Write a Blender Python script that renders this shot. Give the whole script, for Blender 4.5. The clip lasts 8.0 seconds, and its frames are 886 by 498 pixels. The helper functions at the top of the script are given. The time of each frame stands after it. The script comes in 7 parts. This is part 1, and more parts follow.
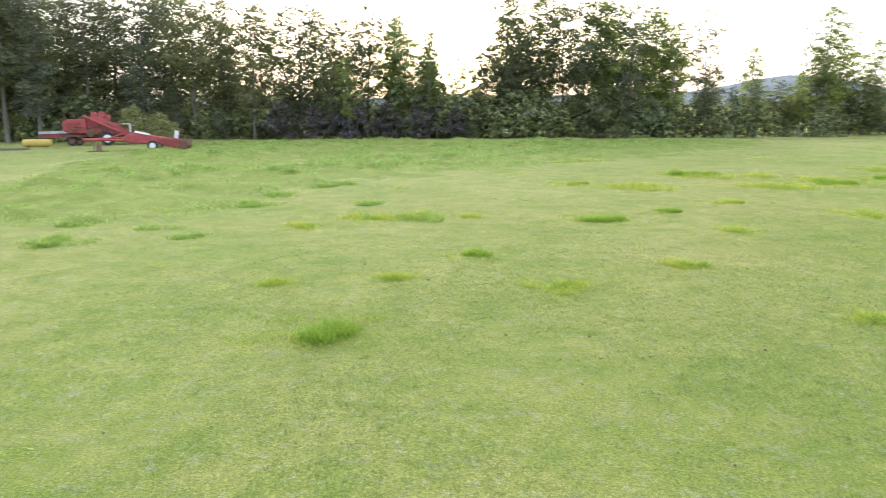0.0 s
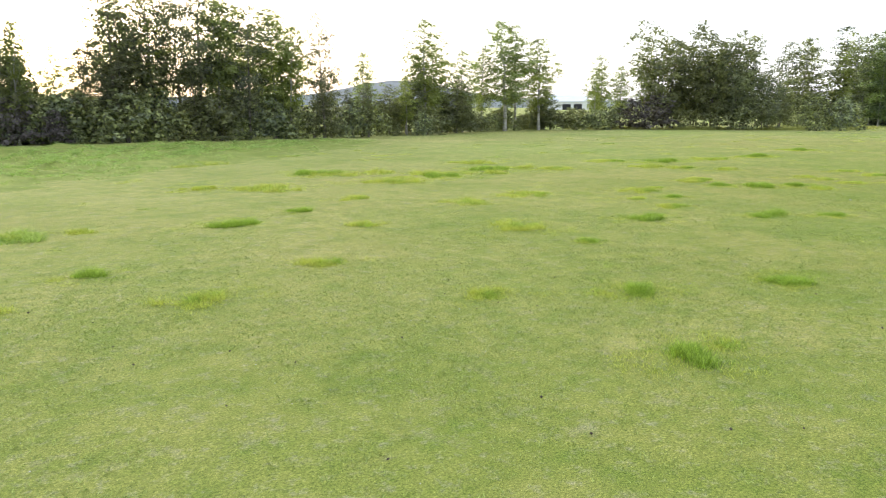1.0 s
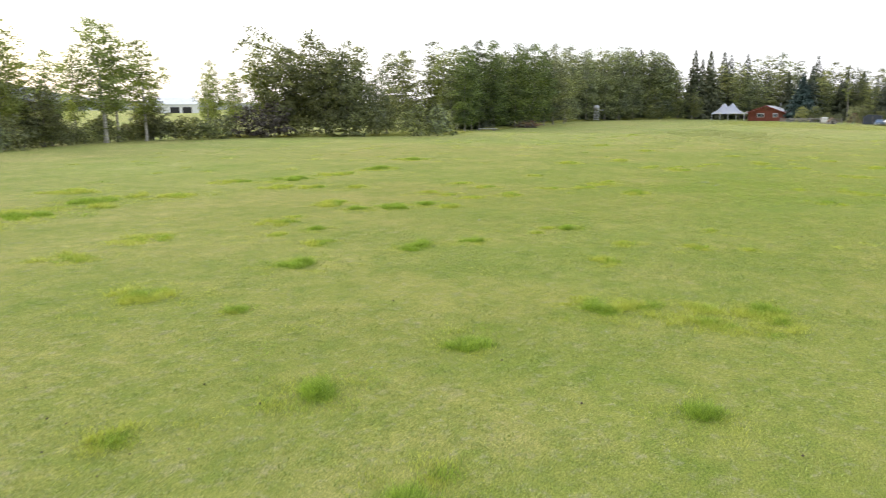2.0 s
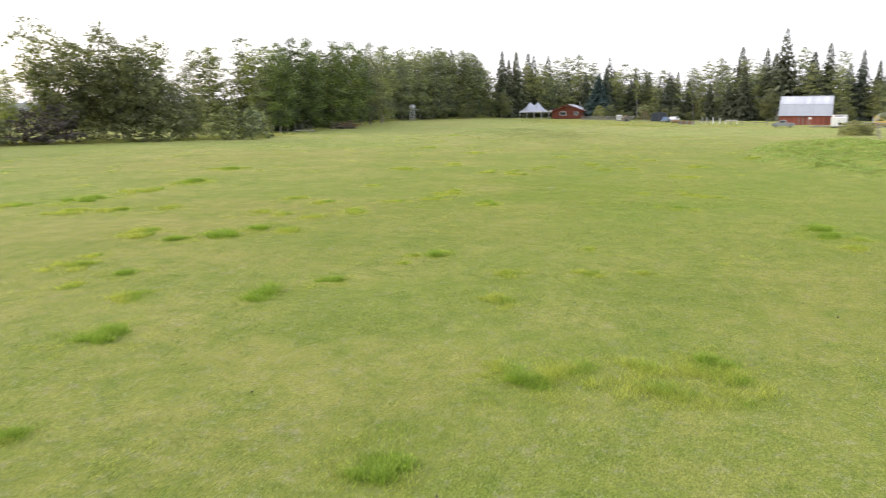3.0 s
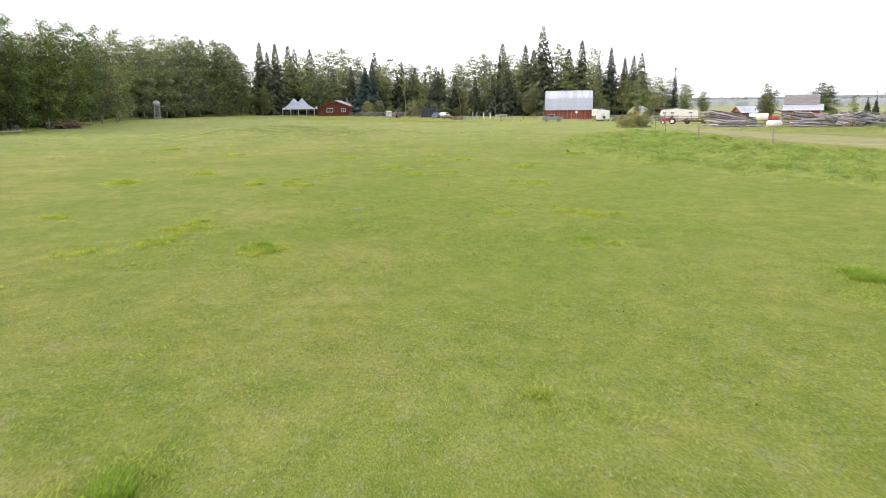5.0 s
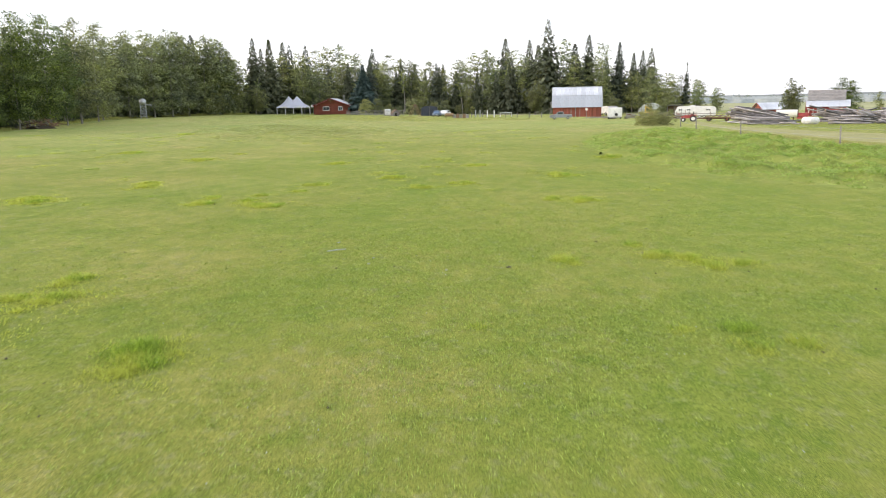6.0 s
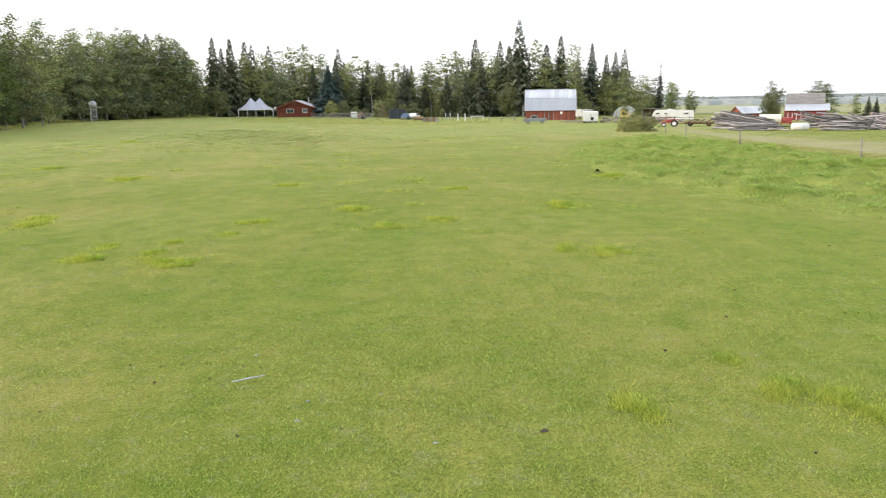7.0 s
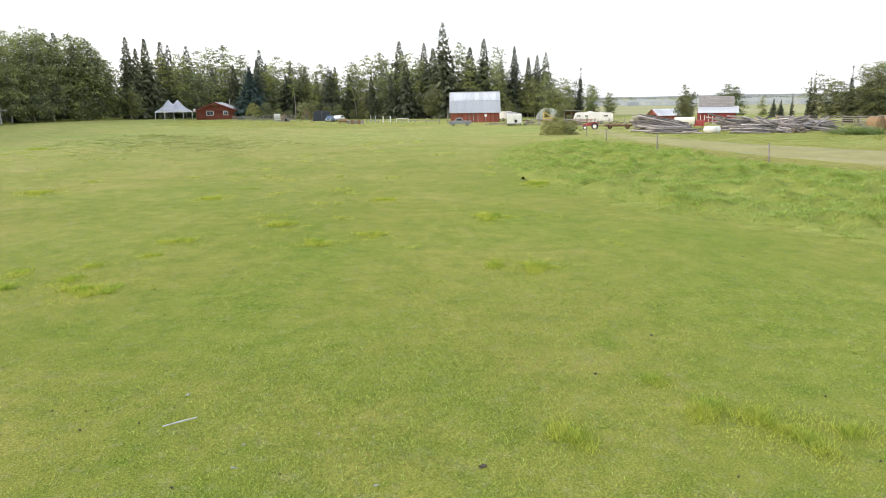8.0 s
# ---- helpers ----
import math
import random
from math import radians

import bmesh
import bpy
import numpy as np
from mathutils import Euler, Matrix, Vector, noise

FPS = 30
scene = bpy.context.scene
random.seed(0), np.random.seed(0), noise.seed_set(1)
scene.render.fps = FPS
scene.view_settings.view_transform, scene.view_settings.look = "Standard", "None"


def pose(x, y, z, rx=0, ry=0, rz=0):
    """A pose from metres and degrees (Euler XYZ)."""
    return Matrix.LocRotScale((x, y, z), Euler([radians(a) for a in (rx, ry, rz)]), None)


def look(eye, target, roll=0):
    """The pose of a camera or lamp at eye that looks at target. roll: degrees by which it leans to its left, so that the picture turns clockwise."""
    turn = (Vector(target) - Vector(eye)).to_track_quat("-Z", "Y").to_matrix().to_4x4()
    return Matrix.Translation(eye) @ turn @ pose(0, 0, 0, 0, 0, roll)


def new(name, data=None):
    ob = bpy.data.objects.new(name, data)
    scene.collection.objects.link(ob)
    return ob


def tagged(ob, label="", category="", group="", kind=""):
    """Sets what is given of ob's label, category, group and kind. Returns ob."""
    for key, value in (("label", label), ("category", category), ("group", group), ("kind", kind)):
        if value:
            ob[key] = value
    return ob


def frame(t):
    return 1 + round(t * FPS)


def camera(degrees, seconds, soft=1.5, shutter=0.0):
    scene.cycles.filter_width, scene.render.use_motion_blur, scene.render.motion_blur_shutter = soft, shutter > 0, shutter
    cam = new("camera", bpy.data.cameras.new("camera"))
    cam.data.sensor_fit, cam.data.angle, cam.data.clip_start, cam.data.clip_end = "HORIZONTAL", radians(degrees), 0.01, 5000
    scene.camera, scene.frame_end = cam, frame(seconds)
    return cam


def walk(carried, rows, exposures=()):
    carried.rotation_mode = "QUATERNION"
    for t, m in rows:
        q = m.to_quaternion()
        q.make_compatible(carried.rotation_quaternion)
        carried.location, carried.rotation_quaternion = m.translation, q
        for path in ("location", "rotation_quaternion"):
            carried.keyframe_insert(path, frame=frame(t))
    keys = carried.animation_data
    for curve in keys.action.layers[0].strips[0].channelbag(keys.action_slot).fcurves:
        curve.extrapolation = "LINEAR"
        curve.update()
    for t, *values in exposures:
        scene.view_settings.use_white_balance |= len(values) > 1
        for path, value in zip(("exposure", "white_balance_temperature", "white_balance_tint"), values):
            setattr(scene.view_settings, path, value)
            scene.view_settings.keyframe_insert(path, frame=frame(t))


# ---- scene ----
cam = camera(63.2, 8.0, soft=1.0, shutter=0.15)
PATH = [
    (0, (2.468, 0.215, 3.208), (2.376, 2.175, 2.819), -0.2),
    (0.2, (2.566, 0.159, 3.18), (2.692, 2.117, 2.795), -0.5),
    (0.5, (2.475, 0.267, 3.181), (2.956, 2.169, 2.795), -0.1),
    (1, (2.597, 0.682, 3.149), (3.464, 2.442, 2.763), -0.2),
    (1.2, (2.804, 0.952, 3.403), (3.724, 2.684, 3.012), -0.5),
    (1.3, (2.844, 1.205, 3.552), (3.825, 2.904, 3.161), -0.3),
    (1.5, (3.098, 1.772, 3.698), (4.277, 3.34, 3.312), -0.1),
    (1.6, (3.161, 2.034, 3.782), (4.464, 3.5, 3.393), -0.2),
    (1.7, (3.384, 2.322, 3.803), (4.792, 3.688, 3.415), -0.2),
    (2.8, (6.14, 5.587, 4.179), (7.958, 6.325, 3.791), -0.5),
    (3, (6.825, 6.054, 4.166), (8.675, 6.708, 3.776), -0.5),
    (3.2, (7.943, 6.767, 4.123), (9.876, 7.093, 3.73), -0.4),
    (3.4, (9.028, 7.368, 4.134), (10.986, 7.456, 3.737), -0.3),
    (3.5, (9.319, 7.519, 4.139), (11.278, 7.589, 3.743), -0.4),
    (4, (12.382, 8.541, 4.159), (14.339, 8.644, 3.76), -0.7),
    (4.5, (16.046, 9.31, 3.977), (18.005, 9.348, 3.578), -0.6),
    (4.7, (17.562, 9.553, 3.712), (19.522, 9.589, 3.314), -0.7),
    (5.8, (26.368, 10.452, 3.026), (28.326, 10.482, 2.622), -0.7),
    (6, (28.086, 10.498, 3.089), (30.044, 10.532, 2.687), -0.9),
    (6.5, (32.443, 10.549, 3.371), (34.402, 10.585, 2.97), -0.9),
    (7, (34.223, 10.736, 3.455), (36.182, 10.684, 3.054), -0.8),
    (7.2, (34.312, 10.779, 3.489), (36.265, 10.624, 3.087), -0.5),
    (7.5, (34.299, 10.806, 3.515), (36.242, 10.553, 3.112), -0.6),
    (8, (34.258, 10.815, 3.891), (36.2, 10.563, 3.488), -0.8),
]
walk(cam, [(t, look(eye, target, roll)) for t, eye, target, roll in PATH], exposures=((0, 0.84, 5800, 14), (0.8, 0.73, 6000, 13), (1.6, 0.59, 6350, 14), (3.0, 0.59, 6450, 18), (4.7, 0.58, 6450, 17), (6.0, 0.56, 6450, 15), (8.0, 0.55, 6500, 13)))


# ---- world, sun and exposure ----
SUN_ELEVATION, SUN_AZIMUTH = 16.0, 4.0   # degrees; the azimuth leans from +y towards -x
world = bpy.data.worlds.new("overcast_sky")
scene.world = world
world.use_nodes = True
wn, wl = world.node_tree.nodes, world.node_tree.links
wn.clear()
sky = wn.new("ShaderNodeTexSky")
sky.sky_type = 'NISHITA'
sky.sun_disc = False
sky.sun_elevation = radians(SUN_ELEVATION)
sky.sun_rotation = radians(-SUN_AZIMUTH)
sky.air_density, sky.dust_density, sky.ozone_density = 1.0, 3.0, 1.0
clear_bg = wn.new("ShaderNodeBackground")
clear_bg.inputs["Strength"].default_value = 0.09
cloud_bg = wn.new("ShaderNodeBackground")
cloud_bg.inputs["Color"].default_value = (0.93, 0.96, 1.0, 1)
cloud_bg.inputs["Strength"].default_value = 0.80
both_bg = wn.new("ShaderNodeAddShader")
world_out = wn.new("ShaderNodeOutputWorld")
wl.new(sky.outputs["Color"], clear_bg.inputs["Color"])
wl.new(clear_bg.outputs[0], both_bg.inputs[0])
wl.new(cloud_bg.outputs[0], both_bg.inputs[1])
wl.new(both_bg.outputs[0], world_out.inputs["Surface"])

sun_data = bpy.data.lights.new("sun", "SUN")
sun_data.energy, sun_data.angle, sun_data.color = 0.9, radians(14), (1.0, 0.93, 0.82)
sun = new("sun", sun_data)
sun_from = Vector((-math.sin(radians(SUN_AZIMUTH)) * math.cos(radians(24)), math.cos(radians(SUN_AZIMUTH)) * math.cos(radians(24)), math.sin(radians(24))))
sun.matrix_world = look(sun_from * 200, (0, 0, 0))


# ---- materials ----
def material(name):
    m = bpy.data.materials.new(name)
    m.use_nodes = True
    nt = m.node_tree
    return m, nt, nt.nodes["Principled BSDF"]


def noise_node(nt, scale, detail=4.0, rough=0.6, coord="Object", stretch=None):
    tc = nt.nodes.new("ShaderNodeTexCoord")
    n = nt.nodes.new("ShaderNodeTexNoise")
    n.inputs["Scale"].default_value = scale
    n.inputs["Detail"].default_value = detail
    n.inputs["Roughness"].default_value = rough
    if stretch:
        mp = nt.nodes.new("ShaderNodeMapping")
        mp.inputs["Scale"].default_value = stretch
        nt.links.new(tc.outputs[coord], mp.inputs["Vector"])
        nt.links.new(mp.outputs["Vector"], n.inputs["Vector"])
    else:
        nt.links.new(tc.outputs[coord], n.inputs["Vector"])
    return n


def ramp_node(nt, source, stops):
    r = nt.nodes.new("ShaderNodeValToRGB")
    els = r.color_ramp.elements
    while len(els) < len(stops):
        els.new(0.5)
    for e, (p, c) in zip(els, stops):
        e.position = p
        e.color = (*c, 1) if len(c) == 3 else c
    nt.links.new(source, r.inputs["Fac"])
    return r


def mix_node(nt, a, b, fac, mode="MIX"):
    """Mixes two colours; a, b and fac are sockets, colours or numbers."""
    m = nt.nodes.new("ShaderNodeMix")
    m.data_type, m.blend_type = "RGBA", mode
    for sock, v in ((m.inputs[6], a), (m.inputs[7], b), (m.inputs[0], fac)):
        if isinstance(v, bpy.types.NodeSocket):
            nt.links.new(v, sock)
        else:
            sock.default_value = (*v, 1) if isinstance(v, tuple) else v
    return m.outputs[2]


def bump_node(nt, bsdf, height, strength, distance):
    b = nt.nodes.new("ShaderNodeBump")
    b.inputs["Strength"].default_value = strength
    b.inputs["Distance"].default_value = distance
    nt.links.new(height, b.inputs["Height"])
    nt.links.new(b.outputs["Normal"], bsdf.inputs["Normal"])


def surface(name, dark, light, scale=3.0, rough=0.7, metal=0.0, bump=0.3, fine=30.0, stretch=None, spread=0.0, gloss=0.5):
    """A painted, wooden or mineral surface with wear at two scales. spread: how far single pieces differ in tone."""
    m, nt, bsdf = material(name)
    big = noise_node(nt, scale, 5.0, 0.65, stretch=stretch)
    small = noise_node(nt, fine, 3.0, 0.6, stretch=stretch)
    col = ramp_node(nt, big.outputs["Fac"], [(0.32, dark), (0.68, light)]).outputs["Color"]
    grain = ramp_node(nt, small.outputs["Fac"], [(0.3, (0.72, 0.72, 0.72)), (0.7, (1.12, 1.12, 1.12))]).outputs["Color"]
    col = mix_node(nt, col, grain, 0.7, "MULTIPLY")
    if spread:
        info = nt.nodes.new("ShaderNodeObjectInfo")
        tone = ramp_node(nt, info.outputs["Random"], [(0.0, (1 - spread,) * 3), (1.0, (1 + spread,) * 3)]).outputs["Color"]
        col = mix_node(nt, col, tone, 1.0, "MULTIPLY")
    nt.links.new(col, bsdf.inputs["Base Color"])
    bsdf.inputs["Roughness"].default_value = rough
    bsdf.inputs["Specular IOR Level"].default_value = gloss
    bsdf.inputs["Metallic"].default_value = metal
    if bump:
        bump_node(nt, bsdf, small.outputs["Fac"], bump, 0.02)
    return m


def leaf_material(name, dark, light, thin=0.35, tree_spread=0.25, passing=(1.15, 1.22, 0.72), bough_shade=0.0):
    """Leaves: each its own tone, each tree its own hue, some light passing through. The last value puts light and shade
    between boughs into the colour.
    """
    m, nt, bsdf = material(name)
    geo = nt.nodes.new("ShaderNodeNewGeometry")
    info = nt.nodes.new("ShaderNodeObjectInfo")
    col = ramp_node(nt, geo.outputs["Random Per Island"], [(0.0, dark), (0.75, light), (1.0, tuple(min(1, 1.25 * c) for c in light))]).outputs["Color"]
    s = tree_spread
    tone = ramp_node(nt, info.outputs["Random"], [(0.0, (1 - s, 1 - s, 1 - s)), (0.35, (1.0, 1.0, 0.9)), (0.7, (0.9, 0.95, 1.15)), (1.0, (1 + s * 0.5, 1 + s * 0.42, 0.95))]).outputs["Color"]
    col = mix_node(nt, col, tone, 1.0, "MULTIPLY")
    # crown light and shade put into the leaf colour, spread by noise
    if bough_shade:
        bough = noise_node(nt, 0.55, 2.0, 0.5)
        tone2 = ramp_node(nt, bough.outputs["Fac"], [(0.36, (1 - bough_shade, 1 - bough_shade, 1 - 0.7 * bough_shade)), (0.64, (1 + 1.1 * bough_shade, 1 + bough_shade, 1.0))]).outputs["Color"]
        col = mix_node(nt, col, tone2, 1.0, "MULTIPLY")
    nt.links.new(col, bsdf.inputs["Base Color"])
    bsdf.inputs["Roughness"].default_value = 0.55
    bsdf.inputs["Specular IOR Level"].default_value = 0.25
    tr = nt.nodes.new("ShaderNodeBsdfTranslucent")
    nt.links.new(mix_node(nt, col, passing, 1.0, "MULTIPLY"), tr.inputs["Color"])
    ms = nt.nodes.new("ShaderNodeMixShader")
    ms.inputs[0].default_value = thin
    nt.links.new(bsdf.outputs[0], ms.inputs[1])
    nt.links.new(tr.outputs[0], ms.inputs[2])
    nt.links.new(ms.outputs[0], nt.nodes["Material Output"].inputs["Surface"])
    return m


def ground_material():
    m, nt, bsdf = material("pasture_turf")
    wide = noise_node(nt, 0.035, 4.0, 0.6)
    patch = noise_node(nt, 0.20, 6.0, 0.66)
    clump = noise_node(nt, 1.3, 6.0, 0.72)
    straw = noise_node(nt, 5.0, 6.0, 0.78)
    fine = noise_node(nt, 34.0, 6.0, 0.85)
    base = ramp_node(nt, patch.outputs["Fac"], [(0.30, (0.152, 0.196, 0.028)), (0.46, (0.183, 0.212, 0.037)), (0.58, (0.206, 0.223, 0.044)), (0.72, (0.238, 0.238, 0.058))]).outputs["Color"]
    tint = ramp_node(nt, wide.outputs["Fac"], [(0.35, (0.92, 1.02, 0.9)), (0.65, (1.06, 1.0, 1.05))]).outputs["Color"]
    col = mix_node(nt, base, tint, 1.0, "MULTIPLY")
    pale = ramp_node(nt, clump.outputs["Fac"], [(0.34, (0.73, 0.86, 0.68)), (0.50, (1.0, 1.0, 1.0)), (0.66, (1.22, 1.13, 1.34))]).outputs["Color"]
    col = mix_node(nt, col, pale, 0.9, "MULTIPLY")
    # dead straw and bare earth between the plants
    dead = ramp_node(nt, straw.outputs["Fac"], [(0.53, (0, 0, 0)), (0.72, (1, 1, 1))]).outputs["Color"]
    col = mix_node(nt, col, (0.30, 0.285, 0.185), mix_node(nt, (0.0, 0.0, 0.0), dead, 0.50))
    # trodden places, dull grey-green and bare
    trod = noise_node(nt, 1.7, 6.0, 0.75)
    bare = ramp_node(nt, trod.outputs["Fac"], [(0.56, (0, 0, 0)), (0.72, (0.7, 0.7, 0.7))]).outputs["Color"]
    col = mix_node(nt, col, (0.240, 0.236, 0.112), bare)
    # greener around (46, -2), paler and bluer with distance from it
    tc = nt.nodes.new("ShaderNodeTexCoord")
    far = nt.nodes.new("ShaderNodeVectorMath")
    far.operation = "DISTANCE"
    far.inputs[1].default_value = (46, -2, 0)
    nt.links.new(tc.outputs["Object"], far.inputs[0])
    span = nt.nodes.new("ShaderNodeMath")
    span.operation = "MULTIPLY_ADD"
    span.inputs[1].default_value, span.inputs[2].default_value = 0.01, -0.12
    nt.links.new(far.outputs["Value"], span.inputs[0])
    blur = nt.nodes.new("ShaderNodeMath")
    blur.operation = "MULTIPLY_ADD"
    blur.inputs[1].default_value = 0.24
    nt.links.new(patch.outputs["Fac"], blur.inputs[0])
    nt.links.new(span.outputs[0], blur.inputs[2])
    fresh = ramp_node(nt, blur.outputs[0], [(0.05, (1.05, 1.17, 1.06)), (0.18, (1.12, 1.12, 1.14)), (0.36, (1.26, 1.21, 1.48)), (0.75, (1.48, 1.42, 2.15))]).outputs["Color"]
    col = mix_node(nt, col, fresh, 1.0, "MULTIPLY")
    grain = ramp_node(nt, fine.outputs["Fac"], [(0.36, (0.38, 0.46, 0.34)), (0.50, (0.95, 0.95, 0.95)), (0.64, (1.62, 1.52, 1.56))]).outputs["Color"]
    col = mix_node(nt, col, grain, 0.85, "MULTIPLY")
    speck = noise_node(nt, 110.0, 3.0, 0.8)
    flecks = ramp_node(nt, speck.outputs["Fac"], [(0.36, (0.40, 0.46, 0.36)), (0.50, (1.0, 1.0, 1.0)), (0.66, (1.72, 1.62, 1.66))]).outputs["Color"]
    col = mix_node(nt, col, flecks, 0.8, "MULTIPLY")
    nt.links.new(col, bsdf.inputs["Base Color"])
    bsdf.inputs["Roughness"].default_value = 0.95
    bsdf.inputs["Specular IOR Level"].default_value = 0.1
    relief = nt.nodes.new("ShaderNodeMath")
    relief.operation = "MULTIPLY_ADD"
    relief.inputs[1].default_value = 0.35
    nt.links.new(fine.outputs["Fac"], relief.inputs[0])
    nt.links.new(straw.outputs["Fac"], relief.inputs[2])
    bump_node(nt, bsdf, relief.outputs[0], 0.6, 0.10)
    return m


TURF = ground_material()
LANE = surface("dry_lane_grass", (0.26, 0.255, 0.105), (0.37, 0.35, 0.165), 0.35, 0.95, 0, 0.4, 9.0, gloss=0.1)
# pale hay, lightened further by haze put into the colour
FIELD = surface("hay_field", (0.28, 0.29, 0.14), (0.37, 0.37, 0.195), 0.02, 0.95, 0, 0.2, 0.4, gloss=0.1)
BLADE = leaf_material("grass_blades", (0.175, 0.222, 0.044), (0.350, 0.398, 0.110), 0.35, 0.0)
BLADE_GREEN = leaf_material("green_grass_blades", (0.172, 0.240, 0.038), (0.355, 0.436, 0.106), 0.35, 0.0)
STRAW_GRASS = leaf_material("straw_grass", (0.25, 0.235, 0.075), (0.41, 0.375, 0.155), 0.3, 0.0)
SEED_GRASS = leaf_material("seeding_grass", (0.270, 0.285, 0.095), (0.360, 0.365, 0.135), 0.5, 0.0)
TUFT_GREEN = leaf_material("lush_grass", (0.205, 0.295, 0.068), (0.410, 0.490, 0.155), 0.50, 0.0, (1.12, 1.25, 0.72))
TUFT_LUSH = leaf_material("tuft_grass", (0.120, 0.200, 0.026), (0.370, 0.465, 0.078), 0.50, 0.0, (1.15, 1.28, 0.66))
WEED = leaf_material("rank_weeds", (0.095, 0.145, 0.045), (0.230, 0.290, 0.100), 0.35, 0.12)
TUFT_DRY = leaf_material("yellowing_grass", (0.290, 0.335, 0.058), (0.495, 0.528, 0.118), 0.50, 0.0, (1.16, 1.20, 0.70))
PALE_GRASS = leaf_material("pale_unmown_grass", (0.27, 0.29, 0.085), (0.46, 0.45, 0.175), 0.45, 0.0)
SWARD = surface("lush_sward", (0.172, 0.220, 0.046), (0.275, 0.308, 0.080), 0.9, 0.95, 0, 0.6, 9.0, gloss=0.05)
# duller copy of LEAF_ASPEN for the north row, its backlit tone in the colour
LEAF_NORTH_ROW = leaf_material("backlit_row_leaves", (0.100, 0.106, 0.068), (0.185, 0.192, 0.112), 0.36, 0.30, bough_shade=0.28)
LEAF_ASPEN = leaf_material("aspen_leaves", (0.100, 0.118, 0.060), (0.275, 0.304, 0.152), 0.24, 0.34, bough_shade=0.42)
# darker copy of LEAF_ASPEN, with the strongest bough shade in its colour
LEAF_EDGE = leaf_material("edge_aspen_leaves", (0.044, 0.068, 0.024), (0.155, 0.206, 0.068), 0.22, 0.45, bough_shade=0.46)
LEAF_BIRCH = leaf_material("birch_leaves", (0.165, 0.200, 0.075), (0.305, 0.345, 0.132), 0.5, bough_shade=0.28)
LEAF_WILLOW = leaf_material("willow_leaves", (0.125, 0.138, 0.078), (0.225, 0.238, 0.128), 0.45, 0.32, bough_shade=0.28)
LEAF_PALE = leaf_material("pale_bush_leaves", (0.23, 0.235, 0.115), (0.42, 0.415, 0.21), 0.5)
LEAF_PURPLE = leaf_material("purplish_leaves", (0.060, 0.052, 0.052), (0.150, 0.130, 0.125))
NEEDLE = leaf_material("spruce_needles", (0.050, 0.060, 0.038), (0.132, 0.148, 0.090), 0.15)
NEEDLE_BLUE = leaf_material("blue_spruce_needles", (0.022, 0.045, 0.036), (0.065, 0.100, 0.082), 0.1)
# haze is painted into the next two colours, paler than the foliage itself
FAR_LEAF = leaf_material("haze_pale_foliage", (0.24, 0.27, 0.255), (0.285, 0.31, 0.295), 0.1, 0.0)
FAR_CANOPY = surface("haze_pale_bushland", (0.25, 0.28, 0.26), (0.33, 0.355, 0.33), 0.02, 1.0, 0, 0.3, 0.4)
BARK = surface("grey_bark", (0.10, 0.085, 0.065), (0.24, 0.22, 0.18), 2.0, 0.9, 0, 0.6, 14.0, (1, 1, 0.25))
BARK_GREY = surface("pale_grey_bark", (0.17, 0.155, 0.13), (0.40, 0.38, 0.33), 2.0, 0.9, 0, 0.6, 14.0, (1, 1, 0.25))
BARK_PALE = surface("pale_birch_bark", (0.22, 0.20, 0.16), (0.52, 0.50, 0.44), 2.5, 0.85, 0, 0.4, 12.0, (1, 1, 2.5))
# the hills' pale grey has the haze painted in
HILL = surface("haze_grey_hill", (0.235, 0.252, 0.240), (0.275, 0.290, 0.280), 0.004, 1.0, 0, 0, 0.03, gloss=0.0)
RED_BARN = surface("weathered_red_boards", (0.20, 0.055, 0.040), (0.40, 0.125, 0.080), 0.8, 0.85, 0, 0.4, 9.0, (6, 6, 0.4), 0.30)
RED_LOG = surface("red_stained_logs", (0.13, 0.032, 0.020), (0.28, 0.075, 0.040), 1.0, 0.7, 0, 0.4, 10.0, (0.5, 6, 6), 0.12)
RED_PAINT = surface("faded_red_paint", (0.27, 0.038, 0.040), (0.50, 0.095, 0.090), 1.6, 0.5, 0, 0.2, 18.0)
RED_DARK = surface("dull_red_paint", (0.20, 0.03, 0.03), (0.34, 0.06, 0.055), 1.6, 0.6, 0, 0.2, 18.0)
TIN = surface("galvanised_roof", (0.36, 0.39, 0.43), (0.52, 0.55, 0.59), 0.6, 0.5, 0.2, 0.1, 6.0, (1, 1, 1), 0.05)
TIN_BRIGHT = surface("white_metal_roof", (0.46, 0.49, 0.53), (0.62, 0.65, 0.68), 0.5, 0.5, 0.1, 0.1, 6.0, None, 0.03)
SHINGLE = surface("old_grey_shingles", (0.20, 0.19, 0.18), (0.34, 0.32, 0.30), 1.5, 0.9, 0, 0.6, 10.0, None, 0.14)
WHITE = surface("white_paint", (0.70, 0.70, 0.68), (0.84, 0.84, 0.82), 1.2, 0.5, 0, 0.1, 14.0)
CANVAS = leaf_material("white_canvas", (0.90, 0.88, 0.85), (0.92, 0.90, 0.87), 0.35, 0.0, (1.0, 1.0, 1.0))
GREY_WOOD = surface("silvered_wood", (0.15, 0.135, 0.125), (0.38, 0.355, 0.33), 1.2, 0.9, 0, 0.5, 12.0, (0.4, 5, 5), 0.2)
BROWN_WOOD = surface("brown_wood", (0.14, 0.085, 0.05), (0.30, 0.19, 0.11), 1.5, 0.85, 0, 0.5, 12.0, (5, 5, 0.5), 0.15)
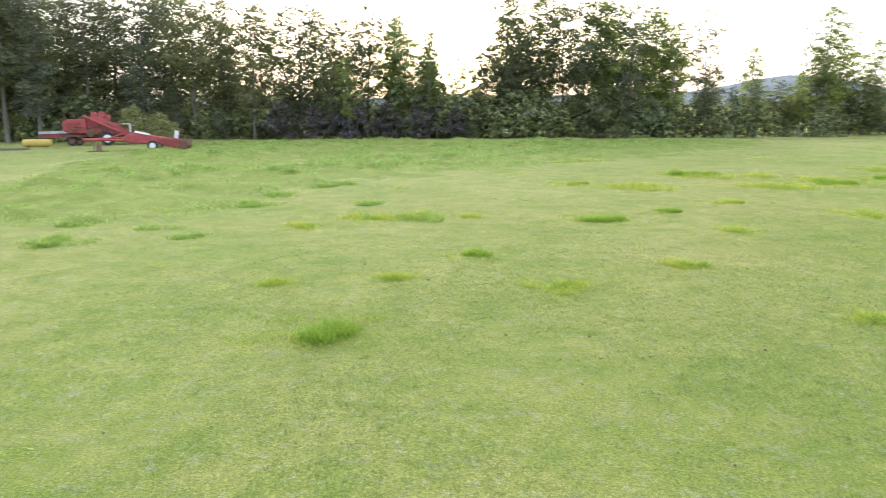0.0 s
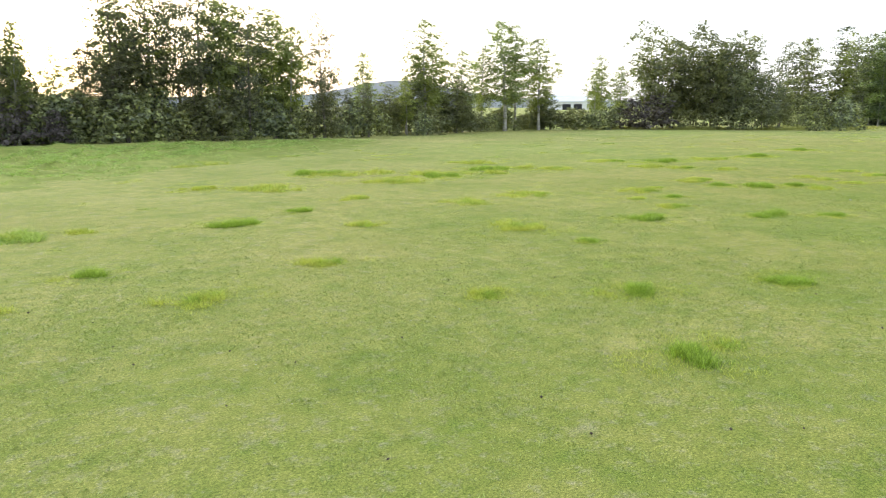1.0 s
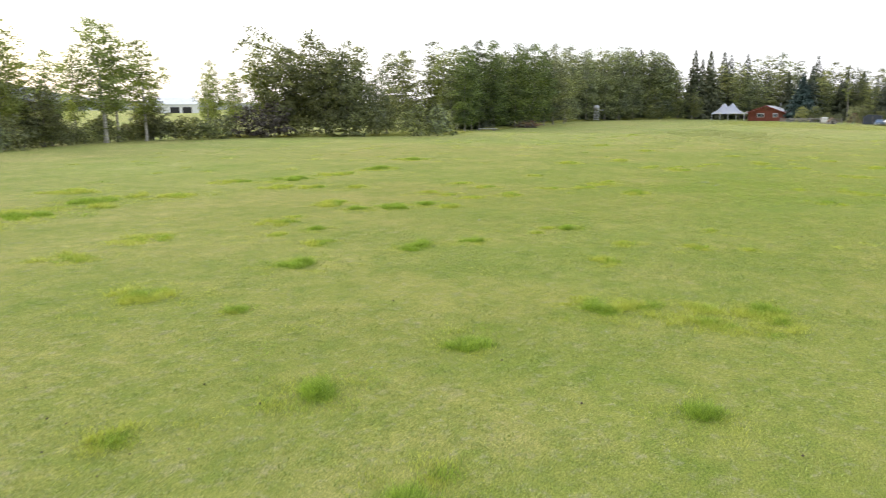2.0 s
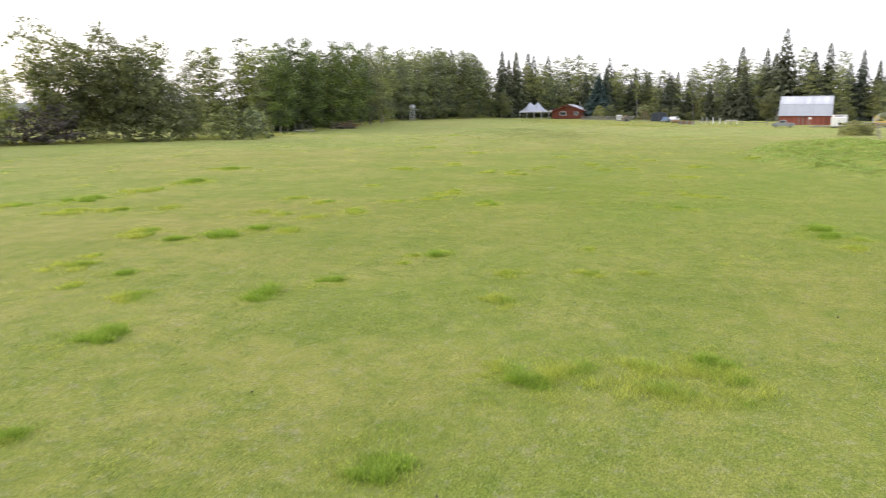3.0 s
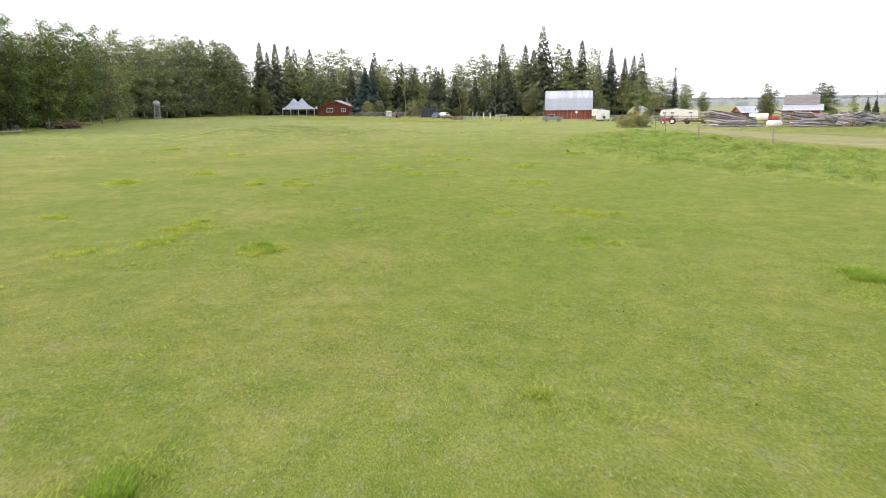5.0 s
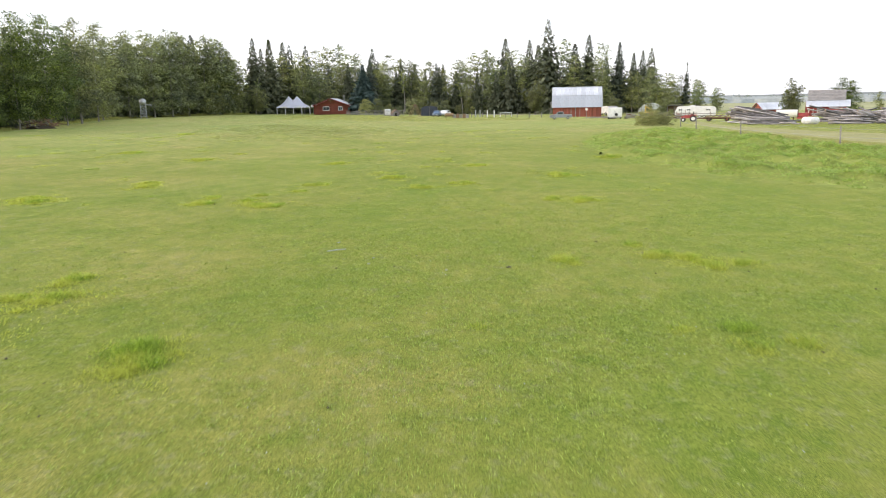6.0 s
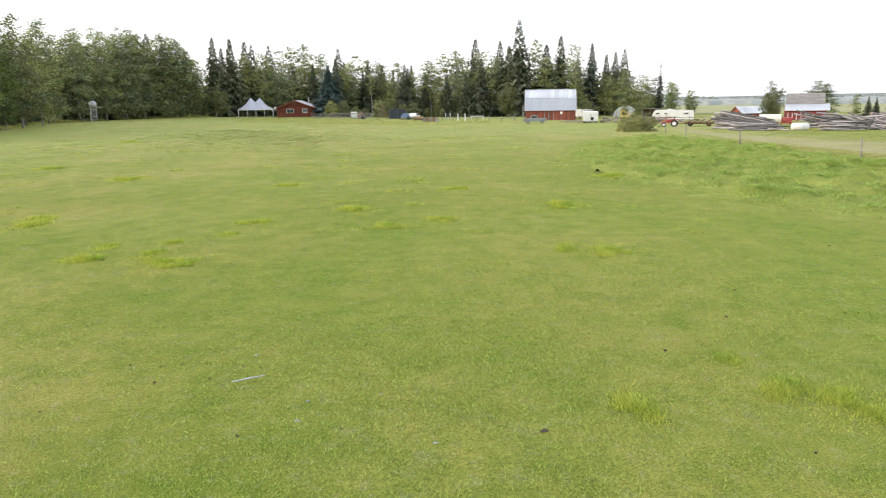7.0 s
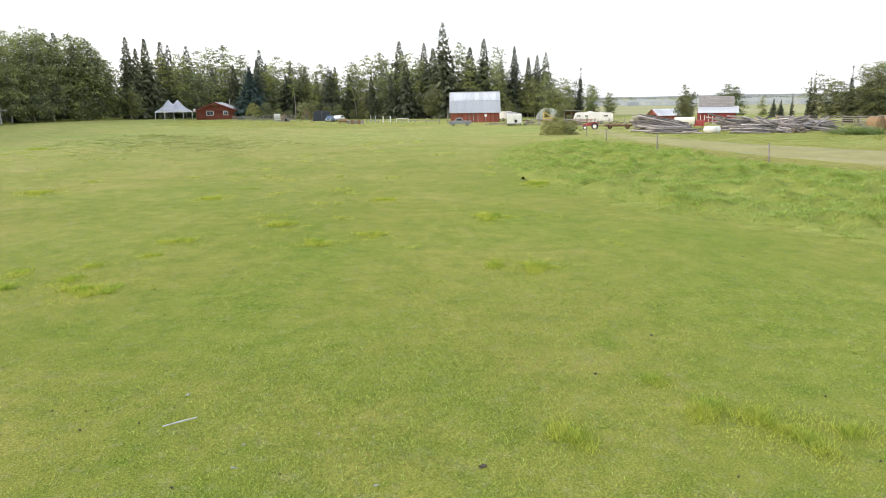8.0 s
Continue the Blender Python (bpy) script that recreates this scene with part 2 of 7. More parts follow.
LOG_WOOD = surface("silvered_log_wood", (0.08, 0.074, 0.072), (0.42, 0.40, 0.395), 1.4, 0.92, 0, 0.6, 9.0, (0.5, 6, 6), 0.6)
TIN_PATCHY = surface("patched_white_metal_roof", (0.44, 0.47, 0.51), (0.74, 0.77, 0.80), 0.35, 0.45, 0.1, 0.1, 6.0, None, 0.14)
OLD_PLASTIC = surface("dull_plastic_film", (0.36, 0.41, 0.37), (0.54, 0.58, 0.54), 0.8, 0.6, 0, 0.2, 6.0)
LOG_END = surface("cut_log_end", (0.26, 0.19, 0.12), (0.44, 0.34, 0.22), 6.0, 0.9, 0, 0.4, 30.0)
RUST = surface("rusty_steel", (0.10, 0.055, 0.035), (0.24, 0.12, 0.07), 3.0, 0.85, 0.2, 0.4, 25.0)
# for black seat and steering wheel, and for panels painted as shaded openings
DARK = surface("dark_trim_and_shade", (0.020, 0.020, 0.020), (0.045, 0.043, 0.040), 2.0, 0.9, 0, 0.2, 20.0)
TYRE = surface("black_rubber", (0.018, 0.018, 0.018), (0.04, 0.04, 0.04), 5.0, 0.85, 0, 0.3, 30.0)
BRIGHT_TIN = surface("bright_white_roof", (0.66, 0.68, 0.71), (0.80, 0.82, 0.84), 0.5, 0.4, 0.05, 0.1, 6.0)
STEEL = surface("dull_steel", (0.32, 0.33, 0.34), (0.52, 0.53, 0.54), 2.5, 0.45, 0.6, 0.1, 18.0)
YELLOW = surface("faded_yellow_paint", (0.48, 0.34, 0.06), (0.62, 0.46, 0.12), 2.0, 0.55, 0, 0.2, 18.0)
BLUE = surface("blue_paint", (0.07, 0.12, 0.20), (0.13, 0.20, 0.30), 1.5, 0.4, 0, 0.1, 14.0)
SLATE_BLUE = surface("grey_blue_car_paint", (0.20, 0.225, 0.25), (0.32, 0.345, 0.37), 1.5, 0.3, 0.2, 0.05, 14.0)
TARP_BLUE = surface("dark_blue_tarp", (0.018, 0.024, 0.036), (0.045, 0.055, 0.075), 1.2, 0.6, 0, 0.3, 6.0)
HAY = surface("old_hay", (0.20, 0.13, 0.07), (0.36, 0.25, 0.14), 1.4, 0.95, 0, 0.8, 14.0, (1, 6, 6))
SOIL = surface("bare_dark_soil", (0.045, 0.035, 0.025), (0.11, 0.085, 0.06), 2.5, 0.95, 0, 0.8, 16.0)
GLASS, gnt, gbsdf = material("window_glass")
gbsdf.inputs["Base Color"].default_value = (0.06, 0.07, 0.08, 1)
gbsdf.inputs["Roughness"].default_value = 0.06
gbsdf.inputs["Specular IOR Level"].default_value = 0.8


# ---- shape helpers ----
def part(name, bm, mat, parent, label=""):
    """Links a bmesh, or a ready mesh, as one mesh object under a thing."""
    me = bm
    if not isinstance(bm, bpy.types.Mesh):
        me = bpy.data.meshes.new(name)
        bm.normal_update()
        bm.to_mesh(me)
        bm.free()
        me.materials.append(mat)
    ob = new(name, me)
    ob.parent = parent
    if label:
        tagged(ob, label)
    return ob


def gz(x, y):
    """Height of the ground: flat pasture, a slight dip at the farmyard and a slight rise to the woods."""
    def s(v):
        v = min(1.0, max(0.0, v))
        return v * v * (3 - 2 * v)
    return -0.5 * s((x - 85) / 80) * s((42 - y) / 30) + 0.42 * s((x - 115) / 60) * s((y - 46) / 25)


def thing(name, label, category, x, y, rz=0.0, group="", kind="", dz=0.0):
    ob = new(name)
    ob.empty_display_size = 0.3
    ob.matrix_basis = pose(x, y, gz(x, y) + dz, 0, 0, rz)
    return tagged(ob, label, category, group, kind)


def box(bm, c, size, rot=(0, 0, 0), bevel=0.0):
    r = bmesh.ops.create_cube(bm, size=1.0, matrix=pose(*c, *rot) @ Matrix.Diagonal((*size, 1)))
    if bevel:
        edges = list({e for v in r["verts"] for e in v.link_edges})
        bmesh.ops.bevel(bm, geom=edges, offset=bevel, segments=2, affect="EDGES", profile=0.6)


def rod(bm, a, b, r0, r1=None, n=8):
    a, b = Vector(a), Vector(b)
    d = b - a
    m = Matrix.Translation((a + b) / 2) @ d.to_track_quat("Z", "Y").to_matrix().to_4x4()
    bmesh.ops.create_cone(bm, cap_ends=True, segments=n, radius1=r0, radius2=r0 if r1 is None else r1, depth=d.length, matrix=m)


def prism(bm, outline, y0, y1):
    """A body with the given outline in x and z, from y0 to y1."""
    a = [bm.verts.new((x, y0, z)) for x, z in outline]
    b = [bm.verts.new((x, y1, z)) for x, z in outline]
    n = len(outline)
    bm.faces.new(a)
    bm.faces.new(b[::-1])
    for i in range(n):
        bm.faces.new((a[i], b[i], b[(i + 1) % n], a[(i + 1) % n]))
    bmesh.ops.recalc_face_normals(bm, faces=bm.faces)


def sheet(bm, pts, thick):
    """A flat slab through the four points, of the given thickness downwards along its normal."""
    p = [Vector(v) for v in pts]
    n = (p[1] - p[0]).cross(p[2] - p[0]).normalized() * thick
    a, b = [bm.verts.new(v) for v in p], [bm.verts.new(v - n) for v in p]
    bm.faces.new(a)
    bm.faces.new(b[::-1])
    for i in range(4):
        bm.faces.new((a[i], b[i], b[(i + 1) % 4], a[(i + 1) % 4]))
    bmesh.ops.recalc_face_normals(bm, faces=bm.faces)


def quads(name, verts, mat, per=4):
    """A mesh of loose faces from an array of corner points, per corners to a face."""
    v = np.asarray(verts, np.float32).reshape(-1, 3)
    n = len(v) // per
    me = bpy.data.meshes.new(name)
    me.vertices.add(len(v))
    me.vertices.foreach_set("co", v.ravel())
    me.loops.add(len(v))
    me.loops.foreach_set("vertex_index", np.arange(len(v), dtype=np.int32))
    me.polygons.add(n)
    me.polygons.foreach_set("loop_start", np.arange(n, dtype=np.int32) * per)
    me.update(calc_edges=True)
    me.materials.append(mat)
    return me


# ---- ground, lane, fields and distance ----
def axis_steps(lo, hi, step, reach):
    inner = list(np.arange(lo, hi + step / 2, step))
    out, d = [], step
    left, right = lo, hi
    while right < reach:
        d *= 1.5
        left, right = left - d, right + d
        out += [left, right]
    return sorted(inner + out)


def build_ground():
    xs, ys = axis_steps(-60, 260, 2.0, 4300), axis_steps(-90, 110, 2.0, 4300)
    verts = []
    for y in ys:
        for x in xs:
            near = max(0.0, 1 - math.hypot(x - 60, y - 10) / 260)
            verts.append((x, y, gz(x, y) + 0.05 * near * noise.noise((x * 0.12, y * 0.12, 3.0))))
    w = len(xs)
    faces = [(j * w + i, j * w + i + 1, j * w + w + i + 1, j * w + w + i) for j in range(len(ys) - 1) for i in range(w - 1)]
    me = bpy.data.meshes.new("ground")
    me.from_pydata(verts, [], faces)
    me.materials.append(TURF)
    for p in me.polygons:
        p.use_smooth = True
    return tagged(new("ground", me), "grazed yellow-green pasture turf, slightly uneven", "ground", kind="structure")


build_ground()


def ground_strip(name, label, left, right, mat, lift, kind="structure", category="lane"):
    """A strip of ground cover between two lines of points, laid over the ground."""
    def ragged(line, seed):
        """The line in short steps, wandering a little from side to side."""
        pts = []
        for (ax, ay), (bx, by) in zip(line, line[1:]):
            for k in range(12):
                f = k / 12
                w = 0.012 * math.hypot(bx - ax, by - ay) + 0.45
                px, py = ax + (bx - ax) * f, ay + (by - ay) * f
                pts.append((px + w * noise.noise((px * 0.35, py * 0.35, seed)), py + w * noise.noise((px * 0.5, py * 0.5, seed + 4.0))))
        return pts + [line[-1]]

    bm = bmesh.new()
    rows = []
    for (x0, y0), (x1, y1) in zip(ragged(left, 1.0), ragged(right, 2.0)):
        rows.append([bm.verts.new((x0 + (x1 - x0) * k / 6, y0 + (y1 - y0) * k / 6, gz(x0 + (x1 - x0) * k / 6, y0 + (y1 - y0) * k / 6) + lift * (1 if 0 < k < 6 else -1.5))) for k in range(7)])
    for a, b in zip(rows, rows[1:]):
        for k in range(6):
            bm.faces.new((a[k], b[k], b[k + 1], a[k + 1]))
    bmesh.ops.recalc_face_normals(bm, faces=bm.faces)
    return tagged(part(name, bm, mat, None), label, category, kind=kind)


LANE_FENCE_SIDE = [(46, -27), (56, -22.5), (66, -19), (75, -16.6), (89, -15.6), (105, -16.5), (118, -19.3), (132, -23)]
LANE_FAR_SIDE = [(58, -42), (69, -34), (82, -27.5), (91, -24), (98, -21.6), (108, -20.2), (120, -21.8), (133, -24.6)]
ground_strip("lane", "dry mown grass lane of pale straw colour along a wire fence", LANE_FENCE_SIDE, LANE_FAR_SIDE, LANE, 0.04)
ground_strip("hay_field", "far pale yellow-green hay field with haze in its colour", [(228, -42), (320, -64), (440, -92)], [(200, -125), (280, -195), (360, -270)], FIELD, 0.06, category="field")


def build_hills():
    bm = bmesh.new()
    ring = []
    for k in range(181):
        a = math.tau * k / 180
        d = 3600 + 300 * noise.noise((math.cos(a) * 3, math.sin(a) * 3, 0))
        # highest to the north-east, low all round
        h = 11 + 8 * noise.noise((math.cos(a) * 4, math.sin(a) * 4, 5)) + 40 * math.exp(-((a - radians(80)) / 0.6) ** 2) + 92 * math.exp(-((a - radians(67.5)) / 0.095) ** 2)
        x, y = 30 + d * math.cos(a), 10 + d * math.sin(a)
        ring.append([bm.verts.new((x * s, y * s, z)) for s, z in ((0.93, -3), (0.96, h * 0.45), (1.0, h), (1.05, h * 0.6), (1.1, -3))])
    for a, b in zip(ring, ring[1:]):
        for k in range(4):
            bm.faces.new((a[k], a[k + 1], b[k + 1], b[k]))
    bmesh.ops.recalc_face_normals(bm, faces=bm.faces)
    for f in bm.faces:
        f.smooth = True
    tagged(part("backdrop", bm, HILL, None), "low wooded hills on the horizon, coloured grey for haze", "hills", kind="structure")


build_hills()


# ---- trees ----
def tube(verts, faces, pts, radii, n=6):
    """A bent, tapered tube through the points."""
    rings = []
    for i, p in enumerate(pts):
        d = (pts[min(i + 1, len(pts) - 1)] - pts[max(i - 1, 0)]).normalized()
        u = d.orthogonal().normalized()
        w = d.cross(u)
        start = len(verts)
        for k in range(n):
            a = math.tau * k / n
            verts.append(tuple(p + (u * math.cos(a) + w * math.sin(a)) * radii[i]))
        rings.append(start)
    for a, b in zip(rings, rings[1:]):
        for k in range(n):
            faces.append((a + k, a + (k + 1) % n, b + (k + 1) % n, b + k))


def wood_mesh(name, verts, faces, mat):
    me = bpy.data.meshes.new(name)
    me.from_pydata(verts, [], faces)
    me.materials.append(mat)
    for p in me.polygons:
        p.use_smooth = True
    return me


def leaf_quads(rng, centres, spreads, counts, size, axis=None):
    """Leaves on the shells of clumps: corner points of three-cornered leaves, which face outwards and up."""
    c = np.repeat(np.asarray(centres), counts, axis=0)
    s = np.repeat(np.asarray(spreads), counts, axis=0)
    out = rng.normal(size=c.shape)
    out /= np.linalg.norm(out, axis=1, keepdims=True)
    out[:, 2] = np.where(out[:, 2] < -0.35, -out[:, 2] * 0.6, out[:, 2])
    n = len(c)
    p = c + out * s * (rng.uniform(0.35, 1.0, (n, 1)) ** 0.5) * 1.35 + rng.normal(size=c.shape) * s * 0.3
    facing = out * 0.7 + np.array([0, 0, 0.5]) + 0.55 * rng.normal(size=(n, 3))
    if axis is not None:
        away = p - np.array(axis)
        facing += 0.4 * away / (np.linalg.norm(away, axis=1, keepdims=True) + 1e-9)
    facing /= np.linalg.norm(facing, axis=1, keepdims=True)
    u = np.cross(facing, rng.normal(size=(n, 3)))
    u /= np.linalg.norm(u, axis=1, keepdims=True) + 1e-9
    w = np.cross(facing, u)
    ln = size * rng.uniform(0.55, 1.35, (n, 1))
    wd = ln * rng.uniform(0.5, 0.85, (n, 1))
    return np.stack([p - u * ln * 0.4 - w * wd * 0.55, p - u * ln * 0.4 + w * wd * 0.55, p + u * ln * 0.6], 1)


def broadleaf(seed, height, start, top_point, radius, limbs, leaves, leaf, mat, bark, stems=1, lean=0.03, gap=0.0, clump=1.0, stout=1.0, flat=0.8):
    """A broad-leaved tree: tapered stems with limbs, and rounded leaf clumps on the limbs and about the stem. Returns its trunk and crown meshes."""
    rng = np.random.default_rng(seed)
    rnd = random.Random(seed)
    verts, faces, centres, spreads = [], [], [], []
    for st in range(stems):
        a0 = math.tau * (st + rnd.random() * 0.5) / stems
        foot = Vector((math.cos(a0), math.sin(a0), 0)) * (0.0 if stems == 1 else rnd.uniform(0.01, 0.035) * height)
        tip_lean = Vector((rnd.gauss(0, lean), rnd.gauss(0, lean), 0)) * height + foot.normalized() * (radius * height * 0.42 if stems > 1 else 0)
        top = height * (0.95 if st == 0 else rnd.uniform(0.66, 0.92))
        pts = []
        for i in range(8):
            f = i / 7
            bend = Vector((rnd.gauss(0, 0.010), rnd.gauss(0, 0.010), 0)) * height * f
            pts.append(foot + tip_lean * f * f + bend + Vector((0, 0, top * f)))
        r0 = height * 0.0125 * stout / math.sqrt(stems)
        tube(verts, faces, pts, [r0 * (1.25 if i == 0 else 1) * (1 - 0.92 * i / 7) for i in range(8)], 7 if stems < 4 else 4)
        per = limbs // stems
        for li in range(per):
            f = start + (0.97 - start) * ((li + rnd.random()) / per)
            k = min(6, int(f * 7))
            p = pts[k].lerp(pts[k + 1], f * 7 - k)
            rel = (f - start) / (1 - start)
            # fullest at two fifths of the crown, rounded above and drawn in below
            prof = (0.55 + 0.45 * min(1.0, rel / 0.35)) if rel < 0.35 else (1 - ((rel - 0.35) / 0.65) ** top_point) ** 0.75
            reach = radius * height / (stems ** 0.35) * max(0.10, prof) * rnd.uniform(0.35, 1.12)
            a = li * 2.4 + rnd.uniform(-0.5, 0.5)
            d = Vector((math.cos(a), math.sin(a), rnd.uniform(0.2, 0.8))).normalized()
            end = p + d * reach
            if stems < 4 and li % 5 == 0:
                tube(verts, faces, [p, p + d * reach * 0.5 + Vector((0, 0, 0.04 * reach)), end], [r0 * 0.34 * (1 - 0.6 * f), r0 * 0.2 * (1 - 0.6 * f), r0 * 0.05], 3)
            if rnd.random() < gap:
                continue
            s = radius * height * clump * rnd.uniform(0.13, 0.24) * (1.0 - 0.45 * rel)
            for g in ((0.5, 1.0) if reach > radius * height * 0.5 else (0.95,)):
                cc = p + d * reach * g + Vector((rnd.gauss(0, 0.3), rnd.gauss(0, 0.3), rnd.gauss(0, 0.25))) * s
                cc.z = max(cc.z, s * 0.6)
                centres.append(tuple(cc))
                spreads.append((s, s, s * flat))
    if stems > 3:
        # a shrub is leafy down to the ground
        for k in range(46):
            a, v = rnd.uniform(0, math.tau), rnd.random()
            rr = radius * height * math.sqrt(max(0.05, 1 - v * v)) * rnd.uniform(0.5, 0.95)
            s = radius * height * rnd.uniform(0.10, 0.18)
            centres.append((rr * math.cos(a), rr * math.sin(a), max(s * 0.7, 0.86 * height * v)))
            spreads.append((s, s, s * 0.8))
    n = len(centres)
    size2 = np.array(spreads)[:, 0] ** 2
    counts = np.maximum(3, (leaves * size2 / size2.sum() * rng.uniform(0.7, 1.3, n)).astype(int))
    q = leaf_quads(rng, centres, spreads, counts, leaf, axis=(0, 0, height * 0.35))
    return wood_mesh("trunk", verts, faces, bark), quads("crown", q, mat, 3)


def spruce(seed, height, radius, tiers, mat, sparse=0.0, spray=1.0, thick=5.2):
    """A spruce: straight trunk, whorls of drooping boughs set with needle sprays, a pointed top."""
    rnd = random.Random(seed)
    verts, faces, cards = [], [], []
    tube(verts, faces, [Vector((0, 0, height * i / 5)) for i in range(6)], [height * 0.011 * (1 - 0.97 * i / 5) for i in range(6)], 6)
    boughs = tiers * 11
    for b in range(boughs):
        f = 0.03 + 0.955 * ((b + rnd.random()) / boughs) ** 0.9
        if rnd.random() < sparse:
            continue
        z = height * f
        reach0 = radius * height * ((1 - f) ** 0.92 + 0.015) * (0.88 + 0.12 * math.sin(f * 70))
        a = b * 2.4 + rnd.uniform(-0.4, 0.4)
        reach = reach0 * rnd.uniform(0.55, 1.0) * (1.35 if rnd.random() < 0.12 else 1.0)
        droop = 0.10 + 0.38 * (1 - f) + rnd.uniform(-0.12, 0.12)
        d = Vector((math.cos(a), math.sin(a), -droop))
        s = Vector((-math.sin(a), math.cos(a), 0))
        steps = max(1, round(thick * (1 - f)))
        for k in range(steps):
            g = (k + 0.5) / steps
            for side in (-1, 1):
                p = Vector((0, 0, z)) + d * reach * g + Vector((0, 0, 0.18 * reach * g * g + rnd.uniform(-0.02, 0.02) * height * (1 - f)))
                ln = height * (0.016 + 0.062 * (1 - f)) * spray * rnd.uniform(0.7, 1.35) * (1.15 - 0.4 * g)
                way = (d * 0.8 + s * side * rnd.uniform(0.3, 1.0) + Vector((0, 0, rnd.uniform(-0.9, 0.05)))).normalized()
                off = way.cross(Vector((0, 0, 1))).normalized() * ln * 0.40
                off.z += rnd.uniform(-0.3, 0.3) * ln
                cards.append((tuple(p + off), tuple(p - off), tuple(p + way * ln * 1.3)))
    return wood_mesh("trunk", verts, faces, BARK), quads("crown", np.array(cards), mat, 3)


UNIT = 12.0   # height at which every kind of tree is grown before it is scaled
KINDS = {
    "o": [broadleaf(5 + i, UNIT, 0.30, 1.7, 0.27, 110, 9500, 0.16, LEAF_NORTH_ROW, BARK, gap=0.2, clump=0.85) for i in range(3)],
    "a": [broadleaf(10 + i, UNIT, 0.14, 1.5, 0.225, 120, 9500, 0.16, LEAF_NORTH_ROW, BARK, gap=0.18, clump=0.95) for i in range(5)],
    "e": [broadleaf(15 + i, UNIT, 0.05, 1.2, 0.19, 64, 7500, 0.185, LEAF_ASPEN, BARK_GREY, gap=0.03, clump=1.7, stout=0.6, flat=0.75) for i in range(4)],
    "E": [broadleaf(19 + i, UNIT, 0.05, 1.2, 0.21, 66, 10000, 0.182, LEAF_EDGE, BARK_GREY, gap=0.02, clump=1.6, stout=0.55, flat=0.75) for i in range(3)],
    "A": [broadleaf(22 + i, UNIT, 0.08, 1.45, 0.215, 70, 3200, 0.285, LEAF_ASPEN, BARK_GREY, gap=0.04, clump=1.6, stout=0.70, flat=0.55) for i in range(6)],
    "p": [broadleaf(30 + i, UNIT, 0.22, 1.2, 0.22, 110, 6600, 0.185, LEAF_BIRCH, BARK_PALE, gap=0.10, clump=0.88) for i in range(4)],
    "w": [broadleaf(50 + i, UNIT, 0.08, 1.7, 0.43, 210, 9200, 0.27, LEAF_WILLOW, BARK, stems=3, lean=0.03, gap=0.02, clump=0.62) for i in range(4)],
    "s": [spruce(70 + i, UNIT, 0.36 + 0.03 * i, 56, NEEDLE, 0.10 + 0.04 * i, 0.95) for i in range(4)],
    "b": [spruce(80, UNIT, 0.56, 60, NEEDLE_BLUE, 0.0, 1.25, 11)],
    "t": [spruce(85 + i, UNIT, 0.13, 24, NEEDLE, 0.6, 0.75) for i in range(2)],
    "u": [broadleaf(90 + i, UNIT, 0.03, 2.6, 0.62, 56, 1300, 0.92, LEAF_WILLOW, BARK, stems=4, lean=0.02, clump=0.7) for i in range(3)],
    "g": [broadleaf(95 + i, UNIT, 0.03, 2.6, 0.58, 56, 1300, 0.92, LEAF_ASPEN, BARK, stems=4, lean=0.02, clump=0.7) for i in range(3)],
    "d": [broadleaf(120 + i, UNIT, 0.45, 1.3, 0.15, 60, 700, 0.24, LEAF_BIRCH, BARK_PALE, gap=0.5, clump=0.55, lean=0.07) for i in range(3)],
    "y": [broadleaf(105 + i, UNIT, 0.03, 2.4, 0.60, 60, 3000, 0.62, LEAF_PALE, BARK, stems=5, lean=0.03, clump=0.55) for i in range(2)],
    "v": [broadleaf(99, UNIT, 0.03, 2.6, 0.58, 56, 1600, 0.84, LEAF_PURPLE, BARK, stems=4, lean=0.02, clump=0.7)],
}
WORDS = {
    "o": ("poplar_tree", "tall poplar with a bare grey trunk and open crown", "tree"),
    "a": ("aspen_tree", "dense green aspen with a grey trunk at the pasture edge", "tree"),
    "e": ("aspen_tree", "dense green aspen at the corner of the wood", "tree"),
    "E": ("aspen_tree", "leafy green aspen at the corner of the wood", "tree"),
    "A": ("aspen_tree", "dense green aspen of the wood behind the pasture", "tree"),
    "p": ("birch_tree", "slim birch with pale trunk and open yellow-green crown", "tree"),
    "w": ("willow_tree", "bushy round-crowned willow with several stems", "tree"),
    "s": ("spruce_tree", "tall dark green spruce with drooping boughs", "tree"),
    "b": ("blue_spruce", "broad blue-green spruce beside the log cabin", "tree"),
    "t": ("thin_spruce", "narrow sparse dark spruce", "tree"),
    "u": ("willow_shrub", "low rounded grey-green willow shrub", "shrub"),
    "g": ("shrub", "low dark green shrub under the trees", "shrub"),
    "d": ("bare_birch", "thin pale birch trunk with few leaves at the wood's edge", "tree"),
    "y": ("pale_bush", "rounded pale yellow-green bush standing in the grass", "bush"),
    "v": ("purple_shrub", "dark purplish shrub at the edge of the trees", "shrub"),
}
tree_rnd = random.Random(11)


def bow(x, y, height):
    """The wood's edge stands back between the willows and the marquee: a place on its straight line, moved out along
    sight lines from (18, 9), with its height scaled about eye height to fit the camera's view.
    """
    if not (100 < x < 226 and y > 61):
        return x, y, height
    k = float(np.interp(x, (100, 115, 130, 140, 155, 170, 190, 210, 226), (1.0, 1.05, 1.07, 1.12, 1.20, 1.19, 1.12, 1.06, 1.0)))
    return 18 + (x - 18) * k, 9 + (y - 9) * k, 3.5 + (height - 3.5) * k


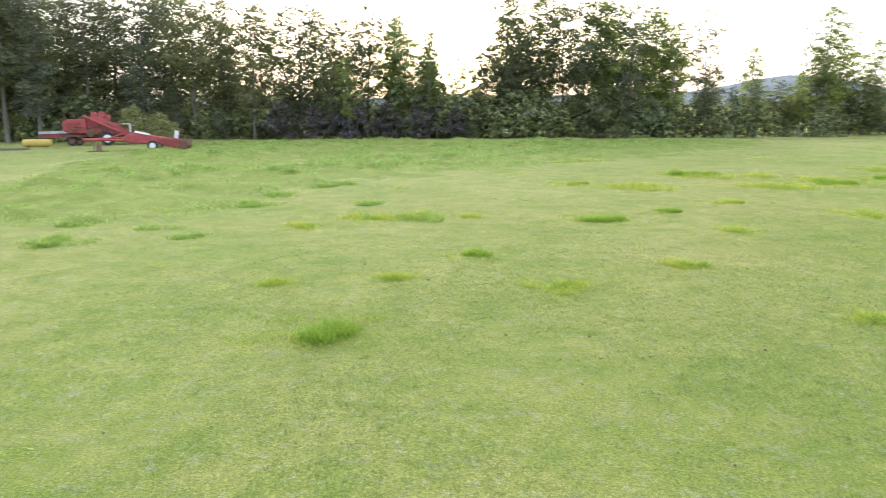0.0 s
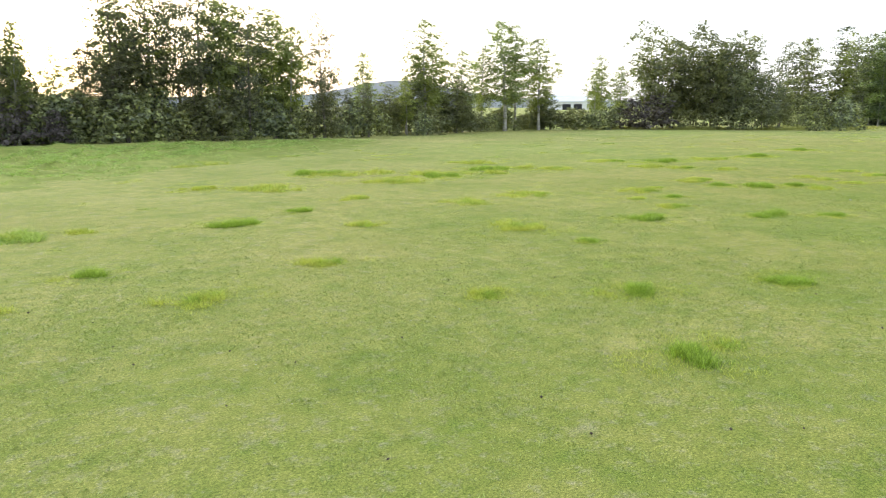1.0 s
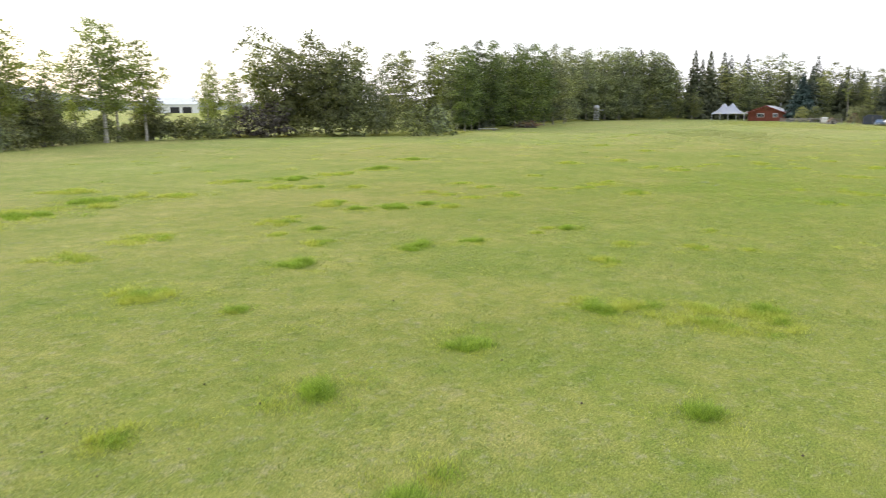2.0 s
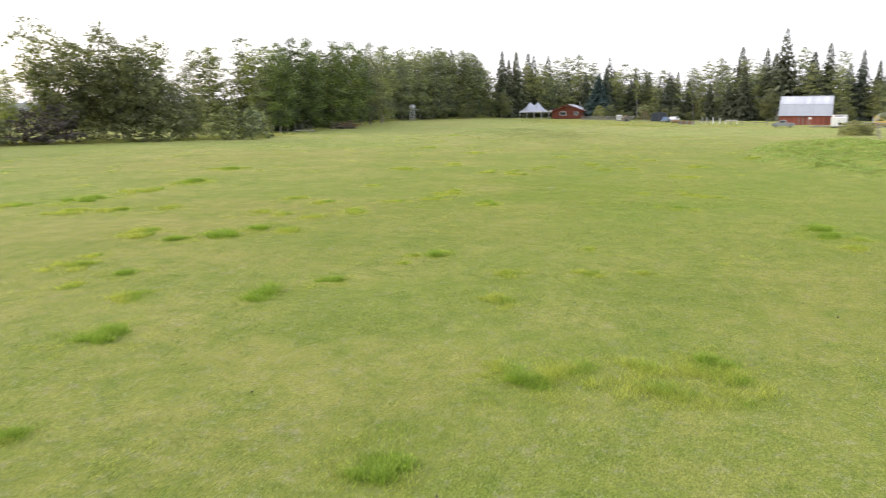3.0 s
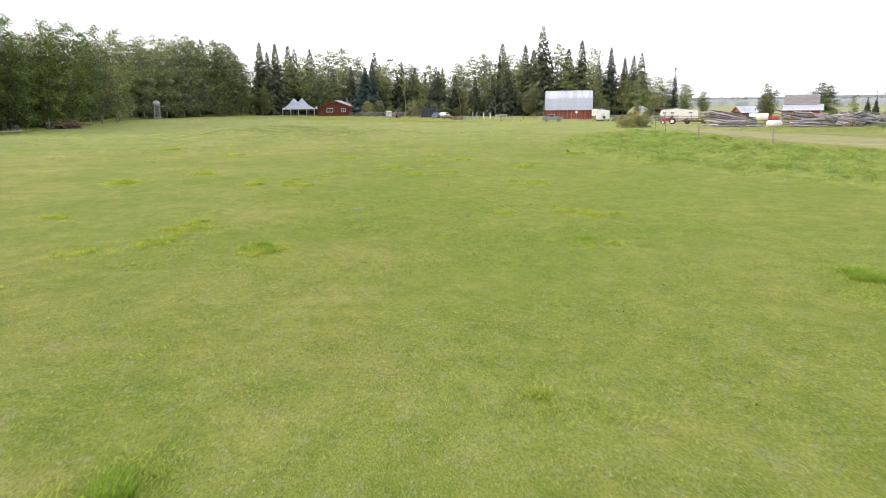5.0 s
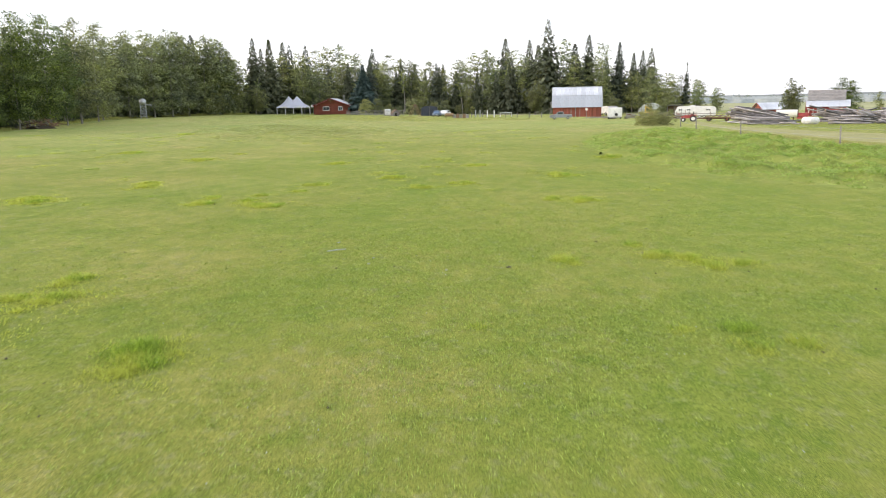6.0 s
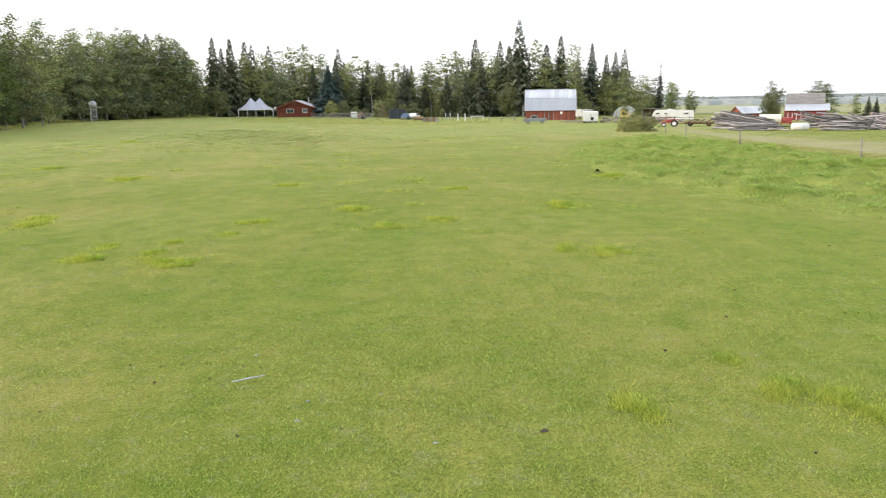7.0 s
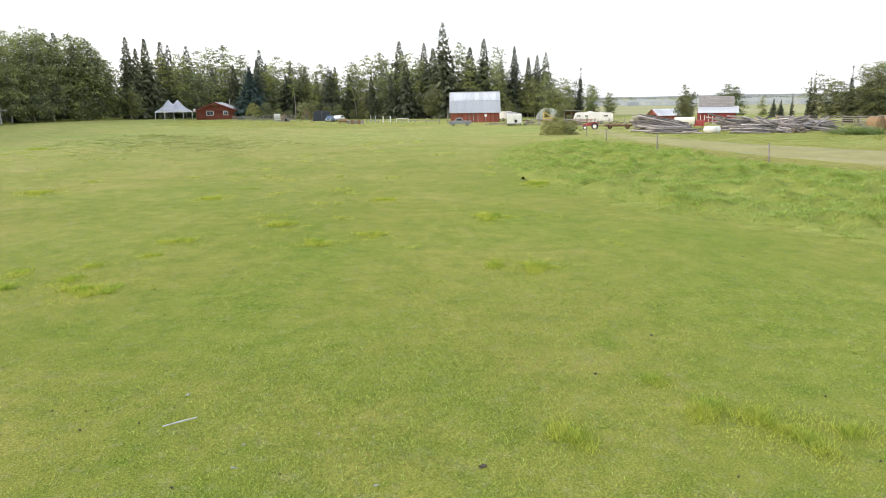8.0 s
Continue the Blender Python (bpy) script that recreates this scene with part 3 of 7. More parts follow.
def plant(kind, x, y, height, wide=1.0, group=""):
    if kind == "a" and (x > 200 or y > 81):
        kind = "A"
    if kind == "a" and x > 98:
        kind = "E" if x < 134 else "e"
    x, y, height = bow(x, y, height)
    trunk, crown = tree_rnd.choice(KINDS[kind])
    name, label, category = WORDS[kind]
    root = thing(name, label, category, x, y, tree_rnd.uniform(0, 360), group, dz=-0.05)
    s = height * (1.0 if kind in "sbt" else 1.06) / UNIT
    root.scale = (s * wide, s * wide, s)
    part("trunk", trunk, None, root)
    part("crown", crown, None, root)
    return root


NORTH_ROW_WEST = (
    ("o", -50, 70, 15.5), ("o", -47.1, 74.8, 15.8), ("o", -44.4, 74.0, 15.5), ("o", -46.5, 66, 14.8), ("a", -49, 72, 15.1), ("o", -41, 67, 15.0), ("a", -43, 71, 14.9),
    ("a", -38, 67, 13.8), ("a", -40, 75, 13.9), ("o", -35, 70, 14.4), ("a", -35, 75, 13.8), ("a", -31, 72, 14.0),
    ("a", -30, 78, 15.4), ("o", -26, 73, 13.8), ("a", -24, 76, 12.9), ("a", -20, 73, 12.8), ("a", -20, 77, 12.6),
    ("a", -55, 77, 15.5), ("a", -54, 81, 16.0), ("a", -50, 81, 15.7), ("a", -49, 84, 15.8), ("a", -46, 83, 15.7),
    ("a", -45, 86, 15.8), ("a", -41, 85, 15.2), ("a", -40, 88, 15.6), ("a", -36, 88, 16.3), ("a", -34, 90, 16.6),
    ("a", -30, 89, 15.0), ("a", -28, 91, 14.7),
)
NORTH_ROW_MID = (
    ("a", -22, 92, 14.1), ("a", -18, 92, 14.3), ("a", -15, 90, 12.5), ("a", -16, 75, 13.4), ("a", -14, 78, 12.1),
    ("a", -11, 74, 10.9), ("a", -10, 77, 11.0), ("p", -6, 77, 11.4), ("p", -5, 76, 10.9), ("p", -2, 74, 9.8),
    ("a", 4, 78, 8.6), ("a", 5, 76, 13.2), ("p", 9, 79, 13.3), ("o", 12, 80, 12.4), ("o", 13, 75, 14.4),
    ("p", 16, 78, 13.9), ("a", 18, 76, 12.1), ("p", 22, 78, 11.8), ("p", 22, 76, 10.6), ("a", 25, 75.5, 11.6),
    ("a", 7, 92, 13.2), ("a", 20, 90, 13.6), ("a", 23, 92, 12.4), ("o", -9, 79, 12.4),
    ("a", -6, 80, 11.9), ("s", -2.3, 79, 10.4), ("p", 6.2, 80, 13.8), ("o", 9.5, 78, 14.0), ("p", 15, 77, 14.2), ("p", 20.5, 77.5, 12.2),
)
BIRCH_ROW = (
    ("p", 31, 79, 8.6), ("w", 35, 80, 5.3), ("p", 38, 83, 6.3), ("p", 39, 80, 12.3), ("p", 42, 83, 10.1),
    ("w", 44, 82, 6.4), ("p", 46, 83, 9.5), ("p", 50, 86, 10.1), ("p", 53, 85, 13.2), ("p", 56, 86, 13.0),
    ("p", 59, 85, 11.4), ("w", 60, 86, 5.6),
)
WILLOW_GROUP = (
    ("p", 68, 85, 8.6), ("p", 71, 87, 10.6), ("p", 75, 88, 9.2), ("p", 76, 84, 13.0), ("w", 79, 82, 15.2), ("w", 83, 81, 14.7),
    ("w", 82, 76, 13.9), ("w", 86, 77, 13.9), ("w", 84, 73, 12.4), ("w", 89, 74, 9.3), ("a", 107, 84, 13.5),
    ("a", 110, 83, 13.9), ("w", 93, 74, 7.6),
)
FOREST_EDGE_NEAR = (
    ("p", 109, 74, 13.5), ("a", 107, 69, 13.8), ("a", 114, 70, 15.2), ("a", 119, 70, 15.4), ("a", 123, 68, 15.2),
    ("a", 130, 67, 15.6), ("a", 138, 67, 16.0), ("a", 149, 69, 15.8), ("a", 159, 69, 16.3), ("a", 166, 68, 16.3),
    ("a", 176, 68, 17.7), ("a", 187, 68, 18.0), ("a", 197, 68, 18.2), ("a", 209, 68, 18.4), ("a", 123, 80, 11.8),
    ("a", 137, 78, 14.3), ("a", 145, 77, 16.0), ("a", 160, 77, 15.3),
)
FOREST_EDGE_FAR = (
    ("a", 170, 74, 16.1), ("a", 177, 74, 17.5), ("a", 184, 73, 17.3), ("a", 190, 72, 18.6), ("a", 195, 71, 18.3),
    ("s", 213, 76, 20.1), ("a", 204, 71, 17.9), ("a", 210, 70, 18.2), ("a", 215, 70, 17.3), ("a", 221, 69, 16.5),
    ("a", 226, 68, 14.3), ("w", 201, 67, 7.2), ("w", 224, 62, 7.7),
)
FOREST_MID = (
    ("s", 233, 66, 20.8), ("s", 238, 63, 20.9), ("s", 241, 66, 18.6), ("s", 254, 62, 21.4), ("s", 259, 61, 20.9),
    ("s", 270, 58, 21.6), ("a", 250, 62, 17.1), ("a", 253, 58, 17.6), ("a", 256, 52, 18.7), ("a", 259, 49, 19.8),
    ("a", 262, 46, 21.0), ("a", 258, 41, 17.8), ("b", 229, 35.3, 13.4), ("s", 233, 34, 15.5), ("s", 253, 35, 19.3), ("s", 257, 34, 15.8),
    ("a", 251, 30, 17.0), ("a", 250, 26, 16.0),
)
FOREST_BACK = (
    ("s", 254, 24, 14.3), ("a", 256, 22, 14.7), ("s", 260, 19, 13.5), ("a", 254, 17, 12.3), ("s", 260, 14, 15.2),
    ("a", 248, 10, 12.3), ("a", 234, 8, 14.4), ("a", 238, 4, 16.7), ("a", 240, 0, 17.7), ("s", 246, -5, 21.5),
    ("a", 234, -6, 16.9), ("s", 237, -11, 20.4), ("s", 233, -13, 18.6), ("a", 231, -8, 15.6), ("s", 223, -14, 24.3),
    ("a", 228, -19, 19.4), ("s", 225, -22, 18.3), ("s", 223, -25, 20.3), ("a", 220, -27, 17.4), ("a", 216, -28, 13.5),
)
FARM_EAST = (
    ("s", 219, -32, 18.0), ("s", 221, -36, 15.4), ("s", 224, -39, 16.1), ("s", 217, -40, 16.3), ("a", 207, -34, 9.8),
    ("a", 204, -36, 10.5), ("a", 202, -41, 8.3), ("a", 207, -40, 7.4), ("t", 211, -47, 12.9), ("p", 206, -48, 7.8),
    ("p", 209, -53, 5.9), ("w", 200, -27, 4.8), ("w", 230, 6, 7.0), ("w", 213, -10, 7.8),
)
FIELD_TREES = (
    ("s", 179, -79, 4.0),
    ("s", 182, -83, 3.8), ("t", 148, -63, 5.1), ("t", 144, -63, 7.8), ("t", 145, -65, 8.6), ("w", 142, -66, 7.6),
    ("t", 144, -70, 9.7), ("a", 140, -69, 9.0), ("a", 140, -72, 9.6), ("a", 141, -75, 9.8), ("t", 143, -78, 10.4),
    ("a", 136, -76, 9.6), ("a", 133, -77, 9.3), ("a", 138, -79, 9.4), ("w", 131, -75, 5.0), ("a", 139, -71, 8.8), ("a", 141, -73, 9.4), ("a", 137, -74.5, 9.2), ("a", 135, -78.5, 9.0), ("w", 139, -67.5, 5.6),
)

for grove, rows in (("trees of the north row", NORTH_ROW_WEST), ("trees of the north row", NORTH_ROW_MID), ("birches by the pasture corner", BIRCH_ROW),
                    ("willows by the pasture corner", WILLOW_GROUP), ("trees of the wood's edge", FOREST_EDGE_NEAR), ("trees of the wood's edge", FOREST_EDGE_FAR),
                    ("trees behind the cabin", FOREST_MID), ("trees behind the barn", FOREST_BACK), ("trees east of the barn", FARM_EAST), ("trees in the far field", FIELD_TREES)):
    taller = 1.08 if grove in ("trees of the north row", "birches by the pasture corner") else 1.0
    for kind, x, y, h in rows:
        plant(kind, x + tree_rnd.uniform(-0.5, 0.5), y + tree_rnd.uniform(-0.5, 0.5), h * taller, tree_rnd.uniform(0.85, 1.15) * (1.2 if rows is BIRCH_ROW else 1.45 if rows is FIELD_TREES and kind in "aw" else 1.0), grove)
        # narrow crowns stand close along the wood's edge
        if kind == "a" and 105 < x < 226 and 66 < y < 79 and h > 12:
            plant("a", x + tree_rnd.uniform(3.2, 5.0), y + tree_rnd.uniform(-0.6, 2.6), h * tree_rnd.uniform(0.84, 1.02), tree_rnd.uniform(0.85, 1.05), grove)

# deeper rows of the wood, behind its edge
for k in range(16):
    f = k / 15
    plant("A", 106 + 100 * f + tree_rnd.uniform(-3, 3), 80 + tree_rnd.uniform(-3, 6), 14.2 + 2.8 * f + tree_rnd.uniform(-1, 1), 1.1, "trees of the wood's edge")
for k in range(22):
    f = k / 21
    plant(tree_rnd.choice("aas"), 248 - 22 * f + tree_rnd.uniform(-4, 10), 66 - 96 * f + tree_rnd.uniform(-3, 3), 13.5 + tree_rnd.uniform(-2, 2.5), 1.15, "trees behind the barn")
# slim aspens and spruces set between the larger trees
for k in range(56):
    f = (k + tree_rnd.random()) / 56
    if f < 0.5:
        x, y = 104 + 220 * f, 70.5 + 4 * f + tree_rnd.uniform(0, 3)
    else:
        x, y = 246 - 56 * (f - 0.5) + tree_rnd.uniform(-2, 4), 60 - 170 * (f - 0.5)
    plant("A" if tree_rnd.random() < 0.72 else "s", x, y, tree_rnd.uniform(9.5, 15.0), 0.95, "slim trees of the wood")
# trees and bushes closing the corner of the wood
for k in range(14):
    plant(tree_rnd.choice("AAs"), 222 + 3.2 * k + tree_rnd.uniform(-2, 2), 73 + tree_rnd.uniform(0, 14), tree_rnd.uniform(12, 17), 1.1, "trees of the wood's edge")
for k in range(9):
    plant("g", 198 + 4.2 * k, 67.5 + tree_rnd.uniform(-0.5, 2.5), tree_rnd.uniform(4.0, 6.5), 0.8, "shrubs of the wood's edge")
# thin pale trunks in front of the dark wood
for tx, ty, th in ((226, 64, 10), (232, 24, 12), (233.5, 6, 13), (232, 2.5, 12), (230.5, -0.5, 13.5), (231, -3.5, 12), (229.5, 8, 10)):
    plant("d", tx, ty, th, 1.0, "pale trunks of the wood's edge")
# pale undergrowth at the foot of the wood behind the yard
for k in range(22):
    plant(tree_rnd.choice("uuy"), 221 + 0.32 * k + tree_rnd.uniform(-2, 2), 33 - 2.3 * k + tree_rnd.uniform(-1, 1), tree_rnd.uniform(2.0, 4.6), 0.8, "undergrowth behind the yard")
# hedges across the fields behind the north row
for k in range(34):
    if not 23 < k < 32:
        plant(tree_rnd.choice("gu"), -75 + 6.4 * k + tree_rnd.uniform(-2, 2), 128 + 0.12 * 6.4 * k + tree_rnd.uniform(-4, 4), tree_rnd.uniform(3.5, 5.5), 1.25, "shrubs of the far hedge")
# shrubs filling the foot of the north row
for k in range(58):
    f = k / 57
    x = -40 + 80 * f
    y = (62 + (x + 52) * 0.42 if x < -24 else 74.5 + 0.03 * x) + tree_rnd.uniform(-0.8, 2.5)
    if x > 18 and k % 3 == 0:
        continue
    plant(tree_rnd.choice("ggu"), x, y, tree_rnd.choice((1.6, 2.4, 3.2, 4.2, 5.2)) * (0.9 if x > 18 else 1.0) * tree_rnd.uniform(0.85, 1.1), tree_rnd.uniform(0.7, 1.1), "shrubs of the north row")
    if tree_rnd.random() < 0.4:
        plant(tree_rnd.choice("paao"), x + tree_rnd.uniform(-2.5, 2.5), y + tree_rnd.uniform(-1.5, 4), tree_rnd.uniform(4.5, 9.0), 0.9, "young trees of the north row")
for k in range(22):
    plant("g", -44 + 3.2 * k + tree_rnd.uniform(-1.5, 1.5), (62.5 + (-44 + 3.2 * k + 52) * 0.42 if 3.2 * k < 20 else 74.5) + tree_rnd.uniform(-0.5, 2), tree_rnd.uniform(2.4, 4.6), tree_rnd.uniform(0.8, 1.2), "shrubs of the north row")
for k in range(30):
    plant("g", -44 + 2.9 * k, 83 + tree_rnd.uniform(0, 5), tree_rnd.uniform(3.0, 5.0), 1.2, "shrubs of the north row")
for k in range(14):
    f = k / 13
    plant(tree_rnd.choice("gu"), 42 + 18 * f, 81 + 6 * f + tree_rnd.uniform(0, 2), tree_rnd.uniform(2.0, 3.4), 1.0, "shrubs of the north row")
# shrubs along the wood's edge
for k in range(30):
    f = k / 29
    # mostly inside the wood, behind its bare trunks; a few at its edge past the tower
    front = f > 0.55 and k % 3 == 0
    plant(tree_rnd.choice("gguu"), 101 + 116 * f, (64.8 if front else 78.0) + 4.0 * f + tree_rnd.uniform(-0.5, 2), tree_rnd.uniform(2.2, 4.2) * (1.0 if front else 1.35), 0.9, "shrubs of the wood's edge")
for k in range(9):
    plant("g", -60 + 2.4 * k, 78 + tree_rnd.uniform(0, 8), tree_rnd.uniform(4.5, 6.5), 1.1, "shrubs of the north row")
for tx, ty in ((-47.6, 68.6), (-43.6, 67.4), (-45.4, 71.0)):
    plant("o", tx, ty, 15.0, 0.9, "trees of the north row")
plant("y", -28.4, 64.4, 3.5, 0.72)
plant("y", -25.9, 64.2, 2.9, 0.85)
plant("y", -24.4, 63.6, 2.0, 0.9)
for tx, ty, th in ((-17, 72, 4.0), (-13.6, 72.5, 3.4), (-10.4, 73, 4.4), (-6.6, 73.2, 3.6), (-2.8, 73.6, 4.2), (0.4, 73.4, 3.0)):
    plant("v", tx, ty, th, 0.85, "purplish shrubs of the north row")
plant("u", 61.2, 85.6, 2.9, 1.3)
plant("u", 64.0, 83.6, 3.1, 1.3)
plant("g", 66.6, 82.2, 2.9, 1.2)
plant("v", 75, 79.5, 4.8, 1.1)
plant("v", 72.3, 81.5, 4.3, 1.1)
plant("u", 69.6, 82.6, 3.2, 1.1)
plant("u", 62.8, 84.8, 2.6, 1.2)
plant("g", 65.2, 83.4, 2.8, 1.2)
plant("y", 68.2, 84.2, 1.8, 1.2)
plant("y", 59.8, 87.6, 1.7, 1.2)
plant("u", 85, 69.3, 4.2, 0.9)
plant("g", 88.6, 64.8, 4.6, 0.9)
plant("g", 90.5, 62.6, 4.3, 0.9)
plant("g", 95.5, 64.6, 3.6, 1.0)
plant("u", 80.5, 73.8, 3.4, 1.2)
plant("u", 77.5, 77.0, 3.0, 1.2)
plant("g", 82.8, 71.5, 3.2, 1.1)
for tx, ty, th in ((214, -34.5, 10.2), (216, -39.5, 10.8), (210, -42.5, 9.6), (213, -46.5, 9.0), (209, -49.5, 7.6), (207, -53.5, 5.6), (205, -38, 7.5)):
    plant("A", tx, ty, th, 1.45, "trees east of the barn")
plant("w", 175.5, -28.6, 3.4, 0.8)
plant("w", 176.5, -31.6, 3.9, 0.8)
plant("u", 170.0, -34.5, 2.4, 1.0)
plant("y", 116.4, -12.2, 1.8, 1.05)
plant("y", 117.0, -13.6, 2.1, 1.05)
plant("y", 116.0, -15.1, 1.75, 1.0)
plant("y", 115.4, -13.2, 1.5, 1.1)
plant("u", 117.6, -14.6, 1.6, 1.0)
plant("w", 149, -45, 6.3, 0.8)
plant("u", 149.5, -44.4, 4.6, 0.5)
plant("E", 188, -73, 7.2, 1.75)
plant("E", 186.4, -74.6, 6.6, 1.6)
plant("A", 172, -72.3, 4.2, 1.3)
plant("u", 171.5, -29.6, 1.8, 0.9)
plant("u", 170.5, -31.6, 1.5, 0.9)


def build_far_woods():
    """Woods so far off that single trees are lost: clumps of leaf-like facets along wandering lines."""
    rng = np.random.default_rng(5)
    centres, spreads = [], []
    for k in range(1500):
        a = rng.uniform(0, math.tau)
        deg = math.degrees(a) % 360
        d = rng.uniform(1100, 2200) if deg > 315 or deg < 25 else rng.uniform(520, 1100)
        if 20 < deg < 75:
            d = rng.uniform(800, 1200)
        h = rng.uniform(4, 8) if deg > 315 or deg < 20 else rng.uniform(9, 17)
        x, y = 40 + d * math.cos(a), 10 + d * math.sin(a)
        for j in range(3):
            centres.append((x + rng.normal() * 3, y + rng.normal() * 3, h * (0.25 + 0.27 * j)))
            spreads.append((3.6 - 0.7 * j, 3.6 - 0.7 * j, h * 0.13))
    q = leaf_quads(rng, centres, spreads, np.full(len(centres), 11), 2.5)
    tagged(new("far_woods", quads("far_woods", q, FAR_LEAF, 3)), "distant line of mixed woods beyond the fields, coloured pale for haze", "woods", kind="stuff")

    # unbroken bushland beyond the hay field: one uneven canopy, its distance and height fitted to the camera's view
    bm = bmesh.new()
    rows = []
    for j, d in enumerate((424, 428, 436, 450, 475, 510, 560, 575)):
        row = []
        for i in range(340):
            a = radians(-46 + 37 * i / 339)
            dd = d + 9 * noise.noise((i * 0.11, 0.0, 2.0)) * (j < 6)
            x, y = 40 + dd * math.cos(a), 10 + dd * math.sin(a)
            lump = noise.noise((x * 0.05, y * 0.05, 1.0)) + 0.7 * noise.noise((x * 0.16, y * 0.16, 4.0)) + 0.5 * noise.noise((i * 0.9, j * 1.3, 7.0))
            z = -0.5 if j in (0, 7) else (2.6 + 0.9 * lump) * (0.55 if j == 1 else 1.0)
            row.append(bm.verts.new((x, y, z)))
        rows.append(row)
    for p, q2 in zip(rows, rows[1:]):
        for i in range(339):
            bm.faces.new((p[i], p[i + 1], q2[i + 1], q2[i]))
    bmesh.ops.recalc_face_normals(bm, faces=bm.faces)
    tagged(part("haze_pale_bushland", bm, FAR_CANOPY, None), "distant bushland beyond the hay field, coloured pale for haze", "bushland", kind="stuff")


build_far_woods()


# ---- farm buildings ----
def board_wall(parent, x0, x1, y, z0, z1, width, mat, name="board", along="x", depth=0.03, top=None):
    """A wall of upright boards as single pieces on one shared mesh per height."""
    n = max(1, round((x1 - x0) / width))
    w = (x1 - x0) / n
    made = {}
    for i in range(n):
        c = x0 + (i + 0.5) * w
        h = round((top(c) if top else z1) - z0, 1)
        if h <= 0.1:
            continue
        if h not in made:
            bm = bmesh.new()
            box(bm, (0, 0, h / 2), (w - 0.015, depth, h) if along == "x" else (depth, w - 0.015, h))
            ob = part(name, bm, mat, parent)
            made[h] = ob.data
        else:
            ob = part(name, made[h], mat, parent)
        ob.location = (c, y, z0) if along == "x" else (y, c, z0)
        ob.rotation_euler = (0, 0, 0)


def roof_sheets(parent, x0, x1, a, b, n, mat, name="roof_sheet", lift=0.03):
    """Roof sheets laid side by side along x on the slope from a to b, each given as (y, z)."""
    w = (x1 - x0) / n
    bm = bmesh.new()
    sheet(bm, [(-w / 2 + 0.01, a[0], a[1]), (w / 2 - 0.01, a[0], a[1]), (w / 2 - 0.01, b[0], b[1]), (-w / 2 + 0.01, b[0], b[1])], -lift)
    slope = Vector((0, b[0] - a[0], b[1] - a[1]))
    up = Vector((1, 0, 0)).cross(slope).normalized()
    up = up if up.z > 0 else -up
    for s in (-0.5, -0.17, 0.17):
        x = s * w + 0.02
        rod(bm, Vector((x, a[0], a[1])) + up * 0.02, Vector((x, b[0], b[1])) + up * 0.02, 0.022, n=5)
    first = part(name, bm, mat, parent)
    for i in range(n):
        ob = first if i == 0 else part(name, first.data, mat, parent)
        ob.location = (x0 + (i + 0.5) * w, 0, 0)


def window(parent, c, w, h, name="window", face=-1, bars=1):
    """A framed window in a wall that faces local -y."""
    bm = bmesh.new()
    box(bm, (c[0], c[1], c[2]), (w, 0.03, h))
    pane = part(name, bm, GLASS, parent)
    bm = bmesh.new()
    for sx in (-1, 1):
        box(bm, (c[0] + sx * w / 2, c[1] + face * 0.03, c[2]), (0.11, 0.06, h + 0.11))
    for sz in (-1, 1):
        box(bm, (c[0], c[1] + face * 0.032, c[2] + sz * h / 2), (w - 0.11, 0.06, 0.11))
    for k in range(bars):
        box(bm, (c[0] + w * ((k + 1) / (bars + 1) - 0.5), c[1] + face * 0.03, c[2]), (0.06, 0.05, h - 0.11))
    part("window_frame", bm, WHITE, pane, "white window frame")
    return pane


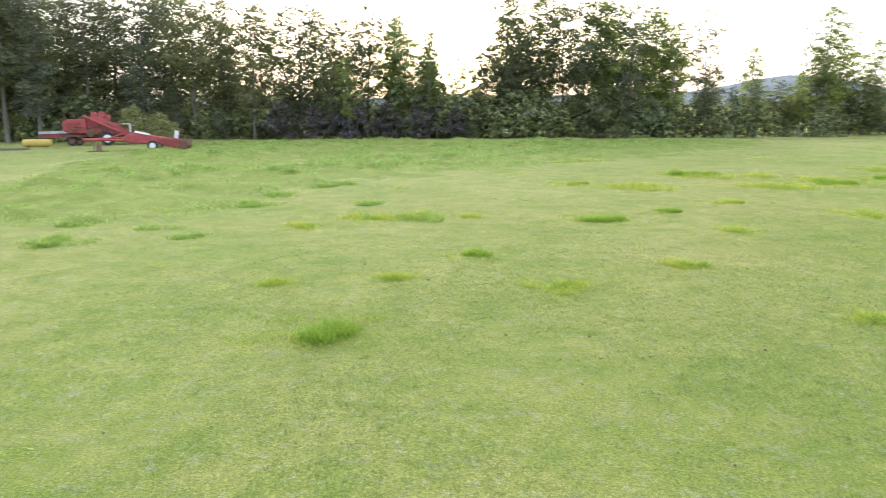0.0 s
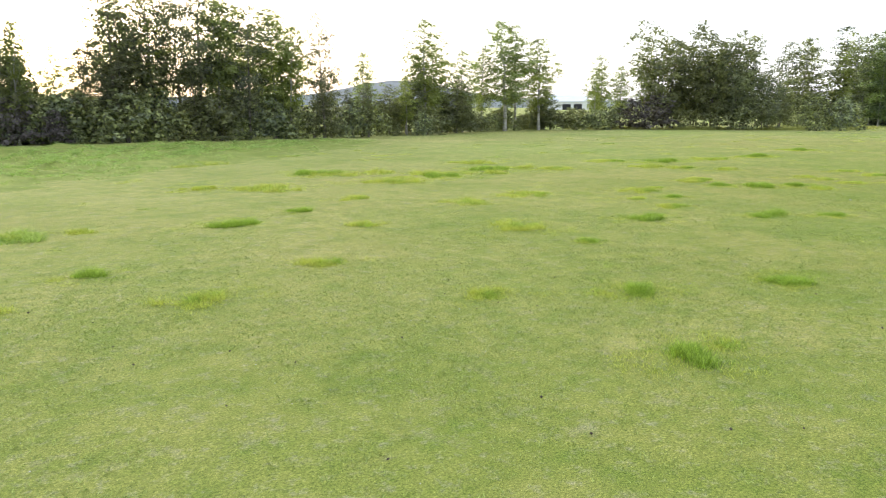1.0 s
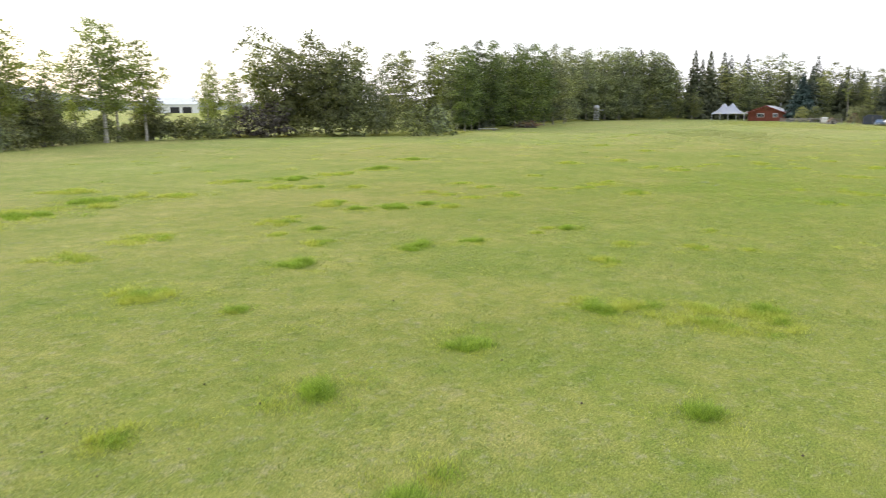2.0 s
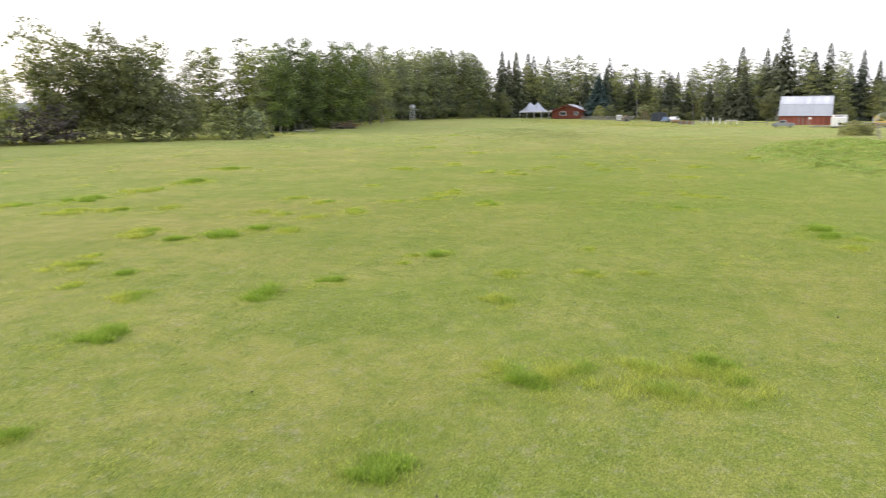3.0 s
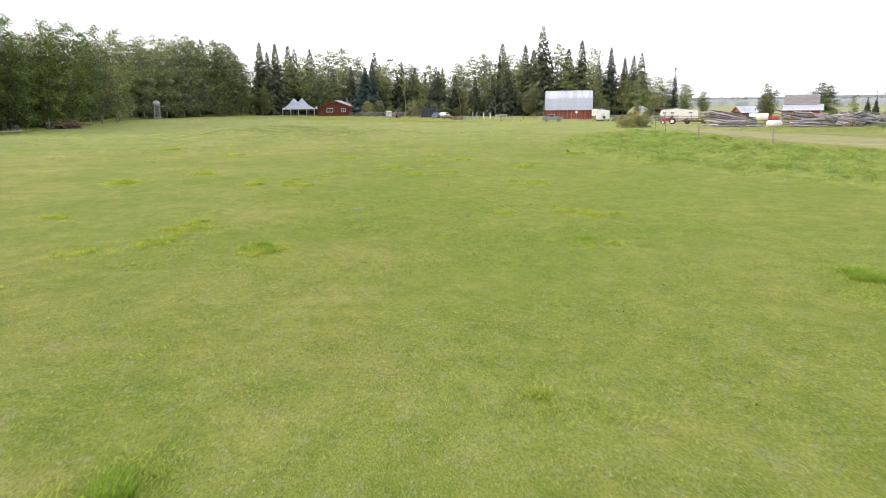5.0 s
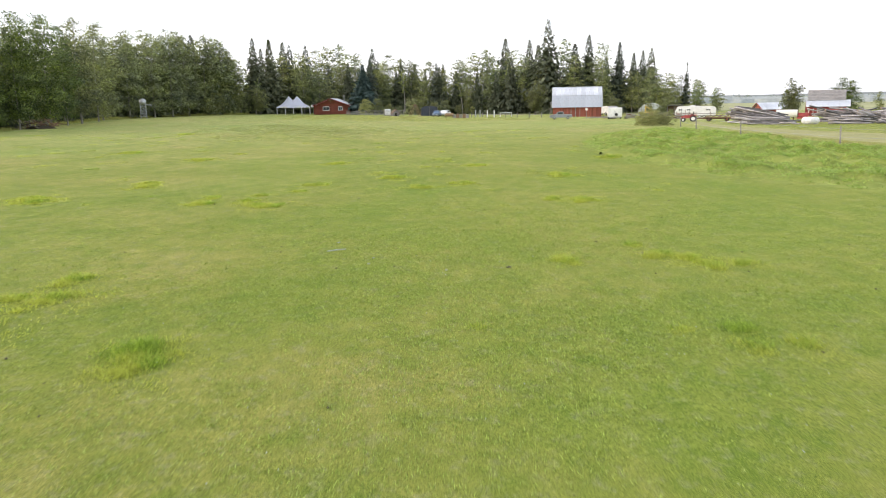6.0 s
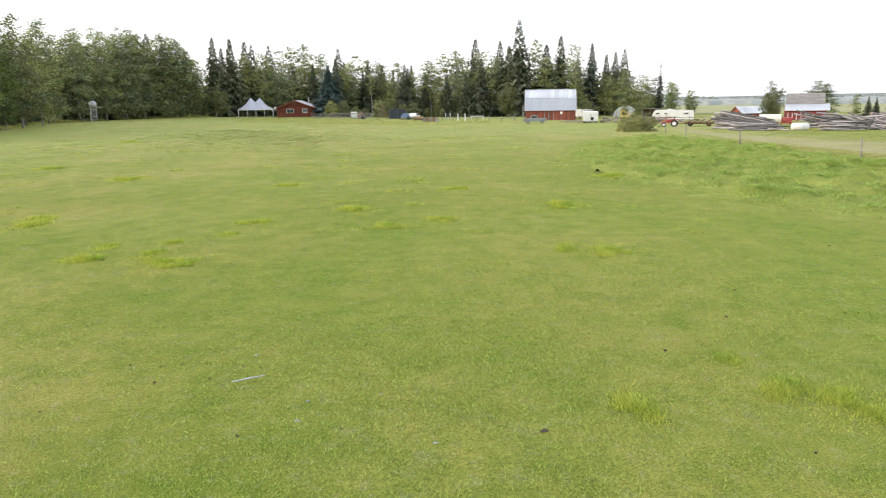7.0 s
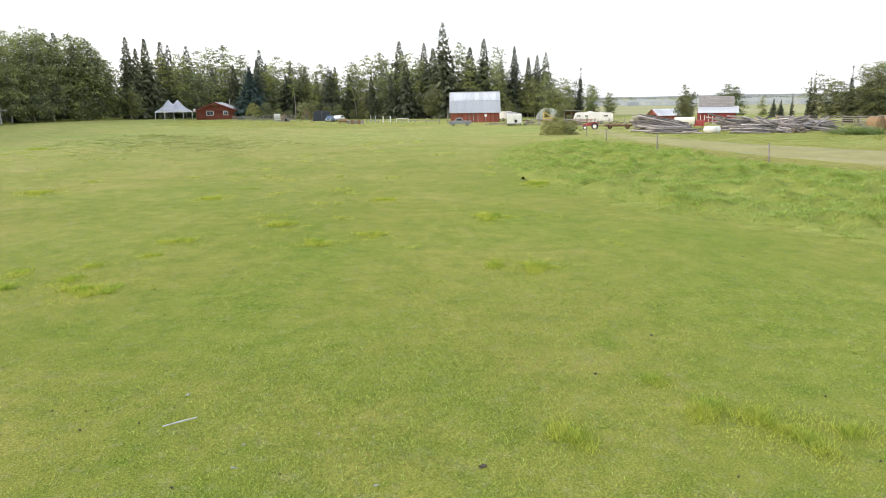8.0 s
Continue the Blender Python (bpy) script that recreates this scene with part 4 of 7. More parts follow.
def build_barn():
    """Small hip-less gambrel barn: broad tin roof, weathered red boards."""
    L, W, E, B, R = 10.1, 7.8, 1.95, 3.75, 6.0   # length, width, eave, break and ridge heights
    b = thing("barn", "weathered red board barn with a pale galvanised gambrel roof", "barn", 180.0, -15.0, -99)
    y0 = 0.0
    outline = [(y0, 0), (y0, E), (y0 + 1.15, B + 0.4), (y0 + W / 2, R - 0.12), (y0 + W - 1.15, B + 0.4), (y0 + W, E), (y0 + W, 0)]
    bm = bmesh.new()
    prism(bm, outline, -L / 2 + 0.15, L / 2 - 0.15)
    bmesh.ops.transform(bm, matrix=Matrix(((0, 1, 0, 0), (1, 0, 0, 0), (0, 0, 1, 0), (0, 0, 0, 1))), verts=bm.verts)
    bmesh.ops.recalc_face_normals(bm, faces=bm.faces)
    part("wall", bm, RED_BARN, b)
    board_wall(b, -L / 2 + 0.12, L / 2 - 0.12, -0.02, 0.0, E, 0.28, RED_BARN)
    gable = lambda y: E + (B - E + 0.2) * min(1, y / 1.25, (W - y) / 1.25) + (R - B - 0.5) * max(0, 1 - abs(y - W / 2) / (W / 2 - 1.15)) if 0 < y < W else 0  # noqa: E731
    for sx in (-1, 1):
        board_wall(b, 0.1, W - 0.1, sx * (L / 2 - 0.12), 0.0, E, 0.3, RED_BARN, along="y", top=lambda y: gable(y) - 0.1)
    for s, yy in ((1, lambda y: y), (-1, lambda y: W - y)):
        roof_sheets(b, -L / 2 - 0.1, L / 2 + 0.1, (yy(-0.45), E - 0.05), (yy(1.25), B + 0.55), 12, TIN)
        roof_sheets(b, -L / 2 - 0.1, L / 2 + 0.1, (yy(1.20), B + 0.56), (yy(W / 2), R), 12, TIN_PATCHY)
    bm = bmesh.new()
    rod(bm, (-L / 2 - 0.1, W / 2, R + 0.03), (L / 2 + 0.1, W / 2, R + 0.03), 0.09)
    part("ridge_cap", bm, TIN, b, "galvanised ridge cap")
    bm = bmesh.new()
    box(bm, (-0.3, -0.07, 1.05), (0.16, 0.05, 2.1))
    box(bm, (0.6, -0.07, 1.05), (0.12, 0.05, 2.1))
    box(bm, (-1.2, -0.07, 1.05), (0.12, 0.05, 2.1))
    part("door_trim", bm, GREY_WOOD, b, "grey wooden door battens")
    bm = bmesh.new()
    for x in (-L / 2 - 0.25, -L / 2 - 0.5):
        rod(bm, (x, -0.2, 0), (x + 0.08, -0.15, 3.1), 0.05)
    for k in range(9):
        rod(bm, (-L / 2 - 0.25, -0.2, 0.3 + 0.32 * k), (-L / 2 - 0.5, -0.2, 0.3 + 0.32 * k), 0.025)
    part("ladder", bm, GREY_WOOD, b, "grey wooden ladder against the end wall")


def build_cabin():
    """Log cabin: gable to the pasture, logs laid in courses, white roof."""
    W, D, E, R = 9.3, 8.0, 2.5, 4.25
    c = thing("log_cabin", "red-stained log cabin with a white metal roof and white windows", "cabin", 227.0, 43.6, -93)
    made = None
    for k in range(9):
        for y in (0, D):
            if made is None:
                bm = bmesh.new()
                rod(bm, (-W / 2 - 0.25, 0, 0), (W / 2 + 0.25, 0, 0), 0.15, 0.14, 10)
                ob = part("log", bm, RED_LOG, c)
                made = ob.data
            else:
                ob = part("log", made, RED_LOG, c)
            ob.location = (0, y, 0.15 + 0.28 * k)
    side = None
    for k in range(9):
        for x in (-W / 2, W / 2):
            if side is None:
                bm = bmesh.new()
                rod(bm, (0, -0.25, 0), (0, D + 0.25, 0), 0.15, 0.14, 10)
                ob = part("log", bm, RED_LOG, c)
                side = ob.data
            else:
                ob = part("log", side, RED_LOG, c)
            ob.location = (x, 0, 0.29 + 0.28 * k)
    bm = bmesh.new()
    box(bm, (0, D / 2, 1.3), (W - 0.25, D - 0.25, 2.5))
    part("wall", bm, RED_LOG, c)
    for y in (0.0, D):
        for k in range(6):
            z = 2.65 + 0.28 * k
            half = W / 2 * (1 - (z - E + 0.1) / (R - E + 0.1))
            bm = bmesh.new()
            rod(bm, (-half, y, z), (half, y, z), 0.15, 0.15, 10)
            part("gable_log", bm, RED_LOG, c)
    for s in (-1, 1):
        bm = bmesh.new()
        sheet(bm, [(s * (W / 2 + 0.5), -1.0, E - 0.12), (s * (W / 2 + 0.5), D + 0.6, E - 0.12), (0, D + 0.6, R + 0.05), (0, -1.0, R + 0.05)], 0.12 * s)
        part("roof", bm, BRIGHT_TIN, c)
        bm = bmesh.new()
        sheet(bm, [(s * (W / 2 + 0.5), -1.03, E - 0.30), (s * (W / 2 + 0.5), -1.03, E - 0.10), (0, -1.03, R + 0.07), (0, -1.03, R - 0.13)], 0.06)
        part("barge_board", bm, RED_DARK, c)
    bm = bmesh.new()
    for k in range(4):
        box(bm, (0, -0.75, R - 0.5 - 0.05 * k), (1.7 - 0.35 * k, 0.12, 0.08))
    rod(bm, (0, -0.8, 3.0), (0, -0.8, R), 0.08)
    part("gable_truss", bm, BROWN_WOOD, c, "brown timber truss under the gable")
    window(c, (-1.5, -0.17, 1.6), 1.7, 1.0)
    window(c, (2.4, -0.17, 1.6), 1.1, 0.95)
    bm = bmesh.new()
    rod(bm, (2.6, 4.5, 3.2), (2.6, 4.5, 5.1), 0.12)
    part("stove_pipe", bm, STEEL, c, "grey metal stove pipe")
    bm = bmesh.new()
    bmesh.ops.create_cone(bm, cap_ends=True, segments=18, radius1=0.38, radius2=0.30, depth=0.12, matrix=pose(-5.2, -0.5, 2.35, 70, 0, 20))
    rod(bm, (-5.2, -0.45, 2.3), (-5.0, 0.0, 2.2), 0.03)
    part("satellite_dish", bm, WHITE, c, "white dish on the cabin corner")


def build_marquee():
    """Open white party tent with two peaks on thin poles."""
    t = thing("marquee_tent", "open white canvas party tent with two peaks on thin white poles", "tent", 229.8, 54.6, -77)
    W, D, E, P = 9.0, 5.6, 2.1, 4.9
    bm = bmesh.new()
    n, m = 24, 10
    grid = []
    for i in range(n + 1):
        col = []
        for j in range(m + 1):
            x, y = (i / n - 0.5) * W, j / m * D
            ex, ey = min(i, n - i) / (n / 2), min(j, m - j) / (m / 2)
            edge = min(1, ex * 1.35, ey * 1.0)
            d = min(math.hypot((x + 1.15) / (W / 2), (y - D / 2) / (D / 2)), math.hypot((x - 1.15) / (W / 2), (y - D / 2) / (D / 2)))
            z = E + (P - E) * max(0, (1 - d)) ** 1.8 * (0.35 + 0.65 * min(1, edge + 0.2)) if edge > 0 else E
            col.append(bm.verts.new((x, y, z + 0.12 * edge)))
        grid.append(col)
    for i in range(n):
        for j in range(m):
            bm.faces.new((grid[i][j], grid[i + 1][j], grid[i + 1][j + 1], grid[i][j + 1]))
    bmesh.ops.solidify(bm, geom=bm.faces[:], thickness=0.02)
    for f in bm.faces:
        f.smooth = True
    part("canopy", bm, CANVAS, t)
    for k in range(10):
        bm = bmesh.new()
        box(bm, (-W / 2 + W * (k + 0.5) / 10, -0.02, E - 0.14), (W / 10 - 0.05, 0.02, 0.30))
        part("valance", bm, CANVAS, t)
    for x in (-4.5, -2.25, 0.0, 2.25, 4.5):
        for y in (0.0, D):
            bm = bmesh.new()
            rod(bm, (x, y, 0), (x, y, E), 0.055)
            part("pole", bm, WHITE, t)
    bm = bmesh.new()
    for k in range(4):
        sheet(bm, [(W / 2 - 0.02, D * k / 4 + 0.1, 0.1), (W / 2 - 0.02, D * (k + 1) / 4 - 0.25, 0.1), (W / 2 - 0.02, D * (k + 1) / 4 - 0.25, E), (W / 2 - 0.02, D * k / 4 + 0.1, E)], 0.02)
    part("side_curtain", bm, CANVAS, t, "gathered white side curtains")


def build_sheds():
    s = thing("red_shed", "small open red shed with a pale metal roof", "shed", 157.2, -44.9, -82)
    bm = bmesh.new()
    prism(bm, [(-1.6, 0), (-1.6, 1.45), (0.0, 2.35), (1.6, 1.45), (1.6, 0)], -2.3, 2.3)
    bmesh.ops.transform(bm, matrix=Matrix(((0, 1, 0, 0), (1, 0, 0, 0), (0, 0, 1, 0), (0, 0, 0, 1))), verts=bm.verts)
    bmesh.ops.recalc_face_normals(bm, faces=bm.faces)
    part("wall", bm, RED_BARN, s)
    # solid dark panel for the shade inside; the wall behind it is closed
    bm = bmesh.new()
    box(bm, (-2.31, 0.1, 0.75), (0.06, 2.1, 1.5))
    part("doorway_shade_panel", bm, DARK, s, "dark panel painted as the shed's shaded open end")
    board_wall(s, -2.25, 2.25, -1.63, 0.0, 1.42, 0.3, RED_BARN)
    for sy in (-1, 1):
        roof_sheets(s, -2.6, 2.6, (sy * 1.95, 1.30), (0.0, 2.45), 6, TIN_PATCHY)
    bm = bmesh.new()
    for sy in (-1, 1):
        rod(bm, (-2.62, sy * 1.95, 1.26), (-2.62, 0, 2.42), 0.06)
    part("barge_board", bm, RED_DARK, s)

    o = thing("outhouse", "small weathered grey board outhouse in the yard", "outhouse", 162.6, -18.6, -100)
    bm = bmesh.new()
    box(bm, (0, 0, 0.95), (1.25, 1.25, 1.9))
    part("wall", bm, GREY_WOOD, o)
    board_wall(o, -0.62, 0.62, -0.65, 0.02, 1.85, 0.2, GREY_WOOD)
    bm = bmesh.new()
    sheet(bm, [(-0.8, -0.85, 1.95), (0.8, -0.85, 1.95), (0.8, 0.85, 2.25), (-0.8, 0.85, 2.25)], 0.06)
    part("roof", bm, SHINGLE, o)
    n2 = thing("tool_shed", "dark open-fronted tool shed under the trees", "shed", 177.9, -34.5, -106)
    bm = bmesh.new()
    box(bm, (0, 1.9, 0.95), (3.0, 0.1, 1.9))
    for x in (-1.5, 1.5):
        box(bm, (x, 1.0, 0.95), (0.1, 1.7, 1.9))
    part("wall", bm, BROWN_WOOD, n2)
    bm = bmesh.new()
    sheet(bm, [(-1.8, -0.2, 2.15), (1.8, -0.2, 2.15), (1.8, 2.2, 1.9), (-1.8, 2.2, 1.9)], 0.08)
    part("roof", bm, SHINGLE, n2)
    for x in (-1.45, 0.0, 1.45):
        bm = bmesh.new()
        rod(bm, (x, 0.05, 0), (x, 0.05, 2.1), 0.07)
        part("post", bm, GREY_WOOD, n2)

    h = thing("old_barn", "old red barn with grey shingle roof and pale lean-to roof", "barn", 157.9, -54.9, -116)
    h.scale = (0.88, 0.9, 0.93)
    bm = bmesh.new()
    prism(bm, [(-3.2, 0), (-3.2, 2.9), (3.2, 2.9), (3.2, 0)], 0, 5.0)
    part("wall", bm, RED_BARN, h)
    board_wall(h, -3.6, 3.6, -2.2, 0, 1.85, 0.3, RED_DARK)
    for x in (-3.6, 3.6):
        bm = bmesh.new()
        sheet(bm, [(x, -2.2, 0), (x, 0, 0), (x, 0, 2.7), (x, -2.2, 1.85)], 0.08)
        part("lean_to_side", bm, RED_BARN, h)
    for s2, a, b2 in ((1, -0.3, 2.5), (-1, 5.3, 2.5)):
        for row in range(7):
            f0, f1 = row / 7, (row + 1) / 7 + 0.03
            y0, y1 = a + (b2 - a) * f0, a + (b2 - a) * min(1, f1)
            z0, z1 = 2.85 + 1.95 * f0, 2.85 + 1.95 * min(1, f1)
            roof_sheets(h, -3.4, 3.4, (y0, z0 + 0.05), (y1, z1 + 0.02), 9, SHINGLE, "shingle_course")
    bm = bmesh.new()
    prism(bm, [(0.0, 2.9), (5.0, 2.9), (2.5, 4.7)], -3.15, 3.15)
    bmesh.ops.transform(bm, matrix=Matrix(((0, 1, 0, 0), (1, 0, 0, 0), (0, 0, 1, 0), (0, 0, 0, 1))), verts=bm.verts)
    bmesh.ops.recalc_face_normals(bm, faces=bm.faces)
    part("gable", bm, GREY_WOOD, h)
    roof_sheets(h, -3.6, 4.2, (-2.7, 1.75), (0.0, 2.95), 8, TIN_BRIGHT)
    for k in range(4):
        bm = bmesh.new()
        box(bm, (-3.0 + 0.75 * k, -2.25, 0.7), (0.12, 0.06, 1.4))
        part("white_batten", bm, WHITE, h, "white painted batten")

    g = thing("greenhouse", "pale plastic-covered arched greenhouse under the trees", "greenhouse", 180.6, -30.3, -106)
    g.scale = (1.2, 1.0, 0.9)
    bm = bmesh.new()
    n = 12
    ring = [[bm.verts.new((2.1 * math.cos(math.pi * k / n), y, 2.5 * math.sin(math.pi * k / n) + 0.4)) for k in range(n + 1)] for y in (0, 2, 4, 6)]
    for a, b3 in zip(ring, ring[1:]):
        for k in range(n):
            bm.faces.new((a[k], a[k + 1], b3[k + 1], b3[k]))
    bm.faces.new(ring[0])
    bm.faces.new(ring[-1][::-1])
    bmesh.ops.recalc_face_normals(bm, faces=bm.faces)
    part("cover", bm, OLD_PLASTIC, g)
    bm = bmesh.new()
    for k in range(1, n):
        if k % 3 == 0:
            rod(bm, (2.12 * math.cos(math.pi * k / n), -0.03, 0.3), (2.12 * math.cos(math.pi * k / n), -0.03, 2.5 * math.sin(math.pi * k / n) + 0.4), 0.04)
    rod(bm, (-2.1, -0.04, 1.4), (2.1, -0.04, 1.4), 0.04)
    part("front_frame", bm, GREY_WOOD, g)

    w = thing("far_white_shed", "far white metal farm shed with dark panels for its shaded openings", "shed", 421, 578, -36)
    w.scale = (2.3, 2.1, 1.85)
    bm = bmesh.new()
    box(bm, (0, 6, 2.1), (17, 11, 4.2))
    part("wall", bm, WHITE, w)
    bm = bmesh.new()
    for s3 in (-1, 1):
        sheet(bm, [(-9, 6 + s3 * 6.2, 4.1), (9, 6 + s3 * 6.2, 4.1), (7.0, 6, 7.6), (-7.0, 6, 7.6)], 0.15 * s3)
    for s3 in (-1, 1):
        f = [bm.verts.new(v) for v in ((s3 * 9, -0.2, 4.1), (s3 * 9, 12.2, 4.1), (s3 * 7.0, 6, 7.6))]
        bm.faces.new(f)
    bmesh.ops.recalc_face_normals(bm, faces=bm.faces)
    part("roof", bm, BRIGHT_TIN, w)
    # dark panels on the solid wall stand for two shaded openings
    bm = bmesh.new()
    for dx in (-1.2, 3.4):
        box(bm, (dx + 0.6, 0.44, 1.45), (3.4, 0.12, 2.9))
    part("doorway", bm, DARK, w)

    d = thing("tarp_shelter", "low shelter under dark blue tarpaulin", "shelter", 212.5, 16.6, -88)
    d.scale = (0.66, 1.0, 1.0)
    bm = bmesh.new()
    prism(bm, [(-3.1, 0), (-3.0, 2.0), (-1.5, 2.45), (1.6, 2.35), (3.0, 2.1), (3.1, 0)], 0, 3.2)
    part("tarp", bm, TARP_BLUE, d)
    bm = bmesh.new()
    for x in (-3.15, 0.0, 3.15):
        rod(bm, (x, -0.05, 0), (x, -0.05, 2.3), 0.06)
    part("post", bm, GREY_WOOD, d)

    k2 = thing("dog_house", "small weathered wooden dog house with a pitched roof", "dog house", 205.7, 24.5, -70)
    bm = bmesh.new()
    prism(bm, [(-0.85, 0), (-0.85, 0.8), (0, 1.5), (0.85, 0.8), (0.85, 0)], 0, 1.5)
    part("body", bm, GREY_WOOD, k2)
    bm = bmesh.new()
    for s4 in (-1, 1):
        sheet(bm, [(s4 * 1.1, -0.2, 0.66), (s4 * 1.1, 1.7, 0.66), (0, 1.7, 1.6), (0, -0.2, 1.6)], 0.07 * s4)
    part("roof", bm, BROWN_WOOD, k2)
    # dark panel instead of a hollow, shaded entrance
    bm = bmesh.new()
    box(bm, (0, -0.02, 0.4), (0.5, 0.04, 0.7))
    part("doorway", bm, DARK, k2)


build_barn()
build_cabin()
build_marquee()
build_sheds()


# ---- vehicles and machines ----
def wheel(parent, c, r, w, name="wheel", rim=WHITE):
    """A wheel whose axle runs along local y."""
    bm = bmesh.new()
    bmesh.ops.create_cone(bm, cap_ends=True, segments=24, radius1=r, radius2=r, depth=w, matrix=pose(0, 0, 0, 90, 0, 0))
    rims = [e for e in bm.edges if abs(e.verts[0].co.y - e.verts[1].co.y) < 1e-4]
    bmesh.ops.bevel(bm, geom=rims, offset=min(w, r) * 0.18, segments=2, affect="EDGES")
    tyre = part(name, bm, TYRE, parent)
    tyre.location = c
    bm = bmesh.new()
    bmesh.ops.create_cone(bm, cap_ends=True, segments=20, radius1=r * 0.58, radius2=r * 0.58, depth=w + 0.03, matrix=pose(0, 0, 0, 90, 0, 0))
    rod(bm, (0, -w / 2 - 0.05, 0), (0, w / 2 + 0.05, 0), r * 0.16)
    part("rim", bm, rim, tyre)
    return tyre


def build_car(name, label, category, x, y, rz, paint, profile, length, wheels, r=0.34, width=1.75, glass=None):
    """A car from its side outline; long side faces local -y."""
    c = thing(name, label, category, x, y, rz)
    bm = bmesh.new()
    prism(bm, profile, -width / 2, width / 2)
    bmesh.ops.bevel(bm, geom=bm.edges[:], offset=0.06, segments=2, affect="EDGES")
    part("body", bm, paint, c)
    for gx0, gx1, gz0, gz1 in glass or ():
        bm = bmesh.new()
        box(bm, ((gx0 + gx1) / 2, 0, (gz0 + gz1) / 2), (gx1 - gx0, width + 0.02, gz1 - gz0))
        part("side_window", bm, GLASS, c)
    for wx in wheels:
        for wy in (-width / 2 + 0.08, width / 2 - 0.08):
            wheel(c, (wx, wy, r), r, 0.2, rim=STEEL)
    for wy in (-0.6, 0.6):
        bm = bmesh.new()
        box(bm, (-length / 2 + 0.02, wy, 0.72), (0.06, 0.3, 0.16))
        part("headlight", bm, WHITE, c, "clear headlight")
    bm = bmesh.new()
    for sx in (-1, 1):
        box(bm, (sx * (length / 2 + 0.02), 0, 0.48), (0.12, width - 0.1, 0.16))
    part("bumper", bm, STEEL, c, "grey bumper")
    return c


PICKUP = [(-2.45, 0.4), (-2.45, 0.95), (-1.25, 1.08), (-0.75, 1.62), (0.45, 1.65), (0.62, 1.05), (2.45, 1.02), (2.45, 0.42)]
VAN = [(-2.4, 0.4), (-2.4, 0.95), (-1.75, 1.15), (-1.1, 1.95), (2.35, 2.0), (2.4, 0.42)]
SEDAN = [(-2.2, 0.35), (-2.2, 0.78), (-1.1, 0.92), (-0.5, 1.38), (0.9, 1.4), (1.6, 0.95), (2.2, 0.88), (2.2, 0.38)]
build_car("pickup_truck", "pale grey-blue pickup truck parked before the barn", "pickup", 161.7, -9.1, -99, SLATE_BLUE, PICKUP, 4.9, (-1.55, 1.5), glass=((-0.75, 0.35, 1.12, 1.52),)).scale = (0.8, 0.85, 0.85)
build_car("white_van", "white van parked beside the barn", "van", 190.5, -22.7, -150, WHITE, VAN, 4.8, (-1.6, 1.5), glass=((-1.1, -0.3, 1.2, 1.75),))
build_car("blue_truck", "blue pickup truck parked by the shelter", "pickup", 203.0, 14.4, -14, BLUE, PICKUP, 4.9, (-1.55, 1.5), glass=((-0.75, 0.35, 1.12, 1.52),)).scale = (0.8, 0.8, 0.85)
build_car("white_car", "white car parked near the shelter", "car", 206.0, 12.6, -18, WHITE, SEDAN, 4.4, (-1.4, 1.35), r=0.3, glass=((-0.55, 1.0, 0.98, 1.3),))


def build_camper():
    """Long white travel trailer with a red stripe."""
    c = thing("travel_trailer", "long white travel trailer with red stripes and dark windows", "trailer", 159.9, -32.8, -111)
    c.scale = (0.87, 0.87, 0.78)
    bm = bmesh.new()
    prism(bm, [(-3.9, 0.5), (-3.95, 1.5), (-3.5, 2.55), (-1.0, 2.65), (3.6, 2.45), (3.95, 2.2), (3.95, 0.55)], -1.15, 1.15)
    bmesh.ops.bevel(bm, geom=bm.edges[:], offset=0.10, segments=2, affect="EDGES")
    part("body", bm, WHITE, c)
    for x, w in ((-2.9, 1.0), (-1.3, 0.9), (2.5, 1.1)):
        window(c, (x, -1.17, 1.8), w * 0.8, 0.42, bars=1)
    bm = bmesh.new()
    box(bm, (0.4, -1.17, 1.35), (0.75, 0.05, 1.75), bevel=0.02)
    part("door", bm, WHITE, c)
    for z in (0.85, 1.08):
        bm = bmesh.new()
        box(bm, (-1.9, -1.165, z), (3.6, 0.02, 0.1))
        part("stripe", bm, RED_PAINT, c, "faded red stripe")
    for x in (0.9, 1.7):
        for y in (-1.0, 1.0):
            wheel(c, (x, y, 0.33), 0.33, 0.2)
    bm = bmesh.new()
    for s in (-0.5, 0.5):
        rod(bm, (3.9, s, 0.5), (5.0, 0, 0.45), 0.05)
    rod(bm, (4.9, 0, 0), (4.9, 0, 0.6), 0.04)
    part("drawbar", bm, RUST, c)
    bm = bmesh.new()
    box(bm, (-0.6, 0, 2.72), (0.9, 0.8, 0.18), bevel=0.04)
    part("roof_vent", bm, WHITE, c)


